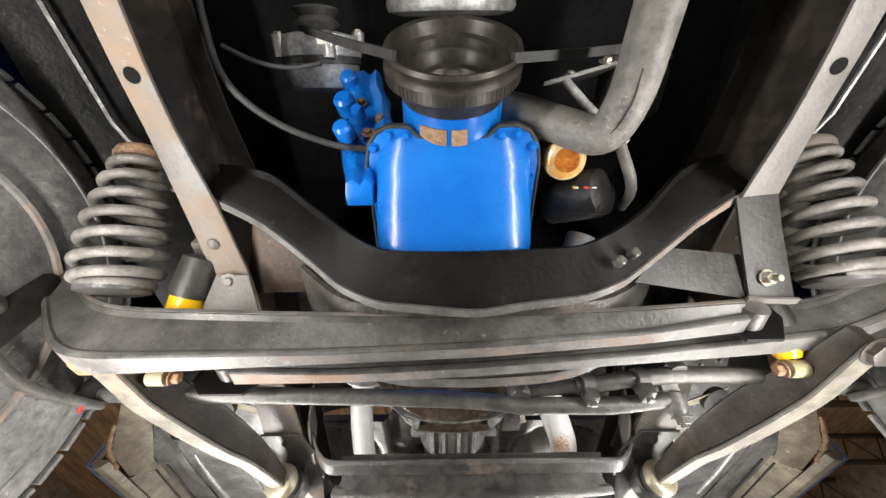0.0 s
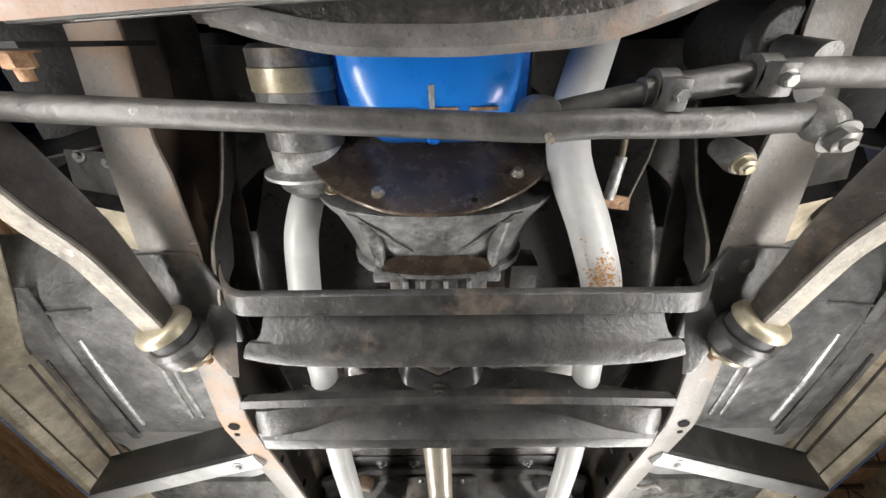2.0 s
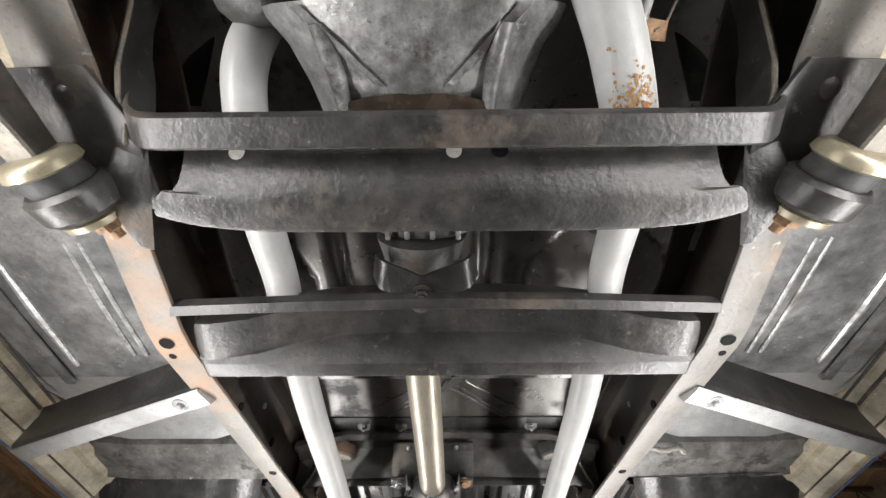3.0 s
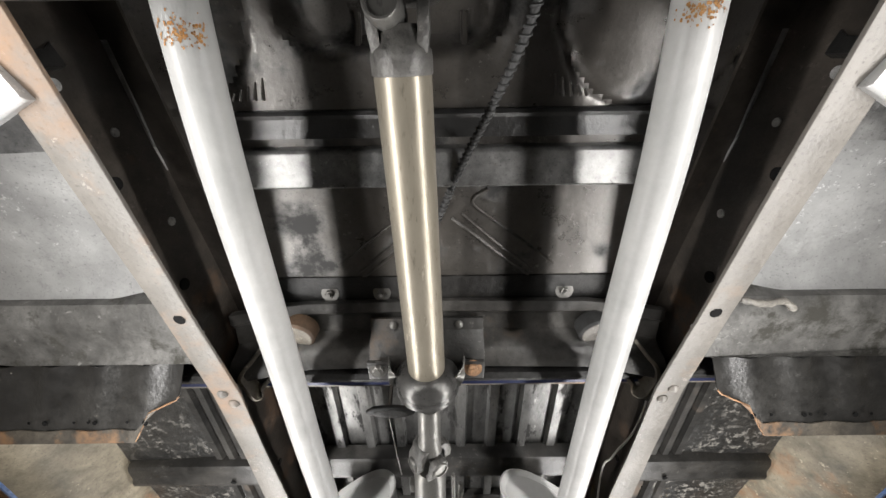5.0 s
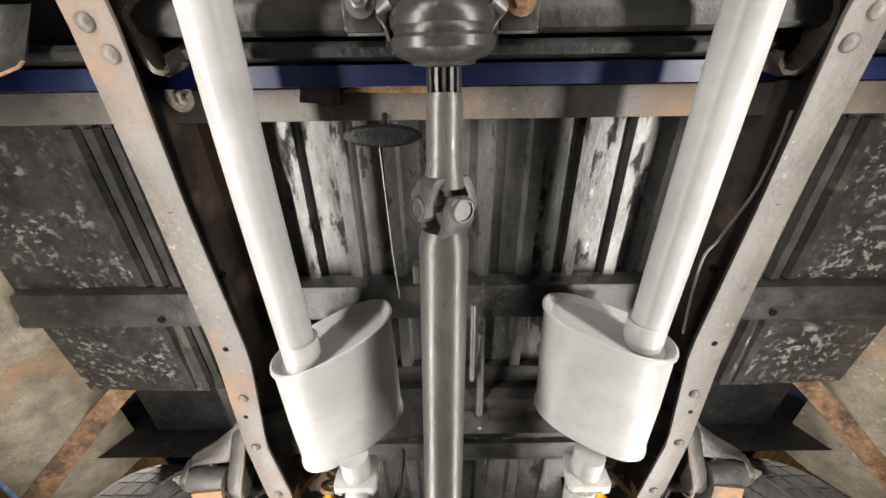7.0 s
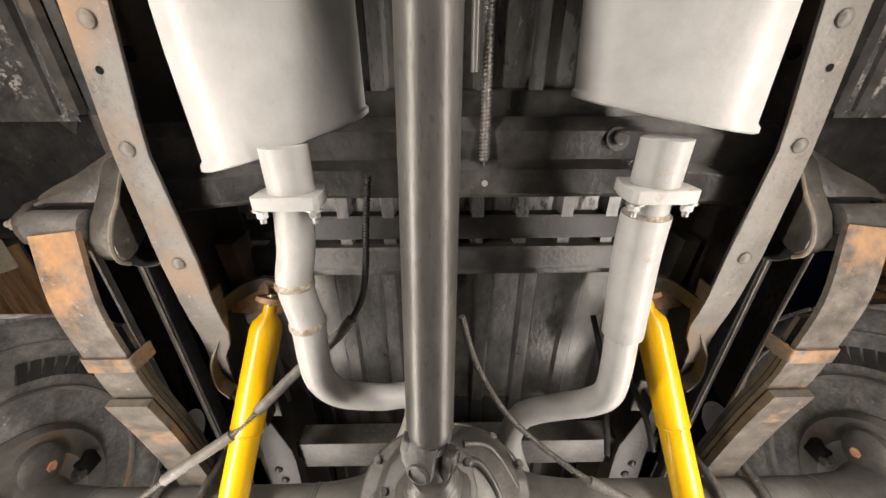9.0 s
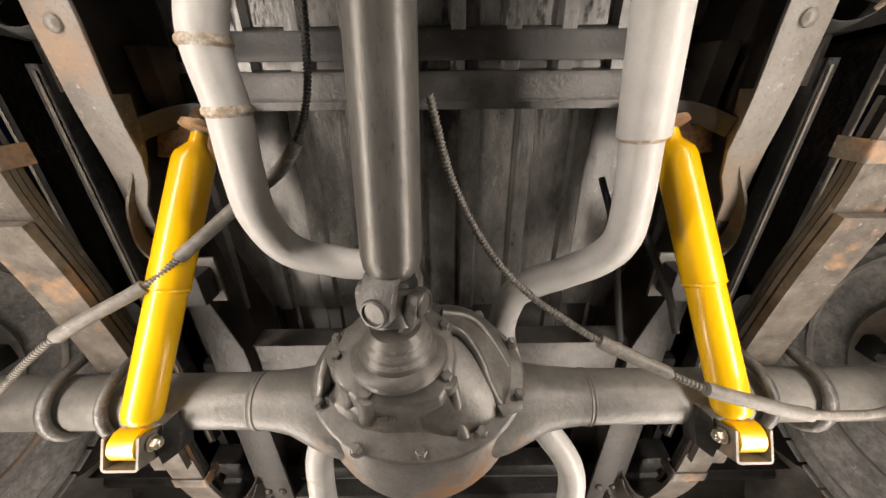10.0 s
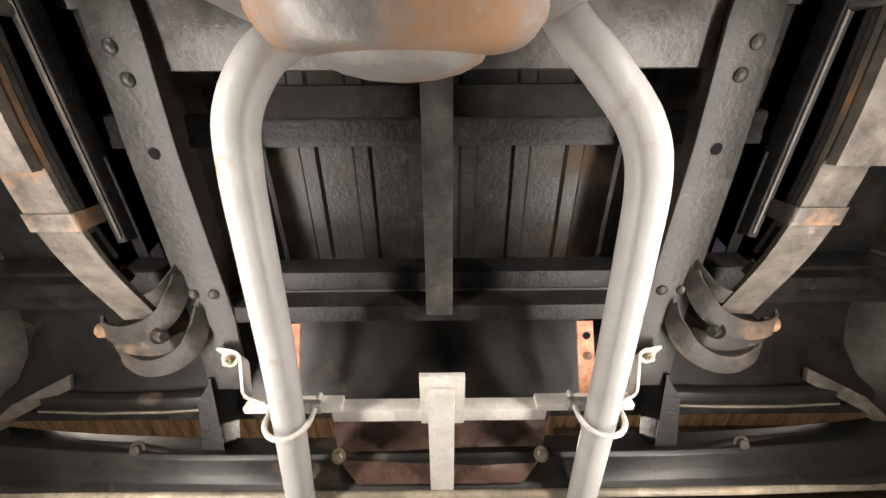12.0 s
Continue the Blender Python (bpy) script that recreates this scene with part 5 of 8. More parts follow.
def bloom(owner, run, r, y0, y1, count, seed, lean, size=.0055):
    """Freckles of rust lying on the underside of a pipe."""
    rnd = random.Random(seed)
    bm = bmesh.new()
    fr = [q for q in frames_along(run) if y0 - .02 < q[0].y < y1 + .02]
    if len(fr) < 2:
        return
    for _ in range(count):
        y = rnd.gauss((y0 + y1) / 2, (y1 - y0) / 4)
        i = min(range(len(fr) - 1), key=lambda k: abs(fr[k][0].y - y))
        p0, p1 = fr[i][0], fr[i + 1][0]
        ax_ = (p1 - p0).normalized()
        c = p0 + ax_ * ((y - p0.y) / max(.05, ax_.y))
        down = (V(lean, -.25, -1) - ax_ * ax_.dot(V(lean, -.25, -1))).normalized()
        side_ = ax_.cross(down)
        a0 = rnd.gauss(0, .42)
        s_ = size * rnd.uniform(.25, 1.25)
        ring = []
        for j in range(9):
            b = 2 * math.pi * j / 9
            q = s_ * rnd.uniform(.6, 1.25)
            a = a0 + q * math.cos(b) / r
            ring.append(bm.verts.new(c + ax_ * q * 1.3 * math.sin(b) + (down * math.cos(a) + side_ * math.sin(a)) * (r * 1.012 + .0002)))
        bm.faces.new(ring)
    bmesh.ops.recalc_face_normals(bm, faces=bm.faces[:])
    tagged(part("rust_bloom", bm, BLOOM, owner, "orange rust freckles"), kind="stuff")


for s, nm in ((-1, "left"), (1, "right")):
    ex = thing("exhaust_pipe", (s * .3, 1.5, 1.93), "silver painted exhaust pipe with rust blooms", "exhaust pipe", "exhaust pipes")
    if s < 0:
        pts = [(-.23, .58, 2.30), (-.24, .67, 2.15), (-.25, .725, 2.05), (-.258, .77, 1.99), (-.264, .83, 1.962), (-.270, .96, 1.938), (-.275, 1.09, 1.946), (-.279, 1.18, 1.940), (-.284, 1.40, 1.928), (-.286, 1.70, 1.930), (-.289, 2.0, 1.930), (-.284, 2.325, 1.928)]
    else:
        pts = [(.25, .40, 2.12), (.185, .54, 2.02), (.158, .65, 1.972), (.195, .76, 1.925), (.230, .86, 1.912), (.250, .96, 1.922), (.264, 1.07, 1.944), (.272, 1.17, 1.942), (.279, 1.40, 1.928), (.282, 1.70, 1.930), (.284, 2.0, 1.929), (.283, 2.28, 1.926)]
    run = curve(pts, 6)
    if s < 0:
        part("pipe", tube(run, R, 24), PIPE, ex)
    else:
        fore = [p for p in run if p.y < .935]
        tip = (fore[-1] - fore[-2]).normalized()
        part("pipe", tube(fore + [fore[-1] + tip * .012, fore[-1] + tip * .020], [R * 1.13] * len(fore) + [R * 1.05, R * .8], 28), PIPERUST, ex, "wide bent front pipe with orange rust blooms")
        part("pipe", tube([p for p in run if p.y > .90], R, 24), PIPE, ex)
    if s > 0:
        bloom(ex, run, R * 1.13, .785, .860, 260, 3, -.25, .0017)
        bloom(ex, run, R, 1.230, 1.255, 120, 5, -.4, .0013)
    else:
        bloom(ex, run, R, 1.240, 1.268, 140, 6, .4, .0013)
    mu = thing("muffler", (s * .24, 2.4, 1.88), "oval silver-white painted muffler", "muffler", "mufflers")
    y0, y1 = (2.292, 2.554) if s < 0 else (2.262, 2.522)
    c0, c1 = ((-.243, 1.972), (-.238, 1.970)) if s < 0 else ((.235, 1.958), (.248, 1.960))
    til, skew = radians(26), (.28 if s < 0 else .17)
    def ov(y, k, cx, cz, sag=0.0):
        res = []
        for j in range(40):
            b = 2 * math.pi * j / 40
            px = math.copysign(abs(math.cos(b)) ** .8, math.cos(b)) * .108 * k
            pz = math.copysign(abs(math.sin(b)) ** .9, math.sin(b)) * .056 * k
            res.append(V(cx + s * (px * math.cos(til) + pz * math.sin(til)), y + px * skew, cz - px * math.sin(til) + pz * math.cos(til)))
        return res
    loops = []
    for y, k in ((y0 + .014, .86), (y0 + .004, .93), (y0, .985), (y0 + .002, 1.02), (y0 + .008, 1.02), (y0 + .012, .985), ((y0 + y1) / 2, 1.0), (y1 - .012, .985), (y1 - .008, 1.02), (y1 - .002, 1.02), (y1, .985), (y1 - .004, .93), (y1 - .014, .86)):
        u = (y - y0) / (y1 - y0)
        loops.append(ov(y, k, c0[0] + (c1[0] - c0[0]) * u, c0[1] + (c1[1] - c0[1]) * u))
    part("shell", rings(loops), PIPE, mu)
    part("inlet_collar", lathe([(0, .0295), (.035, .0295), (.037, .027)], (s * .281, y0 - .03, 1.930 if s < 0 else 1.928), (0, 1, -.05), 26), PIPE, mu)
    # outlet, flange and tail pipe
    tp = thing("tail_pipe", (s * .25, 3.0, 1.85), "silver tail pipe bent over the axle with scorched welds", "tail pipe", "tail pipes")
    fx0 = (-.227, 2.612, 1.918) if s < 0 else (.240, 2.605, 1.912)
    part("outlet", lathe([(-.060, .029), (-.005, .029), (.0, .030), (.016, .029)], fx0, (0, 1, 0), 24), TAILPIPE, tp)
    part("clamp_flange", rings([[V(fx0[0] + dx, y, fx0[2] + dz) for dx, dz in ((-.042, -.028), (-.037, -.034), (.037, -.034), (.042, -.028), (.042, .0), (.034, .034), (-.034, .034), (-.042, .0))] for y in (fx0[1] - .004, fx0[1] + .014)]), TAILPIPE, tp, "silver flange clamp", bevel=.002)
    for q in (-1, 1):
        part("bolt", bolt((fx0[0] + q * .033, fx0[1] + .014, fx0[2] - .024), (0, 1, -.1), .0075, .010, None, 1.5, .008), ALLOY, tp)
    if s < 0:
        pts = [(-.227, 2.61, 1.918), (-.236, 2.69, 1.915), (-.248, 2.746, 1.912), (-.240, 2.815, 1.908), (-.246, 2.89, 1.915), (-.247, 2.955, 1.926), (-.224, 3.020, 1.950), (-.155, 3.052, 1.968), (-.10, 3.085, 1.995), (-.10, 3.20, 2.025), (-.155, 3.31, 1.96), (-.196, 3.353, 1.915), (-.224, 3.41, 1.886), (-.232, 3.48, 1.874), (-.236, 3.60, 1.866), (-.244, 3.80, 1.856), (-.268, 4.12, 1.842)]
        welds = ((-.248, 2.746, 1.912), (-.240, 2.815, 1.908))
    else:
        pts = [(.240, 2.605, 1.912), (.243, 2.70, 1.915), (.258, 2.849, 1.917), (.264, 2.93, 1.914), (.264, 2.99, 1.917), (.245, 3.032, 1.933), (.205, 3.066, 1.952), (.155, 3.098, 1.966), (.127, 3.133, 1.973), (.118, 3.22, 1.978), (.150, 3.31, 1.938), (.192, 3.366, 1.90), (.236, 3.425, 1.878), (.256, 3.485, 1.869), (.262, 3.58, 1.864), (.266, 3.70, 1.859), (.270, 3.85, 1.854), (.272, 4.12, 1.842)]
        welds = ((.241, 2.64, 1.913), (.258, 2.852, 1.917))
    cp = curve(pts, 7)
    part("pipe", tube(cp, R * .93, 24), TAILPIPE, tp)
    if s > 0:
        sl = [p for p in cp if 2.64 < p.y < 2.86]
        part("sleeve", tube(sl, R * 1.14, 24), TAILPIPE, tp, "pale sleeve over the pipe")
    for w in welds:
        i = min(range(len(cp)), key=lambda k: (cp[k] - Vector(w)).length)
        dd = (cp[i + 1] - cp[i - 1]).normalized()
        part("weld_bead", lathe([(-.006, R * .93), (-.003, R * 1.02), (.002, R * 1.04), (.006, R * .93)], cp[i], dd, 22), WELD, tp, "scorched weld bead")
    # rear hanger: bracket, clamp saddle and U-bolt
    hg = thing("exhaust_hanger", (s * .33, 3.86, 1.85), "pale painted tail pipe hanger with a U-bolt", "pipe hanger", "pipe hangers")
    i = min(range(len(cp)), key=lambda k: abs(cp[k].y - 3.89))
    q = cp[i]
    hk = rounded([(s * .415, 3.84, 1.963), (s * .372, 3.845, 1.958), (s * .352, 3.90, 1.905), (s * .315, 3.905, 1.895), (q.x + s * .03, q.y + .01, q.z + .02)], .015)
    part("bracket", strap(hk, (0, 1, .5), .034, .005), PALE, hg)
    part("bolt", bolt((s * .395, 3.85, 1.957), (0, -.3, -1), .009, .010, None, 1.7, .008), BRASS, hg)
    ub = [q + V(.037 * math.cos(a), 0, .037 * math.sin(a)) for a in (math.pi * (1 + k / 16) for k in range(17))]
    ub = [q + V(-.037, 0, .05)] + ub + [q + V(.037, 0, .05)]
    part("u_bolt", tube(ub, .0045, 10), PALE, hg)
    part("saddle", box((q.x - .048, q.y - .012, q.z + .018), (q.x + .048, q.y + .012, q.z + .030)), ALLOY, hg, bevel=.003)

# ---------------------------------------------------------------- rear shocks, springs, wheels
for s in (-1, 1):
    sk = thing("shock_absorber", (s * .40, 3.06, 1.78), "bright yellow painted rear shock absorber", "shock absorber", "rear shock absorbers")
    T0, T1 = V(s * .353, 2.869, 2.004), V(s * .427, 3.222, 1.808)
    dd = (T1 - T0).normalized()
    Ls = (T1 - T0).length
    part("upper_tube", lathe([(-.015, .011), (.0, .012), (.008, .018), (.018, .0255), (.03, .0278), (Ls * .52, .0278), (Ls * .53, .025)], T0, dd, 32), YELLOW, sk)
    part("lower_tube", lathe([(Ls * .50, .0252), (Ls - .014, .0252), (Ls - .005, .0225), (Ls, .016)], T0, dd, 32), YELLOW, sk)
    part("step_ring", lathe([(Ls * .52, .0280), (Ls * .528, .0286), (Ls * .535, .025)], T0, dd, 32), YELLOW, sk)
    eye = T1 + dd * .030 + V(s * .006, 0, 0)
    part("eye", lathe([(-.020, .019), (-.018, .0215), (.018, .0215), (.020, .019), (.020, .009)], eye, (1, 0, 0), 26), YELLOW, sk, "yellow shock eye")
    part("stud", lathe([(-.035, .010), (.0, .010)], T0, dd, 12), ZINC, sk)
    part("cup_washer", lathe([(-.030, .026), (-.022, .028), (-.018, .018)], T0, dd, 20), RUSTY, sk)
    br = thing("shock_bracket", (s * .45, 3.28, 1.79), "dark U-shaped lower shock bracket with a through bolt", "bracket", "shock brackets")
    bx = eye.x
    dn = V(0, dd.y, dd.z).normalized()
    dep = V(0, -dn.z, dn.y)
    ub = rounded([V(bx - .026, eye.y, eye.z) - dn * .016, V(bx - .026, eye.y, eye.z) + dn * .030, V(bx + .026, eye.y, eye.z) + dn * .030, V(bx + .026, eye.y, eye.z) - dn * .016], .007)
    part("u_plate", strap(ub, dep, .040, .0035), ARMEDGE, br, "worn U plate")
    part("arm", slab([(s * .388, 3.224, 1.824), (s * .404, 3.234, 1.812), (s * .409, 3.262, 1.790), (s * .407, 3.290, 1.786), (s * .390, 3.284, 1.802), (s * .384, 3.25, 1.814)], (0, .010, .030)), SEAL, br, "black bracket plate", bevel=.003)
    part("bolt", bolt((bx - s * .028, eye.y, eye.z), (-s, 0, 0), .009, .010, None, 1.3, .004), ZINC, br)
    mt = thing("shock_mount", (s * .36, 2.87, 2.03), "rusty stamped upper shock mount bolted to the rail", "bracket", "shock mounts")
    part("cup", rings([[V(s * (.31 + dx), 2.845 + dy, z) for dx, dy in ((0, 0), (.06, -.03), (.12, -.01), (.14, .05), (.06, .06), (0, .04))] for z in (2.042, 2.052)]), RUSTY, mt, bevel=.002)
    arc = curve([(s * .425, 2.80, 1.985), (s * .435, 2.888, 1.985), (s * .470, 2.96, 1.985), (s * .478, 3.02, 1.985), (s * .462, 3.052, 1.985)], 6)
    part("arch", strap(arc, (0, 0, 1), .030, .004), ARMEDGE, mt, "curved edge plate of the shock mount")
    part("hood", strap(curve([(s * .43, 2.85, 1.995), (s * .40, 2.835, 2.03), (s * .36, 2.83, 2.045), (s * .315, 2.84, 2.03)], 6), (0, 1, .3), .03, .004), ARM, mt, "rusty arched plate over the shock")
    part("plate", slab([(s * .40, 2.74, 2.03), (s * .40, 2.93, 2.05), (s * .40, 2.93, 2.14), (s * .40, 2.74, 2.14)], (s * .03, 0, 0)), WEB, mt)

    ls = thing("leaf_spring", (s * .545, 3.2, 1.85), "worn steel rear leaf spring with rust-streaked clips", "leaf spring", "leaf springs")
    main = [(s * .552, 2.665, 1.915), (s * .541, 2.76, 1.886), (s * .534, 2.85, 1.882), (s * .532, 2.92, 1.884), (s * .532, 3.05, 1.905), (s * .534, 3.24, 1.925), (s * .536, 3.45, 1.918), (s * .532, 3.60, 1.925), (s * .522, 3.75, 1.962)]
    cm = curve(main, 6)
    part("main_leaf", strap(cm, (s, 0, 0) if s > 0 else (-s, 0, 0), .064, .008), LEAF, ls, "long rusty main leaf")
    for k, (a, b, up) in enumerate(((2.93, 3.50, -.012), (2.86, 3.58, .009), (2.80, 3.64, .017))):
        seg = [p + V(0, 0, up) for p in cm if a < p.y < b]
        part("leaf", strap(seg, (1, 0, 0), .066 if up < 0 else .062, .013 if up < 0 else .007), LEAF if up < 0 else CROSS, ls)
    for y in (2.865, 3.56):
        p = min(cm, key=lambda k: abs(k.y - y))
        cl = rounded([(p.x - .037, p.y, p.z + .03), (p.x - .037, p.y, p.z - .012), (p.x + .037, p.y, p.z - .012), (p.x + .037, p.y, p.z + .03)], .006, 3)
        part("spring_clip", strap(cl, (0, 1, 0), .026, .003), LEAF, ls, "rusty rebound clip")
    for y in (2.745, 2.815):
        p = min(cm, key=lambda k: abs(k.y - y))
        part("pad_mark", lathe([(0, .017), (.001, .016), (.0015, .005)], p - V(0, 0, .0005), (0, -.1, -1), 22), STEEL, ls)
    for y in (2.715, 2.795):
        p = min(cm, key=lambda k: abs(k.y - y))
        part("chalk_mark", tube(curve([p + V(-.030, .002, -.0008), p + V(-.01, -.004, -.0008), p + V(.012, -.003, -.0008), p + V(.031, .006, -.0008)], 4), .0012, 6), BLOOM, ls, "red chalk line")
    for x in (.497, .583):
        loop = [V(s * x, 3.19, 1.95)] + [V(s * x, 3.245 - .052 * math.cos(a), AZ - .052 * math.sin(a)) for a in (math.pi * k / 12 for k in range(13))] + [V(s * x, 3.30, 1.95)]
        part("u_bolt", tube(loop, .0088, 10), IRON, ls, "dark steel axle U-bolt")
    part("eye", lathe([(-.040, .018), (-.038, .0235), (.038, .0235), (.040, .018), (.040, .008)], (s * .560, 2.664, 1.936), (1, 0, 0), 28), FORGED, ls, "rolled spring eye")
    part("spring_seat", box((s * .54 - .036, 3.20, 1.905), (s * .54 + .036, 3.29, 1.920)), AXLE, ls, bevel=.003)
    hb = thing("spring_hanger", (s * .55, 2.65, 1.92), "cast black front spring hanger riveted to the rail", "spring hanger", "spring hangers")
    web = []
    for x, ya, za, yb, zb in ((.460, 2.535, 2.050, 2.640, 2.000), (.480, 2.550, 2.030, 2.640, 1.984), (.500, 2.566, 2.008, 2.640, 1.970), (.525, 2.584, 1.990, 2.640, 1.962), (.555, 2.604, 1.976, 2.638, 1.957), (.585, 2.618, 1.967, 2.638, 1.955), (.602, 2.628, 1.962, 2.642, 1.952), (.614, 2.640, 1.955, 2.652, 1.945)):
        web.append([V(s * x, ya, za + .010), V(s * x, ya - .002, za + .002), V(s * x, ya + .006, za - .006), V(s * x, (ya + yb) / 2, (za + zb) / 2 - .010), V(s * x, yb - .004, zb - .006), V(s * x, yb + .002, zb), V(s * x, yb, zb + .010), V(s * x, (ya + yb) / 2, (za + zb) / 2 + .006)])
    part("casting", rings(web), HANGER, hb, "smooth dusty cast hanger web")
    for x0, x1, pts in ((.600, .614, ((2.632, 1.962), (2.634, 1.945), (2.644, 1.928), (2.664, 1.917), (2.684, 1.920), (2.690, 1.932), (2.680, 1.948), (2.660, 1.960))),
                        (.484, .518, ((2.560, 2.020), (2.590, 1.982), (2.626, 1.955), (2.652, 1.930), (2.680, 1.915), (2.702, 1.915), (2.714, 1.926), (2.708, 1.945), (2.690, 1.975), (2.660, 2.010), (2.620, 2.035)))):
        part("cheek", slab([V(s * x0, y, z) for y, z in pts], (s * (x1 - x0), 0, 0)), HANGER, hb, "rounded hanger cheek", bevel=.004)
    rim_ = [(2.566, 2.010), (2.596, 1.974), (2.630, 1.948), (2.656, 1.924), (2.684, 1.910), (2.706, 1.911), (2.718, 1.924)]
    part("cheek_rim", tube([V(s * .484, p.y, p.z) for p in curve([(0, y, z) for y, z in rim_], 4)], .0032, 8), ARMEDGE, hb, "worn raised rim of the cheek")
    part("pin_boss", lathe([(-.012, .014), (-.008, .017), (.006, .017), (.010, .012)], (s * .608, 2.658, 1.938), (s, 0, 0), 22), HANGER, hb)
    part("pin_bolt", bolt((s * .616, 2.660, 1.936), (s, 0, 0), .010, .012, None, 1.4, .01), ZINC, hb)
    part("cup", lathe([(.055, .002), (.054, .022), (.030, .032), (.0, .0365), (-.003, .038), (.0, .0395), (.030, .038), (.060, .030)], (s * .472, 2.694, 1.950), (s * .25, .35, .9), 32, None, 1.0, False), RUBBER, hb, "dark hollow rubber-lined cup")
    sb = thing("spring_shackle", (s * .51, 3.78, 1.93), "black cast rear spring shackle bracket", "spring shackle", "spring shackles")
    part("upper_yoke", strap(curve([(s * .557, 3.682, 2.005), (s * .555, 3.694, 1.972), (s * .535, 3.708, 1.956), (s * .504, 3.714, 1.950), (s * .472, 3.704, 1.956), (s * .455, 3.684, 1.975), (s * .450, 3.668, 2.0)], 5), (0, 1, .25), .030, .004), SHACKLE, sb, bevel=.001)
    part("saddle", strap(curve([(s * .612, 3.772, 1.972), (s * .596, 3.778, 1.952), (s * .556, 3.778, 1.941), (s * .512, 3.766, 1.938), (s * .474, 3.744, 1.946), (s * .453, 3.712, 1.962), (s * .446, 3.684, 1.985)], 5), (0, 1, -.15), .036, .005), SHACKLE, sb, "dusty curved saddle", bevel=.0015)
    part("body", rings([[V(s * x, y, z) for x, z in ((.600, 2.05), (.602, 1.960), (.584, 1.944), (.520, 1.938), (.480, 1.944), (.462, 1.962), (.460, 2.05))] for y in (3.785, 3.805, 3.825)]), SHACKLE, sb, bevel=.004)
    part("lower_yoke", strap(curve([(s * .606, 3.812, 1.968), (s * .580, 3.834, 1.945), (s * .541, 3.848, 1.933), (s * .496, 3.842, 1.934), (s * .456, 3.818, 1.944), (s * .436, 3.785, 1.960), (s * .430, 3.75, 1.985)], 5), (0, 1, -.15), .036, .006), SHACKLE, sb, "dusty rounded lower yoke", bevel=.0015)
    part("pivot_end", lathe([(-.012, .010), (.0, .014), (.008, .013), (.012, .008)], (s * .606, 3.782, 1.962), (s, 0, -.3), 16), RUSTY, sb, "rusty pivot end")
    part("bolt", bolt((s * .486, 3.775, 1.937), (-s * .8, -.3, -.5), .010, .020, None, 1.5), SHACKLE, sb)
    bs2 = thing("bump_stop", (s * .425, 3.09, 1.965), "black rubber axle bump stop under the rail", "bump stop", "bump stops")
    part("block", box((s * .425 - .028, 3.075, 1.962), (s * .425 + .028, 3.135, 2.008)), RUBBER, bs2, bevel=.008)
    part("plate", box((s * .425 - .036, 3.06, 2.003), (s * .425 + .036, 3.15, 2.0095)), FRAME, bs2, bevel=.002)


def wheel(x, y, z, r, w, s, owner, rubber=TYRE, rk=.555):
    k = r * rk
    prof = [(-w / 2 + .020, k * .98), (-w / 2 + .006, k * 1.08), (-w / 2, r * .74), (-w / 2 + .001, r * .87), (-w / 2 + .007, r * .95), (-w / 2 + .020, r * .988), (-w * .25, r), (w * .25, r), (w / 2 - .03, r * .985), (w / 2 - .012, r * .94), (w / 2 - .002, r * .86), (w / 2, r * .74), (w / 2 - .005, k * 1.08), (w / 2 - .015, k * .98)]
    wh = part("wheel", lathe(prof, (x, y, z), (s, 0, 0), 72, None, 1.0, False), rubber, owner, "black tyre on a steel wheel")
    part("sidewall_ring", lathe([(-w / 2 + .004, r * .845), (-w / 2 - .002, r * .85), (-w / 2 - .002, r * .862), (-w / 2 + .006, r * .87)], (x, y, z), (s, 0, 0), 72), rubber, wh)
    for i in range(9):
        a = .46 + i * .085
        bm = box((-.0022, -.009, r * .67), (.0022, .009, r * .77))
        bmesh.ops.transform(bm, matrix=Matrix.Translation((x - s * (w / 2 + .0005), y, z)) @ Matrix.Rotation(a, 4, "X"), verts=bm.verts)
        part("raised_mark", bm, RUBBER, wh)
    n = 46
    tread = bmesh.new()
    for i in range(n):
        for side_x in (-w * .36, -w * .12, w * .12):
            vs = len(tread.verts)
            box((-w * .10, -r * .058, r * .985), (w * .10, r * .058, r * 1.0025), tread)
            tread.verts.ensure_lookup_table()
            bmesh.ops.transform(tread, matrix=Matrix.Translation((x + s * side_x, y, z)) @ Matrix.Rotation(2 * math.pi * i / n, 4, "X"), verts=tread.verts[vs:])
    part("tread", tread, rubber, wh)
    rim = [(-w / 2 + .010, k * 1.04), (-w / 2 + .0, k * 1.02), (-w / 2 + .004, k * .985), (-w * .40, k * .95), (-w * .36, k * .89), (-w * .2, k * .88), (w * .1, k * .86), (w * .18, k * .76), (w * .2, k * .65), (w * .12, k * .54), (w * .1, k * .36), (w * .12, k * .1)]
    part("rim", lathe(rim, (x, y, z), (s, 0, 0), 56, None, 1.0, False), RIMMAT, wh, "dusty grey-brown steel rim")
    part("rim_lip", lathe([(-w / 2 + .002, k * 1.025), (-w / 2 - .004, k * 1.01), (-w / 2 - .002, k * .985), (-w / 2 + .008, k * .975)], (x, y, z), (s, 0, 0), 56, None, 1.0, False), AXLE, wh, "worn grey rim lip")
    return wh


for s in (-1, 1):
    wheel(s * .948, 3.245, 1.868, .385, .19, s, ax, DARKTYRE, .60)

# ---------------------------------------------------------------- engine
en = thing("engine", (-.035, .40, 1.87), "blue enamelled truck engine with an oil pan", "engine")
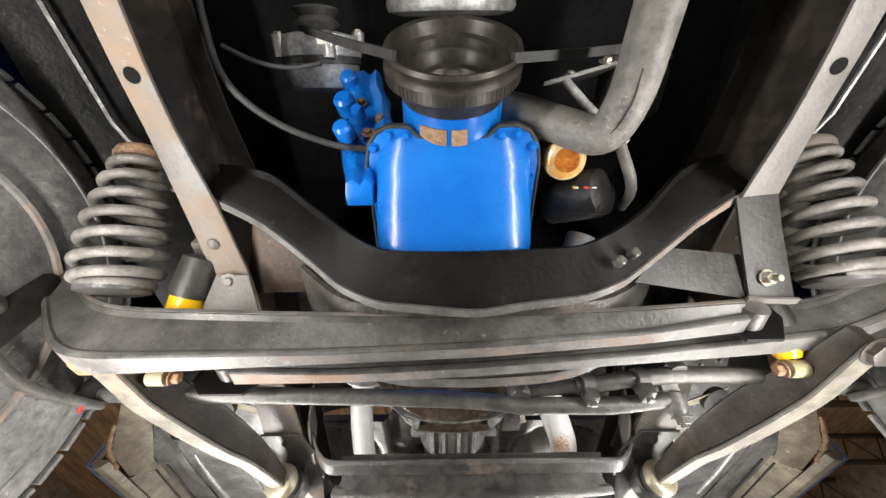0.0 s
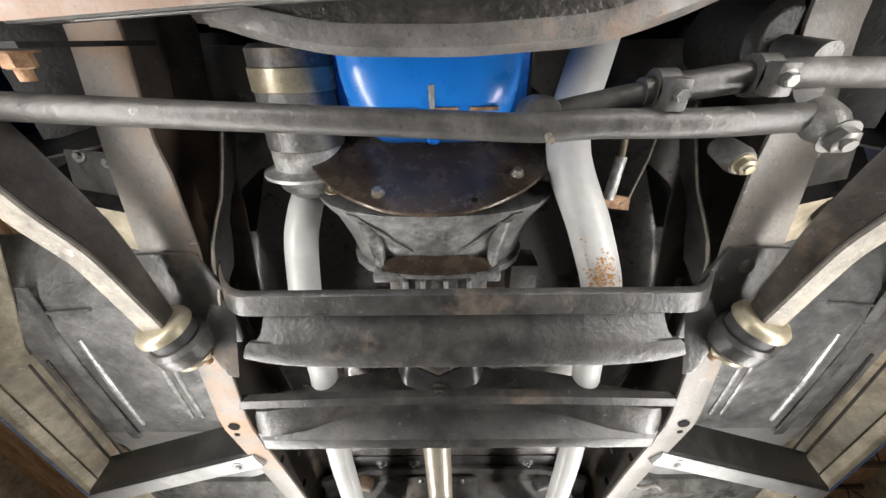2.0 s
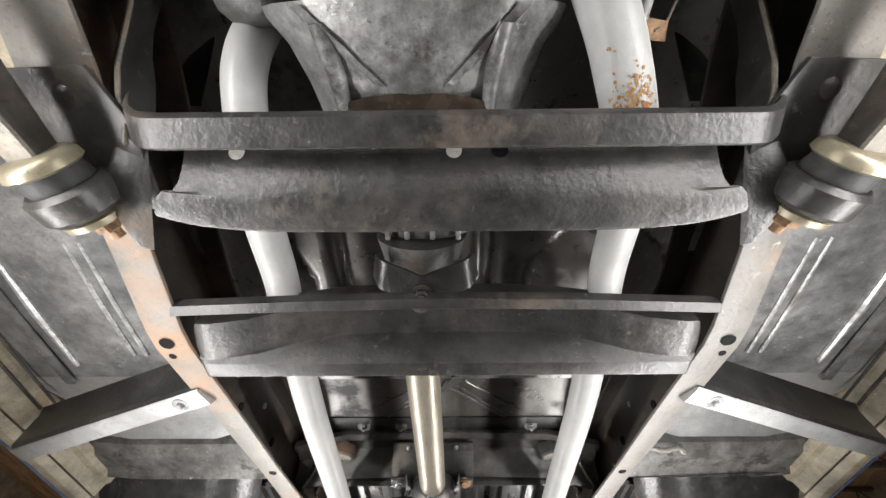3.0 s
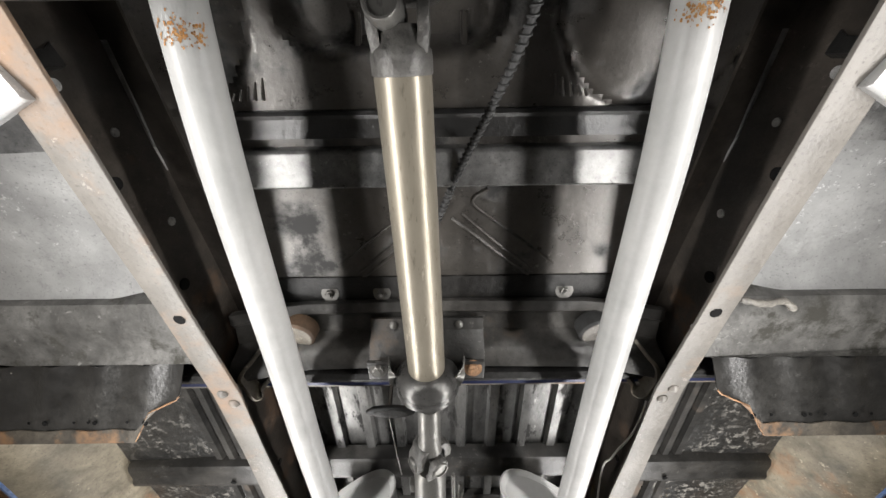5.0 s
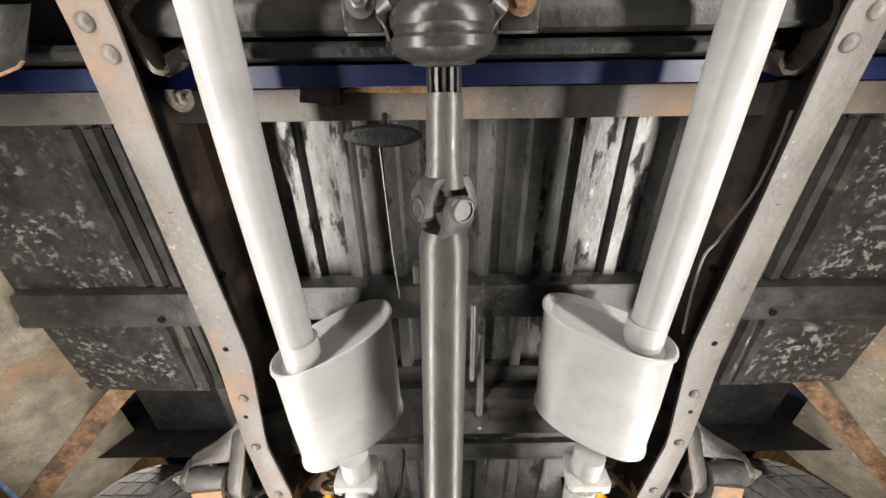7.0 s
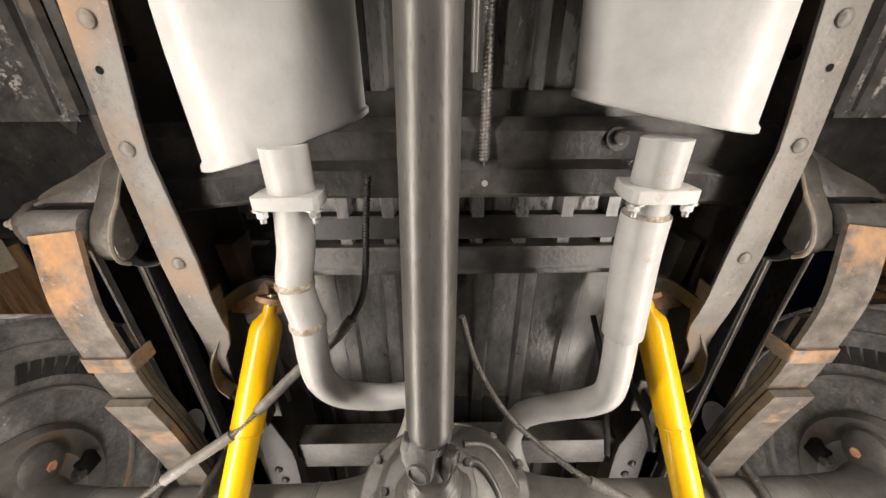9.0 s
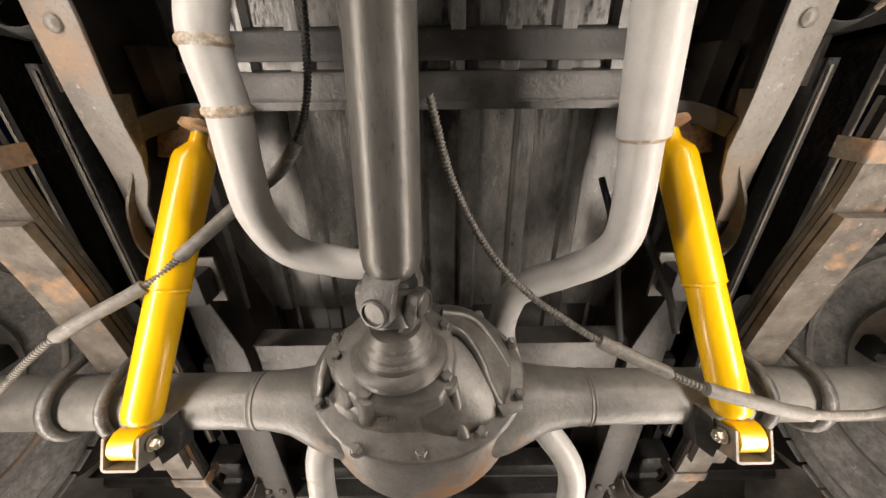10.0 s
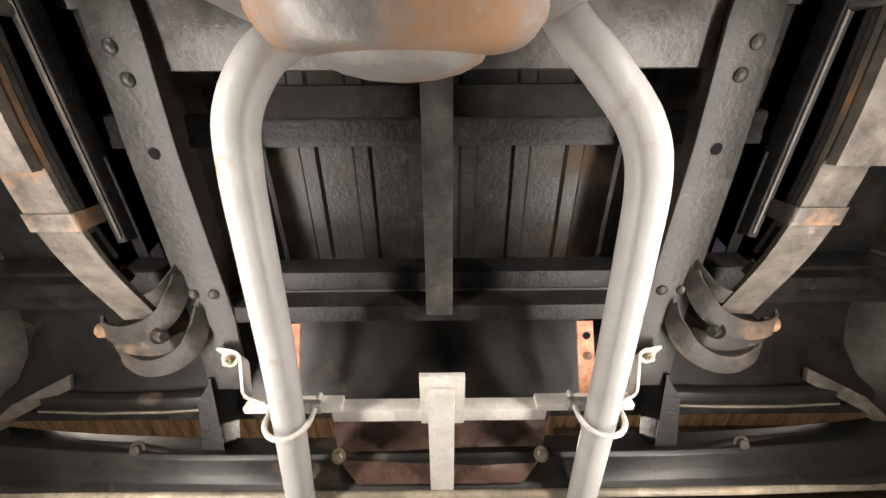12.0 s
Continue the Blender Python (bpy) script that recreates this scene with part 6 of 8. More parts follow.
def pan_loop(z, w, y0, y1, rad=.052, n=7):
    """One level of the pan: a rectangle with rounded corners."""
    rad = min(rad, w * .9)
    pts = []
    for cx, cy, a0 in ((w - rad, y0 + rad, -.5), (w - rad, y1 - rad, 0), (-w + rad, y1 - rad, .5), (-w + rad, y0 + rad, 1.0)):
        pts += [V(-.037 + cx + rad * math.cos(math.pi * (a0 + .5 * k / n)), cy + rad * math.sin(math.pi * (a0 + .5 * k / n)), z) for k in range(n + 1)]
    return [V(-.037 + (p.x + .037) * (1 - .55 * max(0.0, p.y - .36)), p.y, p.z) for p in pts]


levels = [(2.030, .128, .152, .655), (2.012, .1275, .170, .652), (1.998, .127, .190, .648), (1.980, .1265, .212, .641), (1.962, .126, .234, .630), (1.948, .125, .252, .616), (1.934, .122, .268, .600), (1.921, .117, .283, .572), (1.910, .109, .298, .548), (1.902, .099, .312, .520), (1.896, .086, .330, .495), (1.893, .066, .352, .465)]
op = part("oil_pan", rings([pan_loop(*q) for q in levels]), BLUE, en, "glossy blue oil pan with scuffs", angle=60)
rim = [(.104, .64), (.104, .20), (.098, .170), (.084, .150), (.062, .140), (.034, .141), (.016, .158), (-.037, .168), (-.090, .158), (-.108, .141), (-.136, .140), (-.158, .150), (-.172, .170), (-.178, .20), (-.178, .64)]
pf = part("pan_flange", slab([V(x, y, 2.026) for x, y in rim], (0, 0, .007)), BLUE, en, "blue bolted pan rail", bevel=.002)
part("gasket", slab([V(-.037 + (x + .037) * 1.035, y - .004, 2.034) for x, y in rim], (0, 0, .006)), RUBBER, pf, "black pan gasket")
part("rail_groove", tube([V(-.037 + (x + .037) * 1.012, y - .001, 2.027) for x, y in rim], .0032, 8), RUBBER, pf, "dark line round the pan rail")
for x, y in ((-.166, .172), (-.140, .151), (-.168, .225), (-.168, .285), (.066, .151), (.092, .172), (.094, .225), (.094, .285), (-.112, .152), (.040, .152)):
    part("bolt", bolt((x, y, 2.026), (0, 0, -1), .006, .006, None, 1.4), BLUE, pf)
part("pan_crease", tube([(-.035, .56, 1.917), (-.035, .60, 1.933)], .004, 8), ALLOY, op)
for x in (-.075, -.02, .03):
    part("scuff", box((x - .018, .588, 1.9265), (x + .018, .592, 1.9325)), RUSTY, op)
part("drain_plug", bolt((-.035, .63, 1.958), (0, 1, -.6), .009, .008), BLUE, op)
CR = V(-.037, .035, 2.055)
CA = V(0, 1, .36).normalized()
part("front_seal_ring", lathe([(.060, .074), (.066, .082), (.122, .084), (.126, .079), (.135, .080), (.15, .092)], CR, CA, 56), BLUE, en, "blue front cover ring with worn patches")
CN = V(0, CA.z, -CA.y)
for x0, x1 in ((-.052, -.010), (-.003, .022)):
    part("scuff", rings([[CR + CA * q + CN * (.0845 * math.cos(b)) + V(.0845 * math.sin(b), 0, 0) for q in (.082, .110)] + [CR + CA * q + CN * (.083 * math.cos(b)) + V(.083 * math.sin(b), 0, 0) for q in (.110, .082)] for b in (math.asin((x0 + (x1 - x0) * k / 6) / .084) for k in range(7))]), RUSTY, en, "bare worn patch")
part("ring_gasket", lathe([(.126, .0835), (.129, .087), (.134, .087), (.136, .083)], CR, CA, 56), RUBBER, en, "black gasket line")
for k in range(11):
    b = -1.25 + k * .25
    p = CR + CA * .0635 + CN * (.079 * math.cos(b)) + V(.079 * math.sin(b), 0, 0)
    part("slot", lathe([(0, .0048), (.0012, .0048), (.0012, .002)], p, CN * math.cos(b) + V(math.sin(b), 0, 0) - CA * .5, 10), BLACK, en)
part("cover_slots", lathe([(.062, .070), (.075, .076)], CR, CA, 48), BLUE, en)
part("crank_pulley", lathe([(0, .100), (-.006, .097), (-.006, .093), (.006, .088), (.012, .086), (.016, .078), (.03, .074), (.034, .068), (.05, .062), (.052, .05), (.06, .045), (.06, .018), (.05, .016), (.05, .002)], CR, CA, 56, None, 1, False), PULLEY, en, "dark stepped crank pulley")
part("pulley_rim", lathe([(-.006, .0945), (-.008, .1005), (-.002, .103), (.003, .098), (.008, .094), (.013, .102), (.016, .1045), (.034, .1045), (.037, .10), (.045, .088), (.05, .085), (.065, .083)], CR, CA, 64, None, 1, False), PULLEY, en, "grey ribbed damper rim")
for k in range(84):
    bm = box((-.0013, -.0075, .1035), (.0013, .0075, .1052))
    turn = V(0, 1, 0).rotation_difference(CA).to_matrix().to_4x4()
    bmesh.ops.transform(bm, matrix=Matrix.Translation(CR + CA * .025) @ turn @ Matrix.Rotation(2 * math.pi * k / 84, 4, "Y"), verts=bm.verts)
    part("damper_tooth", bm, PULLEY, en)
part("pulley_bolt", bolt(CR + CA * .05, -CA, .013, .012), IRON, en)
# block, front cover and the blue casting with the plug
# the block's near-black is bay shade, not its enamel
part("engine_block", box((-.19, .17, 2.10), (.12, .66, 2.45)), BLACK, en, "engine block coloured near-black for the bay's shade", bevel=.01)
cast = []
for cx, cy, cz, hw, dp in ((-.190, .225, 1.985, .022, .03), (-.192, .222, 2.02, .026, .04), (-.194, .214, 2.045, .028, .05), (-.192, .198, 2.066, .040, .06), (-.190, .184, 2.095, .048, .06), (-.188, .168, 2.125, .046, .06), (-.186, .152, 2.155, .034, .06), (-.196, .136, 2.185, .044, .06), (-.205, .12, 2.22, .036, .06), (-.21, .10, 2.28, .03, .06)):
    cast.append([V(cx + dx * hw, cy + dy, cz) for dx, dy in ((-1, .01), (-.85, -.010), (-.3, -.016), (.2, -.006), (.6, -.018), (1, -.004), (1, dp), (-1, dp))])
bc0 = part("front_casting", rings(cast), BLUE, en, "blue lumpy front cover casting", bevel=.003)
part("web", slab([(-.232, .166, 2.10), (-.150, .160, 2.128), (-.146, .172, 2.085), (-.165, .186, 2.062)], (0, .02, .004)), BLUE, bc0, bevel=.003)
for p in ((-.225, .158, 2.105), (-.168, .152, 2.135), (-.158, .172, 2.085), (-.214, .186, 2.062), (-.205, .130, 2.165)):
    part("bolt", bolt(p, (-.05, -.85, -.5), .007, .008, None, 1.5), RUSTY if p[2] > 2.1 else BLUE, bc0)
for p, r, l in (((-.216, .165, 2.065), .016, .03), ((-.228, .14, 2.15), .019, .035), ((-.200, .15, 2.12), .012, .03), ((-.235, .11, 2.235), .017, .03)):
    part("boss", lathe([(0, r), (l * .8, r), (l, r * .7), (l, 0)], p, (-.1, -.8, -.5), 18), BLUE, bc0)
part("hose_elbow", tube(curve([(-.205, .17, 2.07), (-.212, .15, 2.06), (-.222, .145, 2.075), (-.226, .15, 2.10)], 5), .008, 12), RUBBER, bc0)
part("bolt", bolt((-.185, .165, 2.09), (0, -1, -.4), .007, .006), RUSTY, en)
part("bolt", bolt((-.21, .135, 2.17), (0, -1, -.4), .008, .006), ZINC, en)
part("dipstick_clip", lathe([(0, .007), (.02, .007)], (-.182, .18, 2.062), (1, 0, 0), 10), RUBBER, en)
al = thing("alternator", (-.31, .08, 2.2), "grey cast alternator with a slotted frame", "alternator")
AC = V(-.315, .05, 2.335)
part("rear_frame", lathe([(a, b * 1.25) for a, b in [(.02, .062), (.05, .062), (.075, .056), (.082, .045), (.085, .02)]], AC, (0, 1, -.15), 36), SILVER, al)
part("front_frame", lathe([(a, b * 1.25) for a, b in [(-.03, .04), (-.022, .064), (.0, .068), (.016, .068), (.02, .062)]], AC, (0, 1, -.15), 36), SILVER, al)
part("stator", lathe([(a, b * 1.25) for a, b in [(.012, .066), (.03, .066)]], AC, (0, 1, -.15), 36), IRON, al)
part("pulley", lathe([(a, b * 1.25) for a, b in [(-.075, .034), (-.07, .038), (-.058, .028), (-.046, .038), (-.04, .03), (-.03, .02)]], AC, (0, 1, -.15), 30), STEEL, al)
for a in (.4, 2.2, 3.7, 5.2):
    p = AC + V(.083 * math.cos(a), -.01, .083 * math.sin(a))
    part("ear", lathe([(-.018, .013), (.02, .013)], p, (0, 1, -.15), 14), SILVER, al)
    part("bolt", bolt(p + V(0, -.018, .002), (0, -1, .15), .008, .006), ZINC, al)
part("terminal", box((-.285, .02, 2.215), (-.255, .035, 2.235)), PALE, al, bevel=.002)
bl = thing("drive_belt", (-.03, .05, 2.05), "worn grey ribbed fan belt", "belt")
part("left_run", strap([(-.115, .04, 2.005), (-.20, .03, 2.11), (-.33, .01, 2.285)], (0, 1, 0), .013, .007), RUBBER, bl)
part("right_run", strap([(.045, .045, 1.998), (.15, .045, 2.06), (.32, .04, 2.16)], (0, 1, 0), .013, .007), RUBBER, bl)
ho = thing("radiator_hose", (.17, .05, 1.95), "dusty grey lower radiator hose with an elbow", "hose")
part("hose", tube(curve([(.235, -.30, 2.02), (.218, -.12, 1.99), (.212, .02, 1.985), (.205, .10, 1.985), (.185, .148, 2.0), (.135, .145, 2.05), (.085, .135, 2.09), (.03, .13, 2.15)], 7), .030, 26), HOSE, ho)
part("hose_clamp", lathe([(-.008, .0305), (-.007, .0318), (.007, .0318), (.008, .0305)], (.215, -.05, 1.9865), (-.05, 1, 0), 26), ZINC, ho, "thin steel hose clamp")
part("clamp_screw", box((.235, -.058, 1.962), (.247, -.042, 1.972)), ZINC, ho, bevel=.002)
part("mould_seam", tube(curve([(.200, .055, 1.9566), (.196, .10, 1.9562), (.178, .142, 1.970), (.135, .140, 2.020)], 5), .0012, 6), RUBBER, ho, "raised seam line")
fi = thing("fuel_filter_bowl", (.145, .2, 2.0), "amber oil-stained canister beside the engine", "canister")
FB = V(.150, .198, 2.035)
FN = (V(-.054, .004, 1.47) - FB).normalized()
part("bowl", lathe([(-.05, .026), (-.012, .030), (0, .0335), (.004, .034), (.007, .032)], FB, FN, 36), AMBER, fi, "amber bowl")
part("glass_face", lathe([(.004, .031), (.008, .0305), (.011, .024), (.012, .012), (.012, .001)], FB, FN, 36), AMBER, fi, "amber oil-stained glass face")
part("residue", lathe([(.0118, .020), (.0124, .017), (.0128, .009), (.0128, .001)], FB + V(.003, 0, -.004), FN, 30), RESIDUE, fi, "dark brown oil residue")
part("neck", tube([FB + V(-.02, .005, .06), FB - FN * .03], .022, 20), BRASS, fi)
for a in (.5, 2.64):
    part("screw", lathe([(0, .004), (.004, .003)], FB + FN * .006 + V(.031 * math.cos(a), 0, .031 * math.sin(a)), FN, 10), ZINC, fi)
of = thing("oil_filter", (.19, .24, 1.97), "black oil filter with small coloured marks", "oil filter")
part("can", lathe([(0, .03), (.006, .040), (.02, .043), (.11, .043)], (.222, .245, 2.01), (-.55, .45, .6), 32), SEAL, of)
for dx, m in ((0, AMBER), (.018, RED), (.03, WHITE)):
    part("print_mark", box((.160 + dx, .232, 1.996), (.168 + dx, .234, 2.002)), m, of)
pu = thing("steering_pump", (.33, .08, 2.2), "dark steering pump with a pulley and bracket", "pump")
part("body", lathe([(0, .05), (.03, .065), (.10, .065), (.12, .05)], (.34, .06, 2.26), (0, 1, 0), 30), OIL, pu)
part("bracket", slab([(.14, .10, 2.19), (.30, .06, 2.20), (.40, .06, 2.24), (.34, .10, 2.34), (.18, .10, 2.25)], (0, .008, 0)), IRON, pu, bevel=.001)
part("bolt", bolt((.26, .07, 2.21), (0, -1, -.2), .009, .008), ZINC, pu)
part("bolt", bolt((.20, .095, 2.225), (0, -1, -.2), .008, .008), ZINC, pu)
part("pipe", tube(curve([(.16, .09, 2.13), (.20, .13, 2.10), (.26, .18, 2.06)], 5), .008, 10), ALLOY, pu)
fa = thing("fan_pulley", (-.03, -.03, 2.35), "pale fan pulley above the crankshaft", "fan pulley")
part("disc", lathe([(-.02, .13), (-.015, .155), (.0, .158), (.012, .152), (.02, .12)], (-.03, -.03, 2.505), (0, 1, 0), 56), ALLOY, fa)
ca = thing("engine_cable", (-.3, .15, 2.0), "black electrical cable drooping from the inner fender to the engine", "cable", "cables")
part("cable", tube(curve([(-.43, -.12, 2.16), (-.415, .0, 2.10), (-.385, .075, 2.055), (-.32, .13, 2.035), (-.24, .17, 2.045), (-.18, .185, 2.062)], 8), .0055, 10), RUBBER, ca)
part("cable", tube(curve([(-.405, .03, 2.11), (-.36, .055, 2.12), (-.31, .065, 2.13), (-.26, .06, 2.14)], 8), .004, 10), RUBBER, ca)
# mixed hoses and brackets in the dark of the engine bay
cl = thing("heater_pipe", (.25, .22, 2.05), "thin dull pipe in the engine bay", "pipe")
part("pipe", tube(curve([(.23, .16, 2.04), (.255, .22, 2.01), (.275, .26, 2.03), (.285, .30, 2.06)], 6), .009, 12), HOSE, cl)

# starter, flywheel cover, bell housing, gearbox
sm = thing("starter_motor", (-.225, .65, 1.92), "black starter motor with a tan strap and an alloy nose", "starter motor")
SC = V(-.238, .515, 2.03)
part("case", lathe([(.0, .02), (.002, .05), (.008, .058), (.14, .058), (.142, .05)], SC, (.0, 1, -.02), 36), IRON, sm)
part("strap", lathe([(.03, .0585), (.031, .0605), (.06, .0605), (.061, .0585)], SC, (0, 1, -.02), 36), BRASS, sm, "pale tan starter strap")
part("nose", lathe([(.138, .052), (.142, .056), (.172, .056), (.175, .06), (.178, .074), (.183, .074), (.184, .05)], SC, (0, 1, -.02), 36), ALLOY, sm, "cast alloy nose with a mounting ear")
part("drive_end", lathe([(.183, .066), (.20, .062), (.215, .048), (.222, .03), (.222, .002)], SC, (.05, 1, -.02), 32), IRON, sm, "dark cast drive end")
part("ear", slab([SC + V(.04, .176, -.055), SC + V(.075, .176, -.06), SC + V(.085, .176, -.04), SC + V(.06, .176, -.01)], (0, .008, 0)), ALLOY, sm, bevel=.002)
part("screw", rivet(SC + V(.006, .10, -.0585), (0, 0, -1), .007), RUSTY, sm)
part("bolt", bolt((-.185, .705, 1.955), (0, -1, -.2), .009, .010, None, 1.6), BRASS, sm)
fw = thing("flywheel_cover", (-.035, .71, 1.88), "dark bare-steel flywheel cover plate with small bolts", "cover plate")
disc = [V(-.040 + .212 * math.cos(a), .712 - .40 * (.200 + .200 * math.sin(a)), 2.081 + .200 * math.sin(a)) for a in (2 * math.pi * k / 64 for k in range(64))]
part("plate", slab(disc, (0, .005, 0)), PLATE, fw, bevel=.001)
for x, z in ((-.113, 1.918), (.085, 1.953), (.02, 1.905)):
    part("bolt", bolt((x, .712 - .40 * (z - 1.883), z), (0, -1, -.4), .0075, .008, None, 1.3) if x != .02 else hole((x, .712 - .40 * (z - 1.883), z), (0, -1, -.4), .005), ZINC if x != .02 else BLACK, fw)
be = thing("bell_housing", (-.035, .78, 1.94), "cast alloy bell housing streaked with oil", "bell housing")
def bell(y, w, zb, up, n=24):
    return [V(-.035 + w * math.copysign(abs(math.cos(a)) ** .75, math.cos(a)), y, 2.07 + (zb - 2.07) * -math.copysign(abs(math.sin(a)) ** .75, math.sin(a)) * (1 if math.sin(a) < 0 else -up)) for a in (2 * math.pi * k / n for k in range(n))]


bh = part("shell", rings([bell(.718, .196, 1.884, -1), bell(.728, .194, 1.888, -1), bell(.755, .176, 1.908, -1), bell(.80, .160, 1.928, -1), bell(.842, .150, 1.942, -1), bell(.846, .158, 1.934, -1), bell(.858, .158, 1.934, -1)]), BELL, be)
for q in (-1, 1):
    part("rib", tube([(-.035 + q * .10, .735, 1.915), (-.035 + q * .092, .79, 1.93), (-.035 + q * .09, .85, 1.945)], [.012, .011, .008], 10), BELL, bh)
    part("lug", box((-.035 + q * .085 - .02, .842, 1.926), (-.035 + q * .085 + .02, .858, 1.95)), BELL, bh, bevel=.004)
for q in (-1, 1):
    part("web", slab([(-.035 + q * .125, .722, 1.905), (-.035 + q * .110, .722, 1.898), (-.035 + q * .035, .80, 1.926), (-.035 + q * .05, .80, 1.932)], (0, .006, .02)), BELL, bh, bevel=.002)
part("inspection_plate", rings([[V(-.035 + .098 * k * math.cos(a), .828 + .020 * k * math.sin(a), z) for a in (2 * math.pi * j / 28 for j in range(28))] for z, k in ((1.940, 1.0), (1.932, 1.0), (1.931, .9))]), PLATE, bh, "brown oily inspection plate")
gb = thing("gearbox", (-.035, 1.0, 1.93), "oily dark cast gearbox with a tail housing", "gearbox")
part("case", rings([bell(.858, .095, 1.955, -1), bell(.90, .10, 1.95, -1), bell(1.02, .10, 1.95, -1), bell(1.03, .085, 1.965, -1)]), IRON, gb, bevel=.003)
part("tail", lathe([(0, .075), (.06, .06), (.10, .055), (.15, .045), (.19, .042)], (-.04, 1.03, 1.99), (-.02, 1, -.12), 32), IRON, gb)
for x in (-.09, -.06, -.02, .02):
    part("rib", box((x - .004, .87, 1.945), (x + .004, 1.02, 1.96)), ALLOY, gb, bevel=.002)
part("mount", strap(rounded([(-.112, 1.052, 1.925), (-.100, 1.056, 1.903), (-.060, 1.068, 1.893), (-.036, 1.076, 1.885), (-.010, 1.068, 1.893), (.035, 1.056, 1.903), (.048, 1.052, 1.925)], .012), (0, 1, -.3), .045, .006), GLOSS, gb, "black stamped transmission mount", bevel=.001)
part("mount_stud", bolt((-.036, 1.080, 1.884), (0, -.3, -1), .011, .010, None, 1.6, .006), SHACKLE, gb)
for x in (-.095, .02):
    part("bolt", bolt((x, 1.05, 1.918), (0, -.4, -1), .006, .006), STEEL, gb)
part("linkage_box", box((.10, .87, 1.99), (.15, .95, 2.05)), OIL, gb, bevel=.004)

# ---------------------------------------------------------------- front suspension
def ibeam(name, rows, owner_label, group):
    """rows: x, y, low, high, half depth."""
    loops, low, top = [], [], []
    for x, y, lo, hi, w in spread(rows, 60):
        b = .001 + .014 * min(1, max(0, (abs(x) - .25) / .3))
        c = y + w
        front = y - w * .98
        loops.append([V(x, c - .022 - b, lo + .002), V(x, c - .020 - b, lo), V(x, c - .003, lo), V(x, c, lo + .003), V(x, c, lo + .013), V(x, c - .012, lo + .018), V(x, c - .012, hi - .018), V(x, c, hi - .012), V(x, c, hi),
                      V(x, front, hi), V(x, front - .002, hi - .003), V(x, front - .001, hi - .011), V(x, front + .008, hi - .015), V(x, c - .020 - b, lo + .013), V(x, c - .023 - b, lo + .009)])
        low.append([V(x, c - .0205 - b, lo - .0008), V(x, c - .002, lo - .0008), V(x, c - .004, lo + .001), V(x, c - .019 - b, lo + .001)])
        top.append([V(x, front - .0028, hi - .009), V(x, front - .0028, hi - .003), V(x, front + .001, hi - .003), V(x, front + .001, hi - .009)])
    t = thing(name, (0, rows[0][1], 1.8), owner_label, "axle beam", group)
    part("beam", rings(loops), FORGED, t)
    part("worn_flange", rings(low), WORN, t, "worn bare lower flange")
    part("worn_flange", rings(top), WORN, t)
    return t


be1 = ibeam("i_beam_axle", [(-.73, 0.350, 1.935, 1.985, .020), (-.70, 0.358, 1.905, 1.965, .024), (-.67, 0.370, 1.865, 1.935, .027), (-.64, 0.382, 1.825, 1.905, .028), (-.60, 0.390, 1.793, 1.880, .028), (-.54, 0.392, 1.783, 1.87, .025), (-.30, 0.395, 1.795, 1.862, .023), (0, 0.397, 1.808, 1.855, .022), (.25, 0.391, 1.824, 1.862, .021), (.40, 0.384, 1.838, 1.868, .021)], "grey forged twin I-beam front axle half", "front axle beams")
part("pivot_eye", lathe([(-.018, .016), (-.016, .020), (.014, .022), (.018, .019), (.018, .009)], (.416, .384, 1.857), (0, 1, 0), 26), FORGED, be1)
be2 = ibeam("i_beam_axle", [(-.40, .478, 1.824, 1.860, .021), (-.20, .468, 1.818, 1.862, .021), (0, .460, 1.822, 1.876, .022), (.20, .457, 1.836, 1.893, .023), (.45, .45, 1.850, 1.915, .024), (.58, .43, 1.848, 1.915, .026), (.65, .395, 1.858, 1.925, .028), (.70, .378, 1.875, 1.94, .026), (.76, .365, 1.895, 1.95, .022)], "grey forged twin I-beam front axle half with rust streaks", "front axle beams")
part("pivot_eye", lathe([(-.016, .015), (-.014, .019), (.014, .019), (.017, .016), (.017, .009)], (-.412, .478, 1.843), (0, 1, 0), 26), FORGED, be2)
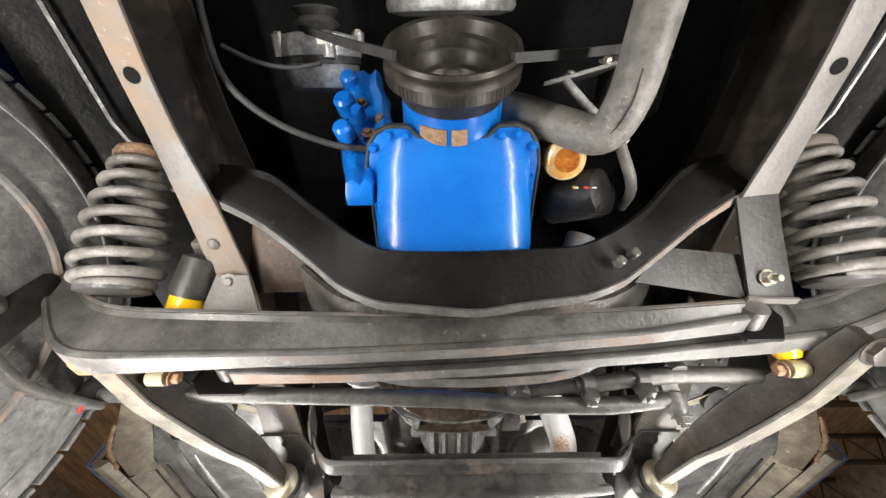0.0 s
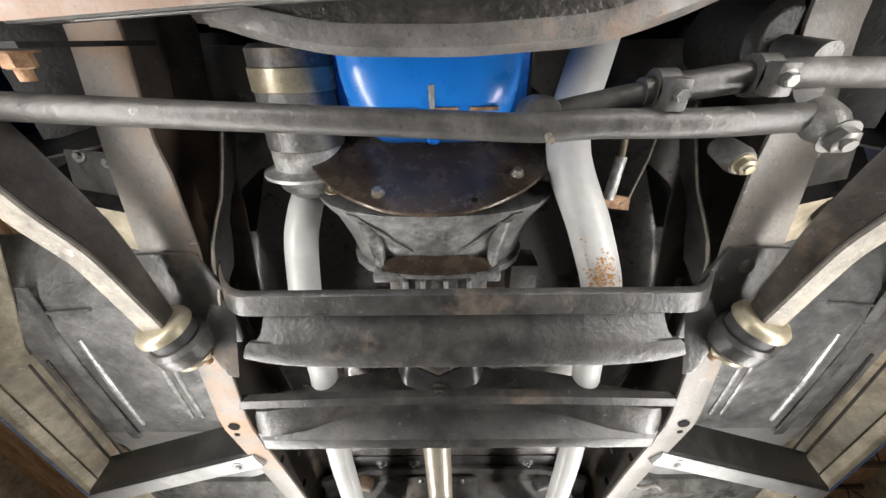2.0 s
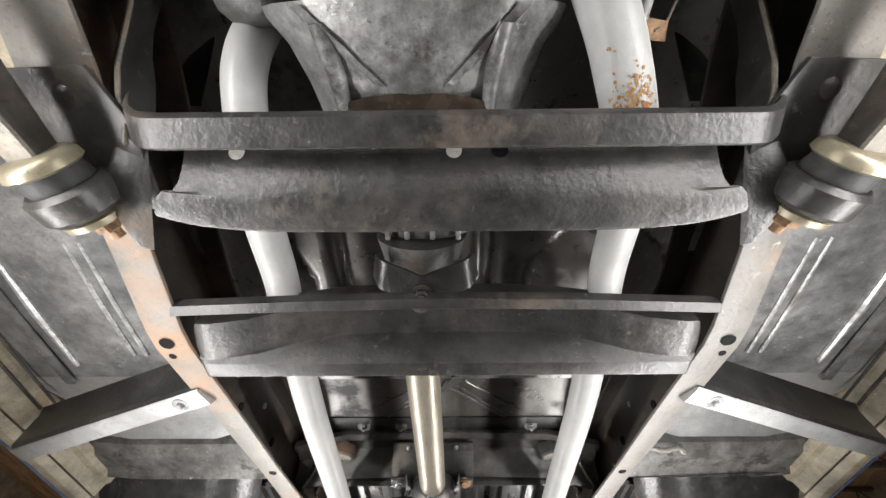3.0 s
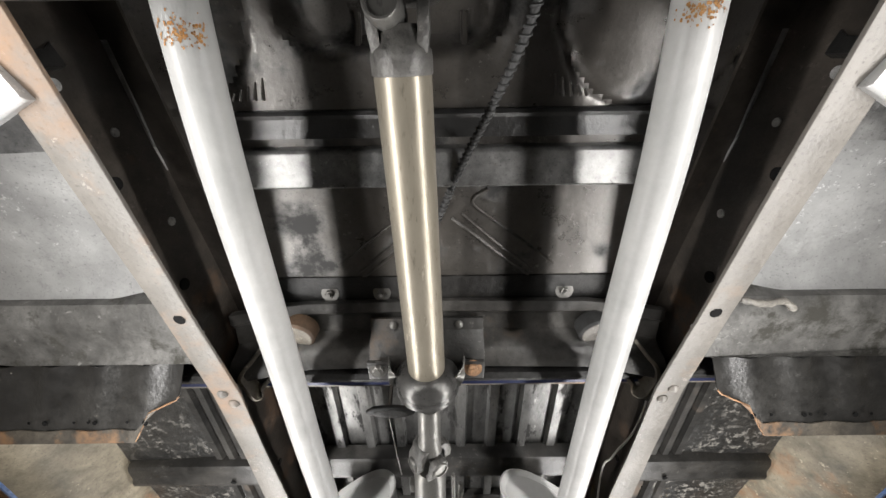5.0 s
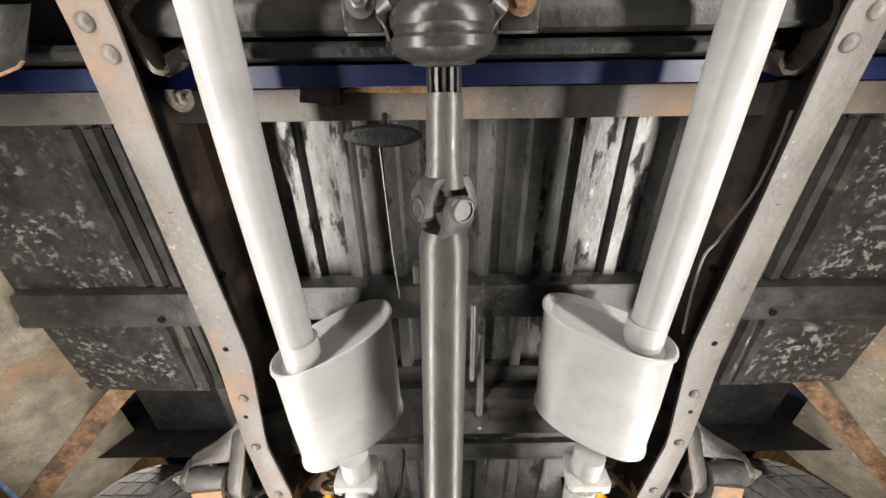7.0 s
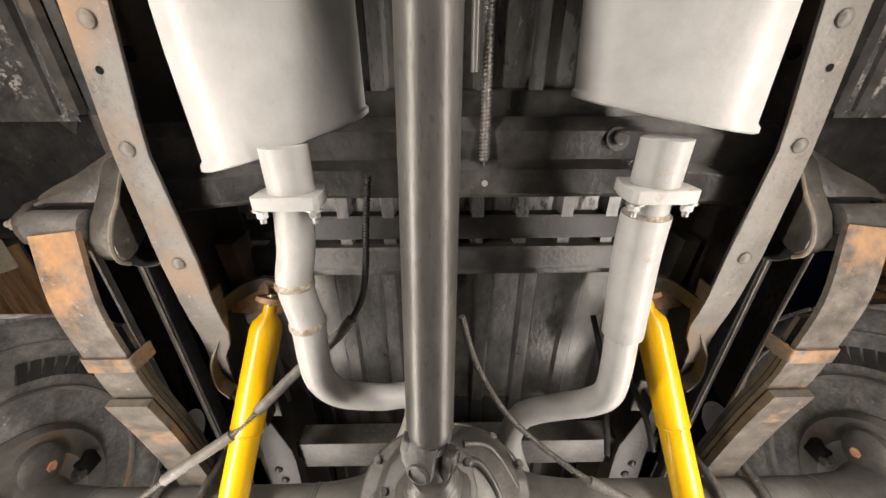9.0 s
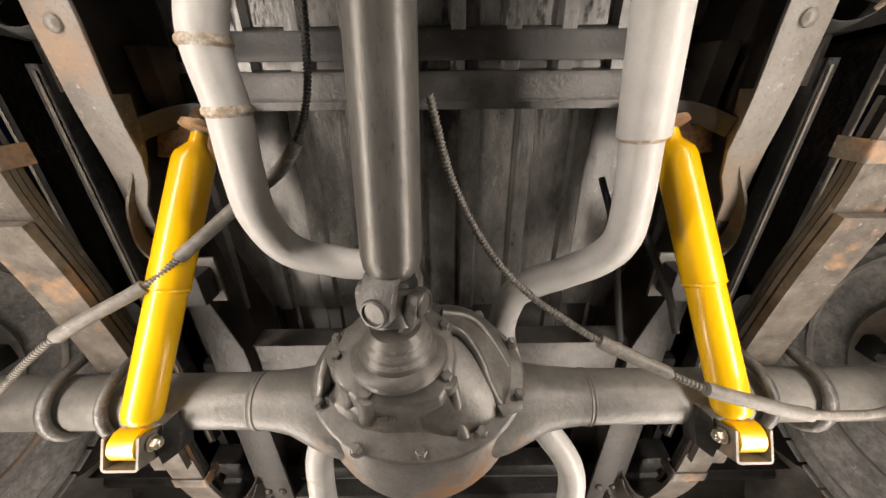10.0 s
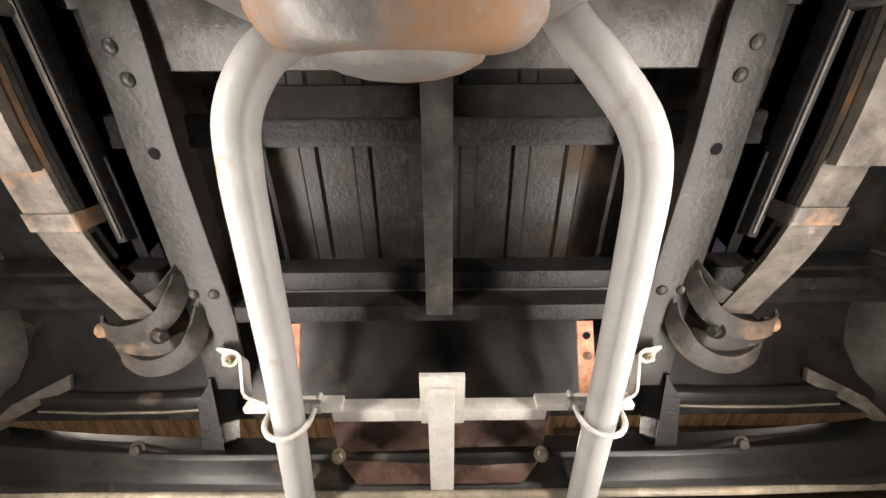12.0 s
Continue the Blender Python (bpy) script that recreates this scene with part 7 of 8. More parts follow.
for s in (-1, 1):
    # pivot brackets
    if s > 0:
        pb = thing("beam_pivot_bracket", (.44, .36, 1.85), "black steel I-beam pivot bracket with a large bolt", "bracket", "pivot brackets")
        part("front_plate", slab([(.395, .233, 1.952), (.456, .226, 1.952), (.462, .27, 1.925), (.483, .365, 1.866), (.414, .363, 1.868), (.400, .28, 1.92)], (0, .005, .003)), REARRAIL, pb, bevel=.001)
        part("lip", strap([V(.408, .364, 1.865), V(.486, .366, 1.863)], (0, 1, .2), .012, .004), FRAME, pb)
        part("bolt", bolt((.438, .335, 1.884), (.1, -.6, -.8), .010, .010, None, 1.3, .012), ZINC, pb)
        part("rear_plate", slab([(.38, .405, 1.95), (.48, .405, 1.95), (.488, .405, 1.87), (.455, .405, 1.825), (.40, .405, 1.825), (.375, .405, 1.87)], (0, .006, 0)), FRONTX, pb)
    else:
        pb = thing("beam_pivot_bracket", (-.43, .48, 1.83), "grey steel I-beam pivot bracket", "bracket", "pivot brackets")
        part("front_plate", slab([(-.38, .352, 1.928), (-.435, .352, 1.93), (-.475, .44, 1.86), (-.485, .445, 1.838), (-.36, .445, 1.842), (-.345, .44, 1.86)], (0, .004, .004)), FRAME, pb, bevel=.001)
        part("rear_plate", slab([(-.35, .512, 1.93), (-.48, .512, 1.93), (-.487, .512, 1.84), (-.462, .512, 1.816), (-.39, .512, 1.816), (-.35, .512, 1.86)], (0, .005, 0)), FRONTX, pb)
        part("bolt", bolt((-.413, .362, 1.924), (0, -.5, -.85), .008, .005), FRAME, pb)
        part("nut", bolt((-.425, .519, 1.842), (0, 1, 0), .013, .014, None, 1.5, .012), RUSTY, pb)
    # radius arms
    ra = thing("suspension_link", (s * .5, .63, 1.77), "grey forged radius arm with a rubber bushing at the frame", "suspension link", "suspension links")
    # a deep dark web over a worn tan lower flange, drawn out to a round shank at the bushing
    rows = spread([(0, .572, .400, 1.802, .044, .019), (.25, .549, .520, 1.797, .066, .0195), (.42, .510, .600, 1.796, .076, .0185), (.58, .476, .675, 1.799, .070, .0165),
                   (.72, .447, .730, 1.805, .055, .0155), (.88, .432, .815, 1.813, .041, .0160), (1, .424, .872, 1.819, .034, .0165)], 44)
    web, edge = [], []
    for k, (u, x, y, z, h, w) in enumerate(rows):
        a, b = rows[max(0, k - 1)], rows[min(len(rows) - 1, k + 1)]
        side = V(-(b[2] - a[2]), s * (b[1] - a[1]), 0).normalized()
        c = V(s * x, y, z)
        t2 = w * (.62 + .38 * max(0, (u - .6) / .4))
        web.append([c + side * w * p + V(0, 0, q) for p, q in ((-.95, .003), (.95, .003), (1, .006))] + [c + side * t2 + V(0, 0, .012), c + side * t2 + V(0, 0, h - .012)]
                   + [c + side * w * .8 + V(0, 0, h - .005), c + side * w * .5 + V(0, 0, h), c - side * w * .5 + V(0, 0, h), c - side * w * .8 + V(0, 0, h - .005)]
                   + [c - side * t2 + V(0, 0, h - .012), c - side * t2 + V(0, 0, .012), c - side * w + V(0, 0, .006)])
        edge.append([c - side * w * .9, c + side * w * .9, c + side * w * .97 + V(0, 0, .0035), c - side * w * .97 + V(0, 0, .0035)])
    part("arm", rings(web), ARM, ra, "dark deep web of the arm")
    part("worn_edge", rings(edge[:-1]), ARMEDGE, ra, "tan worn lower face of the arm")
    part("pin", bolt((s * .572, .408, 1.803), (0, -.2, -1), .020, .012, None, 1.25), RUSTY if s < 0 else ARM, ra, "worn pivot pin head")
    dirn = V(s * -.18, 1, .22).normalized()
    cen_b = V(s * .424, .868, 1.834)
    part("front_washer", lathe([(-.018, .020), (-.016, .030), (-.010, .036), (-.003, .037), (0, .033)], cen_b, dirn, 32), BRASS, ra, "pale gold bushing washer")
    part("bushing", lathe([(0, .030), (.012, .032), (.035, .031), (.04, .028)], cen_b, dirn, 30), RUBBER, ra, "rubber bushing")
    part("rear_washer", lathe([(.055, .030), (.058, .034), (.066, .033), (.068, .02)], cen_b, dirn, 28), BRASS, ra)
    part("nut", bolt(cen_b + dirn * .068, dirn, .014, .014, None, 1.3, .014), RUSTY, ra)
    rb = thing("radius_arm_bracket", (s * .43, .86, 1.84), "black forged radius arm bracket riveted to the rail", "bracket", "radius arm brackets")
    part("base", slab([(s * .472, .775, 1.894), (s * .385, .772, 1.894), (s * .352, .83, 1.885), (s * .35, .93, 1.874), (s * .40, .93, 1.872), (s * .46, .90, 1.880)], (0, 0, -.007)), CROSS, rb, bevel=.002)
    part("cup", lathe([(.0, .036), (.006, .042), (.030, .042), (.036, .037)], cen_b + dirn * .018, dirn, 30), CROSS, rb)
    part("gusset", slab([(s * .372, .84, 1.886), (s * .347, .85, 1.886), (s * .345, .965, 1.826), (s * .358, .96, 1.826), (s * .39, .90, 1.845)], (s * .005, 0, 0)), CROSS, rb, bevel=.001)
    part("side_gusset", slab([(s * .47, .785, 1.892), (s * .466, .85, 1.885), (s * .455, .885, 1.85), (s * .462, .84, 1.86)], (s * -.006, 0, 0)), CROSS, rb)
    part("rivet", rivet((s * .416, .803, 1.887), (0, 0, -1), .013), CROSS, rb)
    part("bolt_hole", hole((s * .425, .835, 1.885), (0, 0, -1), .006), BLACK, rb)
    # coil springs on their seats
    co = thing("coil_spring", (s * .57, .33, 1.86), "dusty grey front coil spring" if s < 0 else "dusty tan front coil spring", "coil spring", "coil springs")
    b0, b1 = V(s * .580, .352, 1.900), V(s * .585, .207, 2.066)
    axd = (b1 - b0).normalized()
    u = axd.cross(V(0, 0, 1)).normalized()
    v = axd.cross(u)
    turns, path = 7.6, []
    for k in range(int(turns * 28) + 1):
        a = 2 * math.pi * k / 28 + .8
        f = k / (turns * 28)
        rr = float(np.interp(f, (0, .08, .18, .30, .55, .80, 1), (.040, .046, .054, .055, .052, .043, .034)))
        ff = float(np.interp(f, (0, .12, .24, .88, 1), (0, .045, .15, .90, 1)))
        path.append(b0 + axd * (b1 - b0).length * ff + (u * math.cos(a) + v * math.sin(a)) * rr)
    part("coil", tube(path, .0085, 12), SPRING, co)
    part("upper_seat", lathe([(-.002, .030), (.0, .040), (.010, .042), (.018, .039), (.026, .028), (.03, .012)], b1, axd, 28), RUSTY if s < 0 else FRAME, co, "rusty upper spring seat")
    part("lower_seat", lathe([(-.012, .035), (-.008, .048), (-.002, .049), (.004, .03)], b0, axd, 28), FORGED, co)
    tw = part("tower", slab([(s * .47, .14, 2.02), (s * .47, .30, 2.02), (s * .64, .24, 2.20), (s * .66, .14, 2.20)], (0, .01, .05)), WEB, frame_thing, "black spring tower")
    # front shocks with their boots
    fs = thing("shock_absorber", (s * .50, .40, 1.83), "yellow front shock absorber with a cream bushing", "shock absorber", "front shock absorbers")
    fa0, fa1 = (V(s * .468, .345, 1.95), V(s * .515, .470, 1.838)) if s < 0 else (V(.514, .425, 1.935), V(.526, .482, 1.850))
    fd = (fa1 - fa0).normalized()
    part("body", lathe([(0, .012), (.01, .026), (.03, .028), ((fa1 - fa0).length - .02, .026), ((fa1 - fa0).length, .015)], fa0, fd, 28), YELLOW, fs)
    part("lower_eye", lathe([(-.016, .010), (-.014, .0145), (.014, .0145), (.016, .010)], fa1 + fd * .016, (1, 0, 0), 24), CREAM, fs, "cream rubber eye")
    part("bolt", bolt(fa1 + fd * .016 + V(s * -.020, 0, 0), (-s, .2, 0), .010, .012, None, 1.4), RUSTY, fs)
    part("dust_boot", lathe([(-.015, .018), (-.01, .030), (.02, .031), (.048, .033), (.056, .031)], fa0, fd, 28), REARRAIL, fs, "bent grey boot over the shock")
    part("mount_bracket", box((s * .47 - .02, fa0.y - .03, 1.972), (s * .47 + .02, fa0.y + .0, 1.998)), FRAME, fs, bevel=.004)
    # steering knuckle
    kn = thing("steering_knuckle", (s * .67, .37, 1.80), "dirty cast steering knuckle with a brake backing plate", "steering knuckle", "steering knuckles")
    part("king_pin_boss", lathe([(-.07, .02), (-.06, .026), (.06, .026), (.07, .02)], (s * .70, .36, 1.855), (s * .1, 0, 1), 24), CHANNEL, kn)
    part("backing_plate", lathe([(0, .05), (.004, .135), (.014, .145), (.02, .14)], (s * .735, .25, 1.742), (s, 0, 0), 40), DIFF, kn, "dark brake backing plate")
    part("spindle_body", rings([[V(s * x, .335 + .05 * k * math.cos(a), 1.82 + .055 * k * math.sin(a)) for a in (2 * math.pi * j / 14 for j in range(14))] for x, k in ((.68, .35), (.69, .6), (.71, .75), (.725, .7))]), FORGED, kn, bevel=.004)
    part("steering_arm", strap(curve([(s * .70, .37, 1.805), (s * .69, .45, 1.80), (s * .675, .53, 1.825), (s * .665, .565, 1.838)], 5), (1, 0, 0), .024, .013), FORGED, kn, bevel=.003)
    wheel(s * .808, .243, 1.724, .372, .225, s, kn, TYRE, .625)
    for q in (-.05, .03):
        part("bolt", bolt((s * .712, .30 + q, 1.86), (-s, 0, 0), .008, .010, None, 1.3), RUSTY, kn)

# steering linkage
tr = thing("tie_rod", (-.15, .57, 1.82), "long grey steel tie rod with ball joints", "tie rod")
part("rod", tube(curve([(-.70, .556, 1.848), (-.60, .562, 1.852), (-.30, .580, 1.856), (-.05, .592, 1.854), (.05, .596, 1.848), (.09, .595, 1.840), (.14, .592, 1.840), (.24, .592, 1.838), (.33, .590, 1.845), (.365, .590, 1.85)], 5), [.0150] * 10 + [.0150] * 36, 18), FORGED, tr)
part("ball_joint", lathe([(-.018, .015), (-.014, .0195), (.008, .0195), (.018, .016), (.024, .011)], (.368, .592, 1.842), (-.1, .35, -1), 24), IRON, tr, "greasy ball joint")
part("castle_nut", bolt((.372, .603, 1.822), (0, .35, -1), .013, .012, None, 1.4, .006), STEEL, tr)
part("ball_joint", lathe([(-.02, .016), (-.014, .021), (.012, .021), (.02, .014)], (-.69, .552, 1.845), (0, .1, 1), 22), IRON, tr)
part("cotter_pin", tube([(-.672, .54, 1.822), (-.670, .545, 1.806)], .0025, 8), RED, tr, "red cotter pin mark")
part("grease_fitting", lathe([(0, .004), (.012, .004)], (.085, .60, 1.826), (0, .2, -1), 8), ZINC, tr)
dl = thing("drag_link", (.35, .56, 1.83), "grey steering drag link with two clamps", "drag link")
part("joint", lathe([(-.028, .015), (-.024, .022), (.018, .022), (.024, .018)], (.085, .590, 1.875), (0, -.1, -1), 24), FORGED, dl)
part("rod", tube(curve([(.09, .588, 1.868), (.15, .575, 1.864), (.20, .565, 1.862)], 5), .013, 16), FORGED, dl)
part("sleeve", tube([(.185, .566, 1.862), (.31, .550, 1.866)], .0150, 18), FORGED, dl)
part("rod", tube(curve([(.30, .551, 1.866), (.40, .550, 1.872), (.55, .555, 1.868), (.66, .562, 1.852), (.70, .560, 1.845)], 5), .0150, 16), FORGED, dl)
for x, y in ((.205, .563), (.300, .551)):
    cb = part("clamp", tube([(x - .010, y, 1.862), (x + .010, y, 1.862)], .0205, 18), FORGED, dl, "split clamp")
    part("ear", box((x - .010, y - .014, 1.826), (x + .010, y + .016, 1.848)), FORGED, cb, bevel=.003)
    part("bolt", bolt((x, y, 1.828), (0, .1, -1), .007, .008, None, 1.3), STEEL, cb)
sg = thing("steering_gear", (.40, .50, 1.90), "oily steering gear box on the rail", "steering box")
part("box", rings([[V(.37 + .04 * k * math.cos(a), .52 + .045 * k * math.sin(a), z) for a in (2 * math.pi * j / 18 for j in range(18))] for z, k in ((1.93, .7), (1.94, 1), (2.05, 1.1))]), SEAL, sg, bevel=.002)
part("shaft", lathe([(0, .014), (.08, .014)], (.37, .535, 1.87), (0, -.1, 1), 16), IRON, sg)
part("arm", strap(curve([(.372, .56, 1.885), (.36, .575, 1.875), (.365, .59, 1.862)], 4), (1, 0, 0), .03, .014), FORGED, sg)

# ---------------------------------------------------------------- cables, brake lines
bc = thing("brake_cable", (.3, 3.05, 1.80), "coiled steel parking brake cable with grey sleeves", "brake cable", "brake cables")
cr = curve([(-.005, 2.80, 1.90), (.022, 2.90, 1.90), (.07, 2.99, 1.885), (.125, 3.05, 1.872), (.175, 3.078, 1.845), (.212, 3.097, 1.830), (.26, 3.114, 1.812), (.302, 3.13, 1.800), (.346, 3.143, 1.786), (.41, 3.158, 1.776), (.477, 3.173, 1.770), (.60, 3.20, 1.79), (.68, 3.22, 1.82)], 8)
def spiral(path, r, pitch, wire, owner, name, mat):
    core = part(name, tube(path, r, 12), mat, owner)
    rows = []
    acc = 0
    fr = frames_along(path)
    out = []
    for (p, u, v), (p2, u2, v2) in zip(fr, fr[1:]):
        n = max(2, int((p2 - p).length / pitch * 10))
        for k in range(n):
            w = k / n
            a = acc + 2 * math.pi * (p2 - p).length / pitch * w
            out.append(p.lerp(p2, w) + (u.lerp(u2, w) * math.cos(a) + v.lerp(v2, w) * math.sin(a)) * (r + wire * .3))
        acc += 2 * math.pi * (p2 - p).length / pitch
    part("wire_coil", tube(out, wire, 6), mat, core)


spiral([p for p in cr if p.x < .47], .0042, .0050, .0012, bc, "cable", HOSE)
part("cable", tube([p for p in cr if p.x > .46], .006, 10), HOSE, bc)
part("sleeve", tube([p for p in cr if .212 < p.x < .305], .0092, 14), HOSE, bc, "smooth grey sleeve")
part("sleeve", tube([p for p in cr if .345 < p.x < .48], .0092, 14), HOSE, bc, "smooth grey sleeve")
bc2 = thing("brake_cable", (-.4, 3.02, 1.85), "coiled steel parking brake cable with grey sleeves", "brake cable", "brake cables")
cl2 = curve([(-.135, 2.60, 1.955), (-.142, 2.66, 1.945), (-.165, 2.80, 1.965), (-.215, 2.89, 1.975), (-.285, 2.945, 1.950), (-.362, 3.007, 1.904), (-.404, 3.038, 1.880), (-.507, 3.088, 1.835), (-.60, 3.16, 1.82), (-.68, 3.23, 1.83)], 8)
spiral([p for p in cl2 if p.x > -.20], .004, .0050, .0012, bc2, "cable", RUBBER)
spiral([p for p in cl2 if p.x < -.35 and p.x > -.41], .0042, .0050, .0012, bc2, "cable", HOSE)
spiral([p for p in cl2 if p.x < -.50], .0042, .0050, .0012, bc2, "cable", HOSE)
part("sleeve", tube([p for p in cl2 if -.365 < p.x < -.19], .0095, 14), HOSE, bc2, "smooth grey sleeve")
part("sleeve", tube([p for p in cl2 if -.51 < p.x < -.40], .0095, 14), HOSE, bc2, "smooth grey sleeve")
sp = thing("speedometer_cable", (.05, 1.3, 1.95), "black coiled speedometer cable curving above the driveshaft", "cable")
spiral(curve([(.12, 1.12, 1.93), (.10, 1.24, 1.95), (.06, 1.35, 2.0), (.03, 1.42, 2.035), (.0, 1.50, 2.06), (-.02, 1.55, 2.07)], 8), .005, .010, .002, sp, "cable", RUBBER)
rsn = thing("return_spring", (.03, 2.5, 2.03), "coiled steel return spring above the driveshaft", "spring")
spiral([V(.035, 2.37, 2.06), V(.035, 2.45, 2.05), V(.036, 2.53, 2.045), V(.036, 2.60, 2.042)], .0065, .0055, .0018, rsn, "core", STEEL)
part("hook", tube([(.036, 2.60, 2.042), (.036, 2.64, 2.032)], .0015, 6), STEEL, rsn)
rod = thing("brake_rod", (.02, 2.3, 2.0), "thin steel brake rod beside the driveshaft", "rod")
part("rod", tube([(.013, 2.272, 2.03), (.014, 2.36, 2.03), (.015, 2.473, 2.03)], .006, 10), STEEL, rod)
pl = thing("cable_lever", (-.13, 1.94, 1.97), "rusty parking brake equaliser lever", "lever")
part("plate", rings([[V(-.125 + .055 * k * math.cos(a), 1.955 + .016 * k * math.sin(a), z) for a in (2 * math.pi * j / 20 for j in range(20))] for z, k in ((1.982, .75), (1.986, .96), (1.990, 1), (1.996, .9))]), SEAL, pl)
part("pin", tube([(-.128, 1.93, 2.055), (-.128, 1.945, 2.03), (-.127, 1.955, 1.985)], .0045, 8), ARM, pl)
part("wire", tube([(-.13, 1.965, 1.99), (-.128, 2.15, 2.01), (-.125, 2.25, 2.02)], .0016, 6), STEEL, pl)
part("tab", slab([(-.183, 1.902, 2.03), (-.062, 1.904, 2.03), (-.062, 1.878, 2.03), (-.15, 1.885, 2.03)], (0, 0, .006)), RUSTY, pl, "rusty tab", bevel=.001)
part("hanger_plate", slab([(-.236, 1.846, 2.032), (-.183, 1.847, 2.032), (-.186, 1.918, 2.026), (-.244, 1.914, 2.026)], (0, 0, .008)), CROSS, pl, "black hanging plate", bevel=.001)
wi = thing("wiring_loom", (.37, 2.1, 1.95), "thin grey wire clipped along the rail", "wire")
part("wire", tube(curve([(.428, 1.93, 1.99), (.425, 1.969, 1.985), (.420, 2.038, 1.985), (.401, 2.096, 1.985), (.388, 2.12, 1.980), (.380, 2.151, 1.985), (.384, 2.223, 1.985), (.395, 2.31, 1.985)], 7), .0024, 8), PALE, wi)
bt = thing("brake_line", (.33, 3.1, 1.95), "thin black rear brake hose", "hose")
part("hose", tube(curve([(.30, 2.95, 2.09), (.305, 3.02, 2.02), (.312, 3.12, 1.97), (.312, 3.19, 1.93)], 6), .006, 10), RUBBER, bt)
part("hose", tube(curve([(.33, 2.93, 2.08), (.345, 3.02, 1.99), (.38, 3.10, 1.95), (.40, 3.17, 1.925)], 6), .006, 10), RUBBER, bt)
rl = thing("fuel_line", (.62, 1.66, 2.0), "small dirty fuel fitting under the cab floor", "fitting")
part("line", tube([(.47, 1.655, 1.985), (.52, 1.66, 1.985)], .004, 10), STEEL, rl)
part("fitting", tube(curve([(.52, 1.66, 1.985), (.56, 1.665, 1.978), (.60, 1.665, 1.985), (.62, 1.68, 1.98)], 4), [.005, .007, .005, .0075, .006, .007, .005, .0065, .007, .005, .006, .007, .005], 10), SPRING, rl)

# ---------------------------------------------------------------- hitch and rear bumper
hi = thing("trailer_hitch", (.0, 3.95, 1.85), "pale painted hitch bar with a drawbar", "hitch")
part("cross_bar", box((-.20, 3.925, 1.90), (.20, 3.955, 1.928)), PALE, hi, bevel=.003)
part("clamp_plate", box((-.034, 3.835, 1.895), (.046, 3.955, 1.905)), PALE, hi, bevel=.002)
part("drawbar", box((-.019, 3.86, 1.868), (.027, 4.25, 1.893)), PALE, hi, bevel=.003)
for s in (-1, 1):
    part("side_bar", box((min(s * .18, s * .36), 3.915, 1.900), (max(s * .18, s * .36), 3.93, 1.928)), PALE, hi, bevel=.002)
    # punched rust-coloured straps
    rs2 = part("strap", slab([(s * .262, 3.79, 1.985), (s * .292, 3.79, 1.985), (s * .300, 3.93, 1.92), (s * .268, 3.93, 1.92)], (0, .002, .004)), ORANGE, hi, "rust-red punched strap")
    part("bolt_hole", hole((s * .28, 3.815, 1.973), (0, -.4, -1), .007), BLACK, rs2)
    part("bolt", rivet((s * .282, 3.85, 1.957), (0, -.4, -1), .008), RUSTY, rs2)
bu = thing("rear_bumper", (0, 4.1, 1.83), "black painted steel rear bumper with brackets", "bumper")
bl2 = []
for x in np.linspace(-.98, .98, 25):
    k = (abs(float(x)) / .98) ** 4
    y = 4.128 - .06 * k
    bl2.append([V(float(x), y - .042, 1.962), V(float(x), y - .058, 1.930), V(float(x), y - .066, 1.908), V(float(x), y - .060, 1.900), V(float(x), y - .030, 1.893), V(float(x), y - .014, 1.880), V(float(x), y - .010, 1.866), V(float(x), y + .012, 1.862), V(float(x), y + .030, 1.875), V(float(x), y + .034, 1.93), V(float(x), y + .0, 1.968)])
part("face_bar", rings(bl2), REARPAN, bu, "glossy black rolled bumper bar", bevel=.002)
part("lower_lip", tube([(-.90, 4.112, 1.866), (-.6, 4.118, 1.862), (0, 4.122, 1.861), (.6, 4.118, 1.862), (.90, 4.112, 1.866)], .0085, 10), TAN, bu, "dusty tan lower lip")
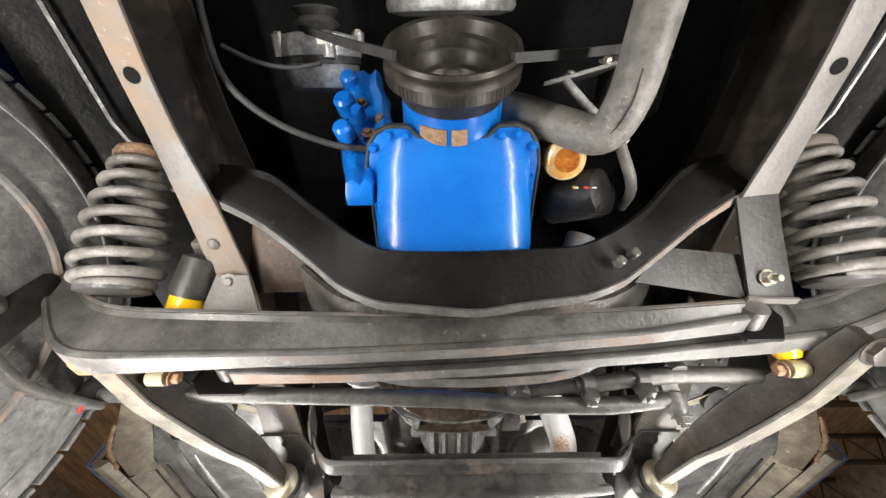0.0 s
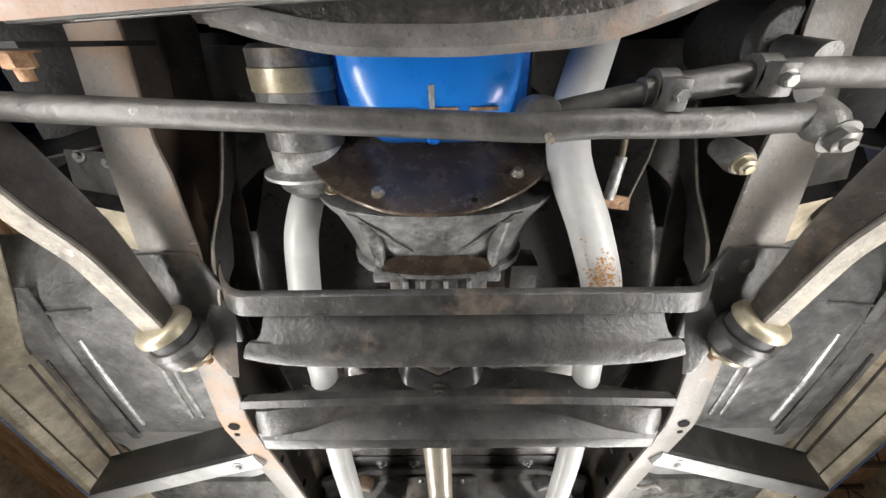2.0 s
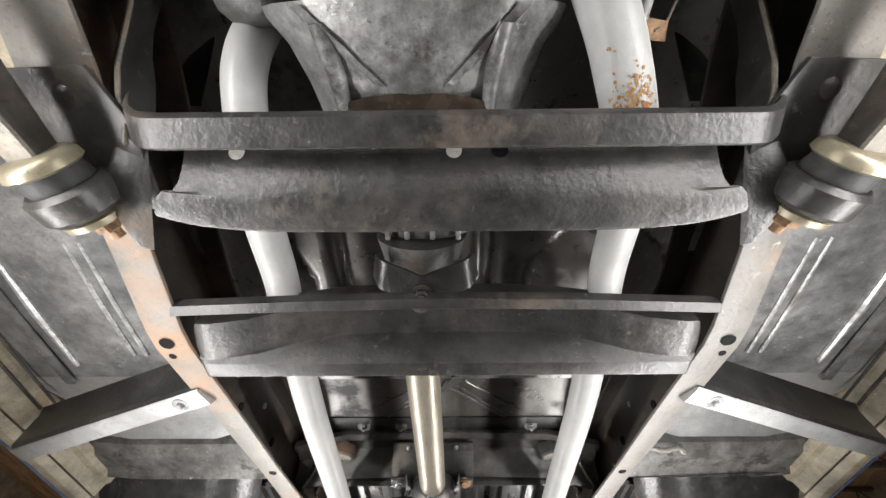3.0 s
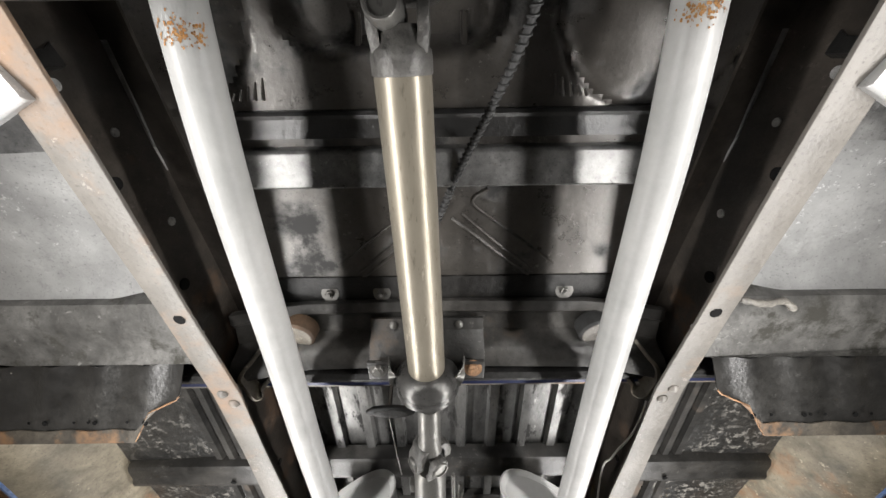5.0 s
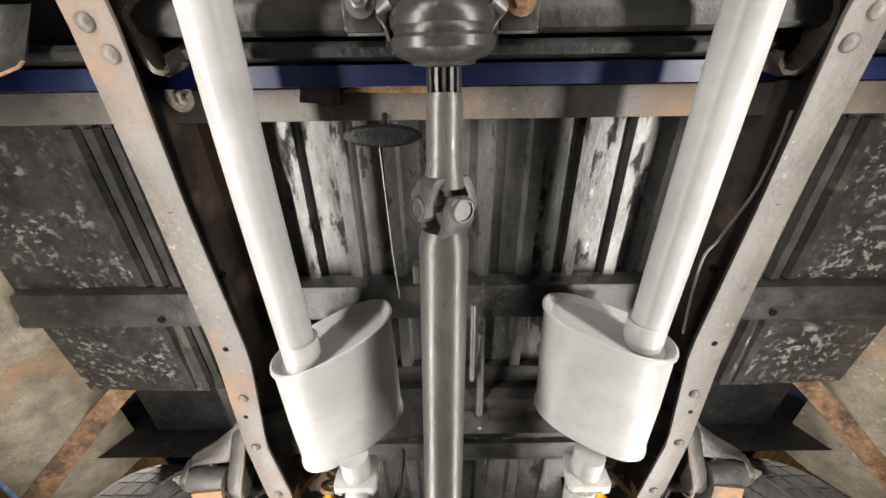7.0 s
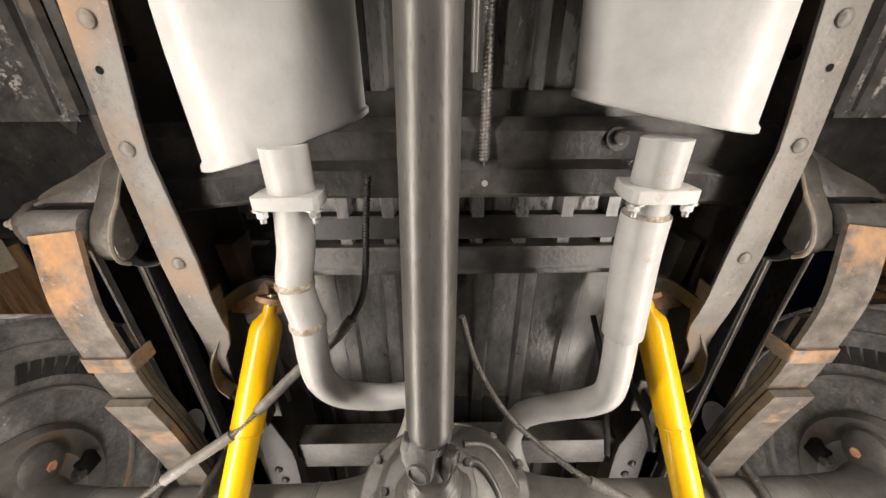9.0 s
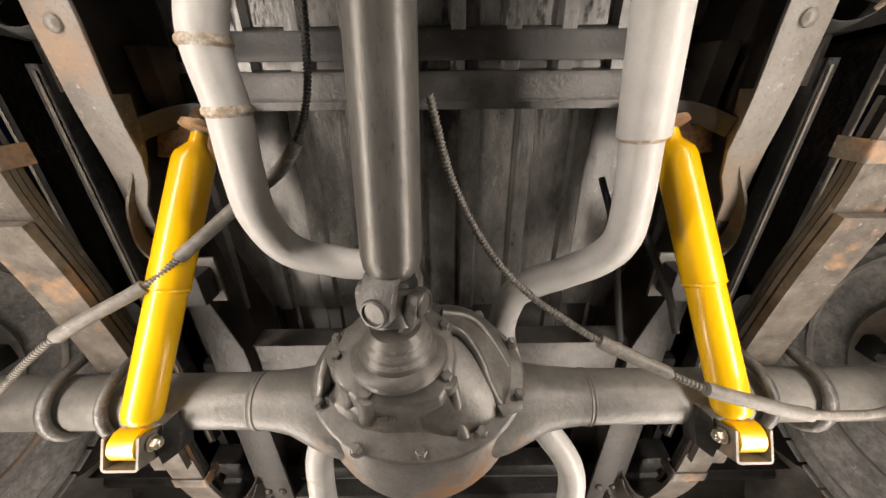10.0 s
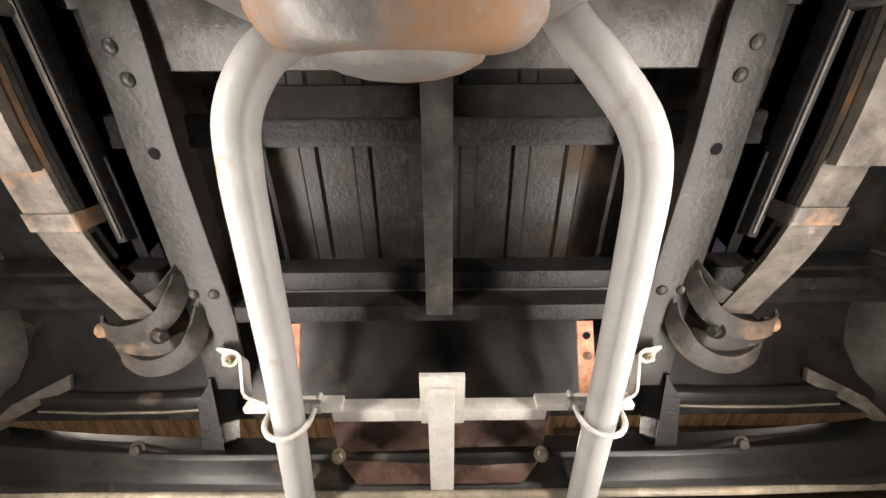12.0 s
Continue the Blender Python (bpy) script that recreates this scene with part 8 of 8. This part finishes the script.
for s in (-1, 1):
    part("bracket", slab([(s * .445, 3.90, 1.955), (s * .445, 4.16, 1.90), (s * .445, 4.16, 1.94), (s * .445, 3.90, 2.04)], (s * .008, 0, 0)), SEAL, bu, bevel=.001)
    part("bracket_flange", slab([(s * .445, 3.90, 1.953), (s * .445, 4.16, 1.898), (s * .50, 4.16, 1.898), (s * .48, 3.95, 1.943)], (0, 0, .006)), SEAL, bu)
    part("brace", tube(curve([(s * .48, 4.09, 1.925), (s * .55, 4.07, 1.915), (s * .62, 4.06, 1.925), (s * .80, 4.06, 1.94)], 5), [.018, .017, .016, .015, .014, .013, .012, .011, .010, .009, .009, .009, .008, .008, .008, .008][:16], 12), SEAL, bu, "black curved bumper brace")
    part("bolt", bolt((s * .62, 4.055, 1.918), (0, -.5, -.8), .011, .010, None, 1.5), SHACKLE, bu)
    part("bolt", bolt((s * .205, 4.060, 1.903), (0, -.6, -.7), .010, .010, None, 1.5), BRASS, bu)
    part("corner_gusset", rings([[V(s * x, y, z), V(s * x, y + .03, z - .01), V(s * x, y + .034, z), V(s * x, y + .004, z + .010)] for x, y, z in ((.80, 3.945, 2.012), (.85, 3.965, 1.992), (.90, 3.985, 1.968), (.94, 4.02, 1.945), (.965, 4.06, 1.93))]), FLAPBAND, bu, "rust-stained folded corner plate", bevel=.002)
    part("pan_lip", rings([[V(s * x, y - .026, 2.000), V(s * x, y - .020, 1.984), V(s * x, y, 1.978), V(s * x, y + .014, 1.981), V(s * x, y + .016, 1.990)] for x, y in ((.47, 4.000), (.60, 4.008), (.74, 4.010), (.87, 4.004))]), REARPAN, bu, "black rolled lip of the rear pan", bevel=.002)
    part("lip_edge", tube([(s * .47, 4.014, 1.981), (s * .60, 4.022, 1.980), (s * .74, 4.024, 1.980), (s * .87, 4.018, 1.982)], .0035, 8), ARMEDGE, bu, "dusty worn lip edge")
part("licence_panel", slab([(-.25, 4.035, 1.995), (.25, 4.035, 1.995), (.20, 4.070, 1.895), (.165, 4.104, 1.872), (-.165, 4.104, 1.872), (-.20, 4.070, 1.895)], (0, .006, .003)), BROWNPANEL, bu, "glossy red-brown inner panel", bevel=.002)
ck = thing("clutch_linkage", (.25, .68, 2.0), "pale clutch push rod with a brass fork and a thin wire", "clutch linkage")
part("rod", tube([(.238, .735, 1.976), (.250, .672, 1.992)], .0085, 12), ALLOY, ck)
part("fork", tube([(.250, .672, 1.992), (.257, .640, 2.008), (.263, .610, 2.022)], [.005, .0045, .007], 10), BRASS, ck)
part("wire", tube([(.324, .610, 2.035), (.30, .68, 2.005), (.275, .738, 1.985), (.262, .745, 1.98)], .0018, 6), ZINC, ck)
part("arm", slab([(.215, .725, 1.985), (.275, .735, 1.98), (.278, .757, 1.98), (.21, .75, 1.985)], (0, 0, .006)), RUSTY, ck, "rusty clutch arm", bevel=.001)
part("pitman_boss", lathe([(-.05, .016), (-.01, .019), (0, .016)], (0.364, 0.657, 1.906), (0, .2, -1), 24), IRON, sg)
part("pitman_nut", bolt((0.364, 0.657, 1.906), (0, .25, -1), .0115, .011, None, 1.25, .005), BRASS, sg, "gold plated pitman nut")
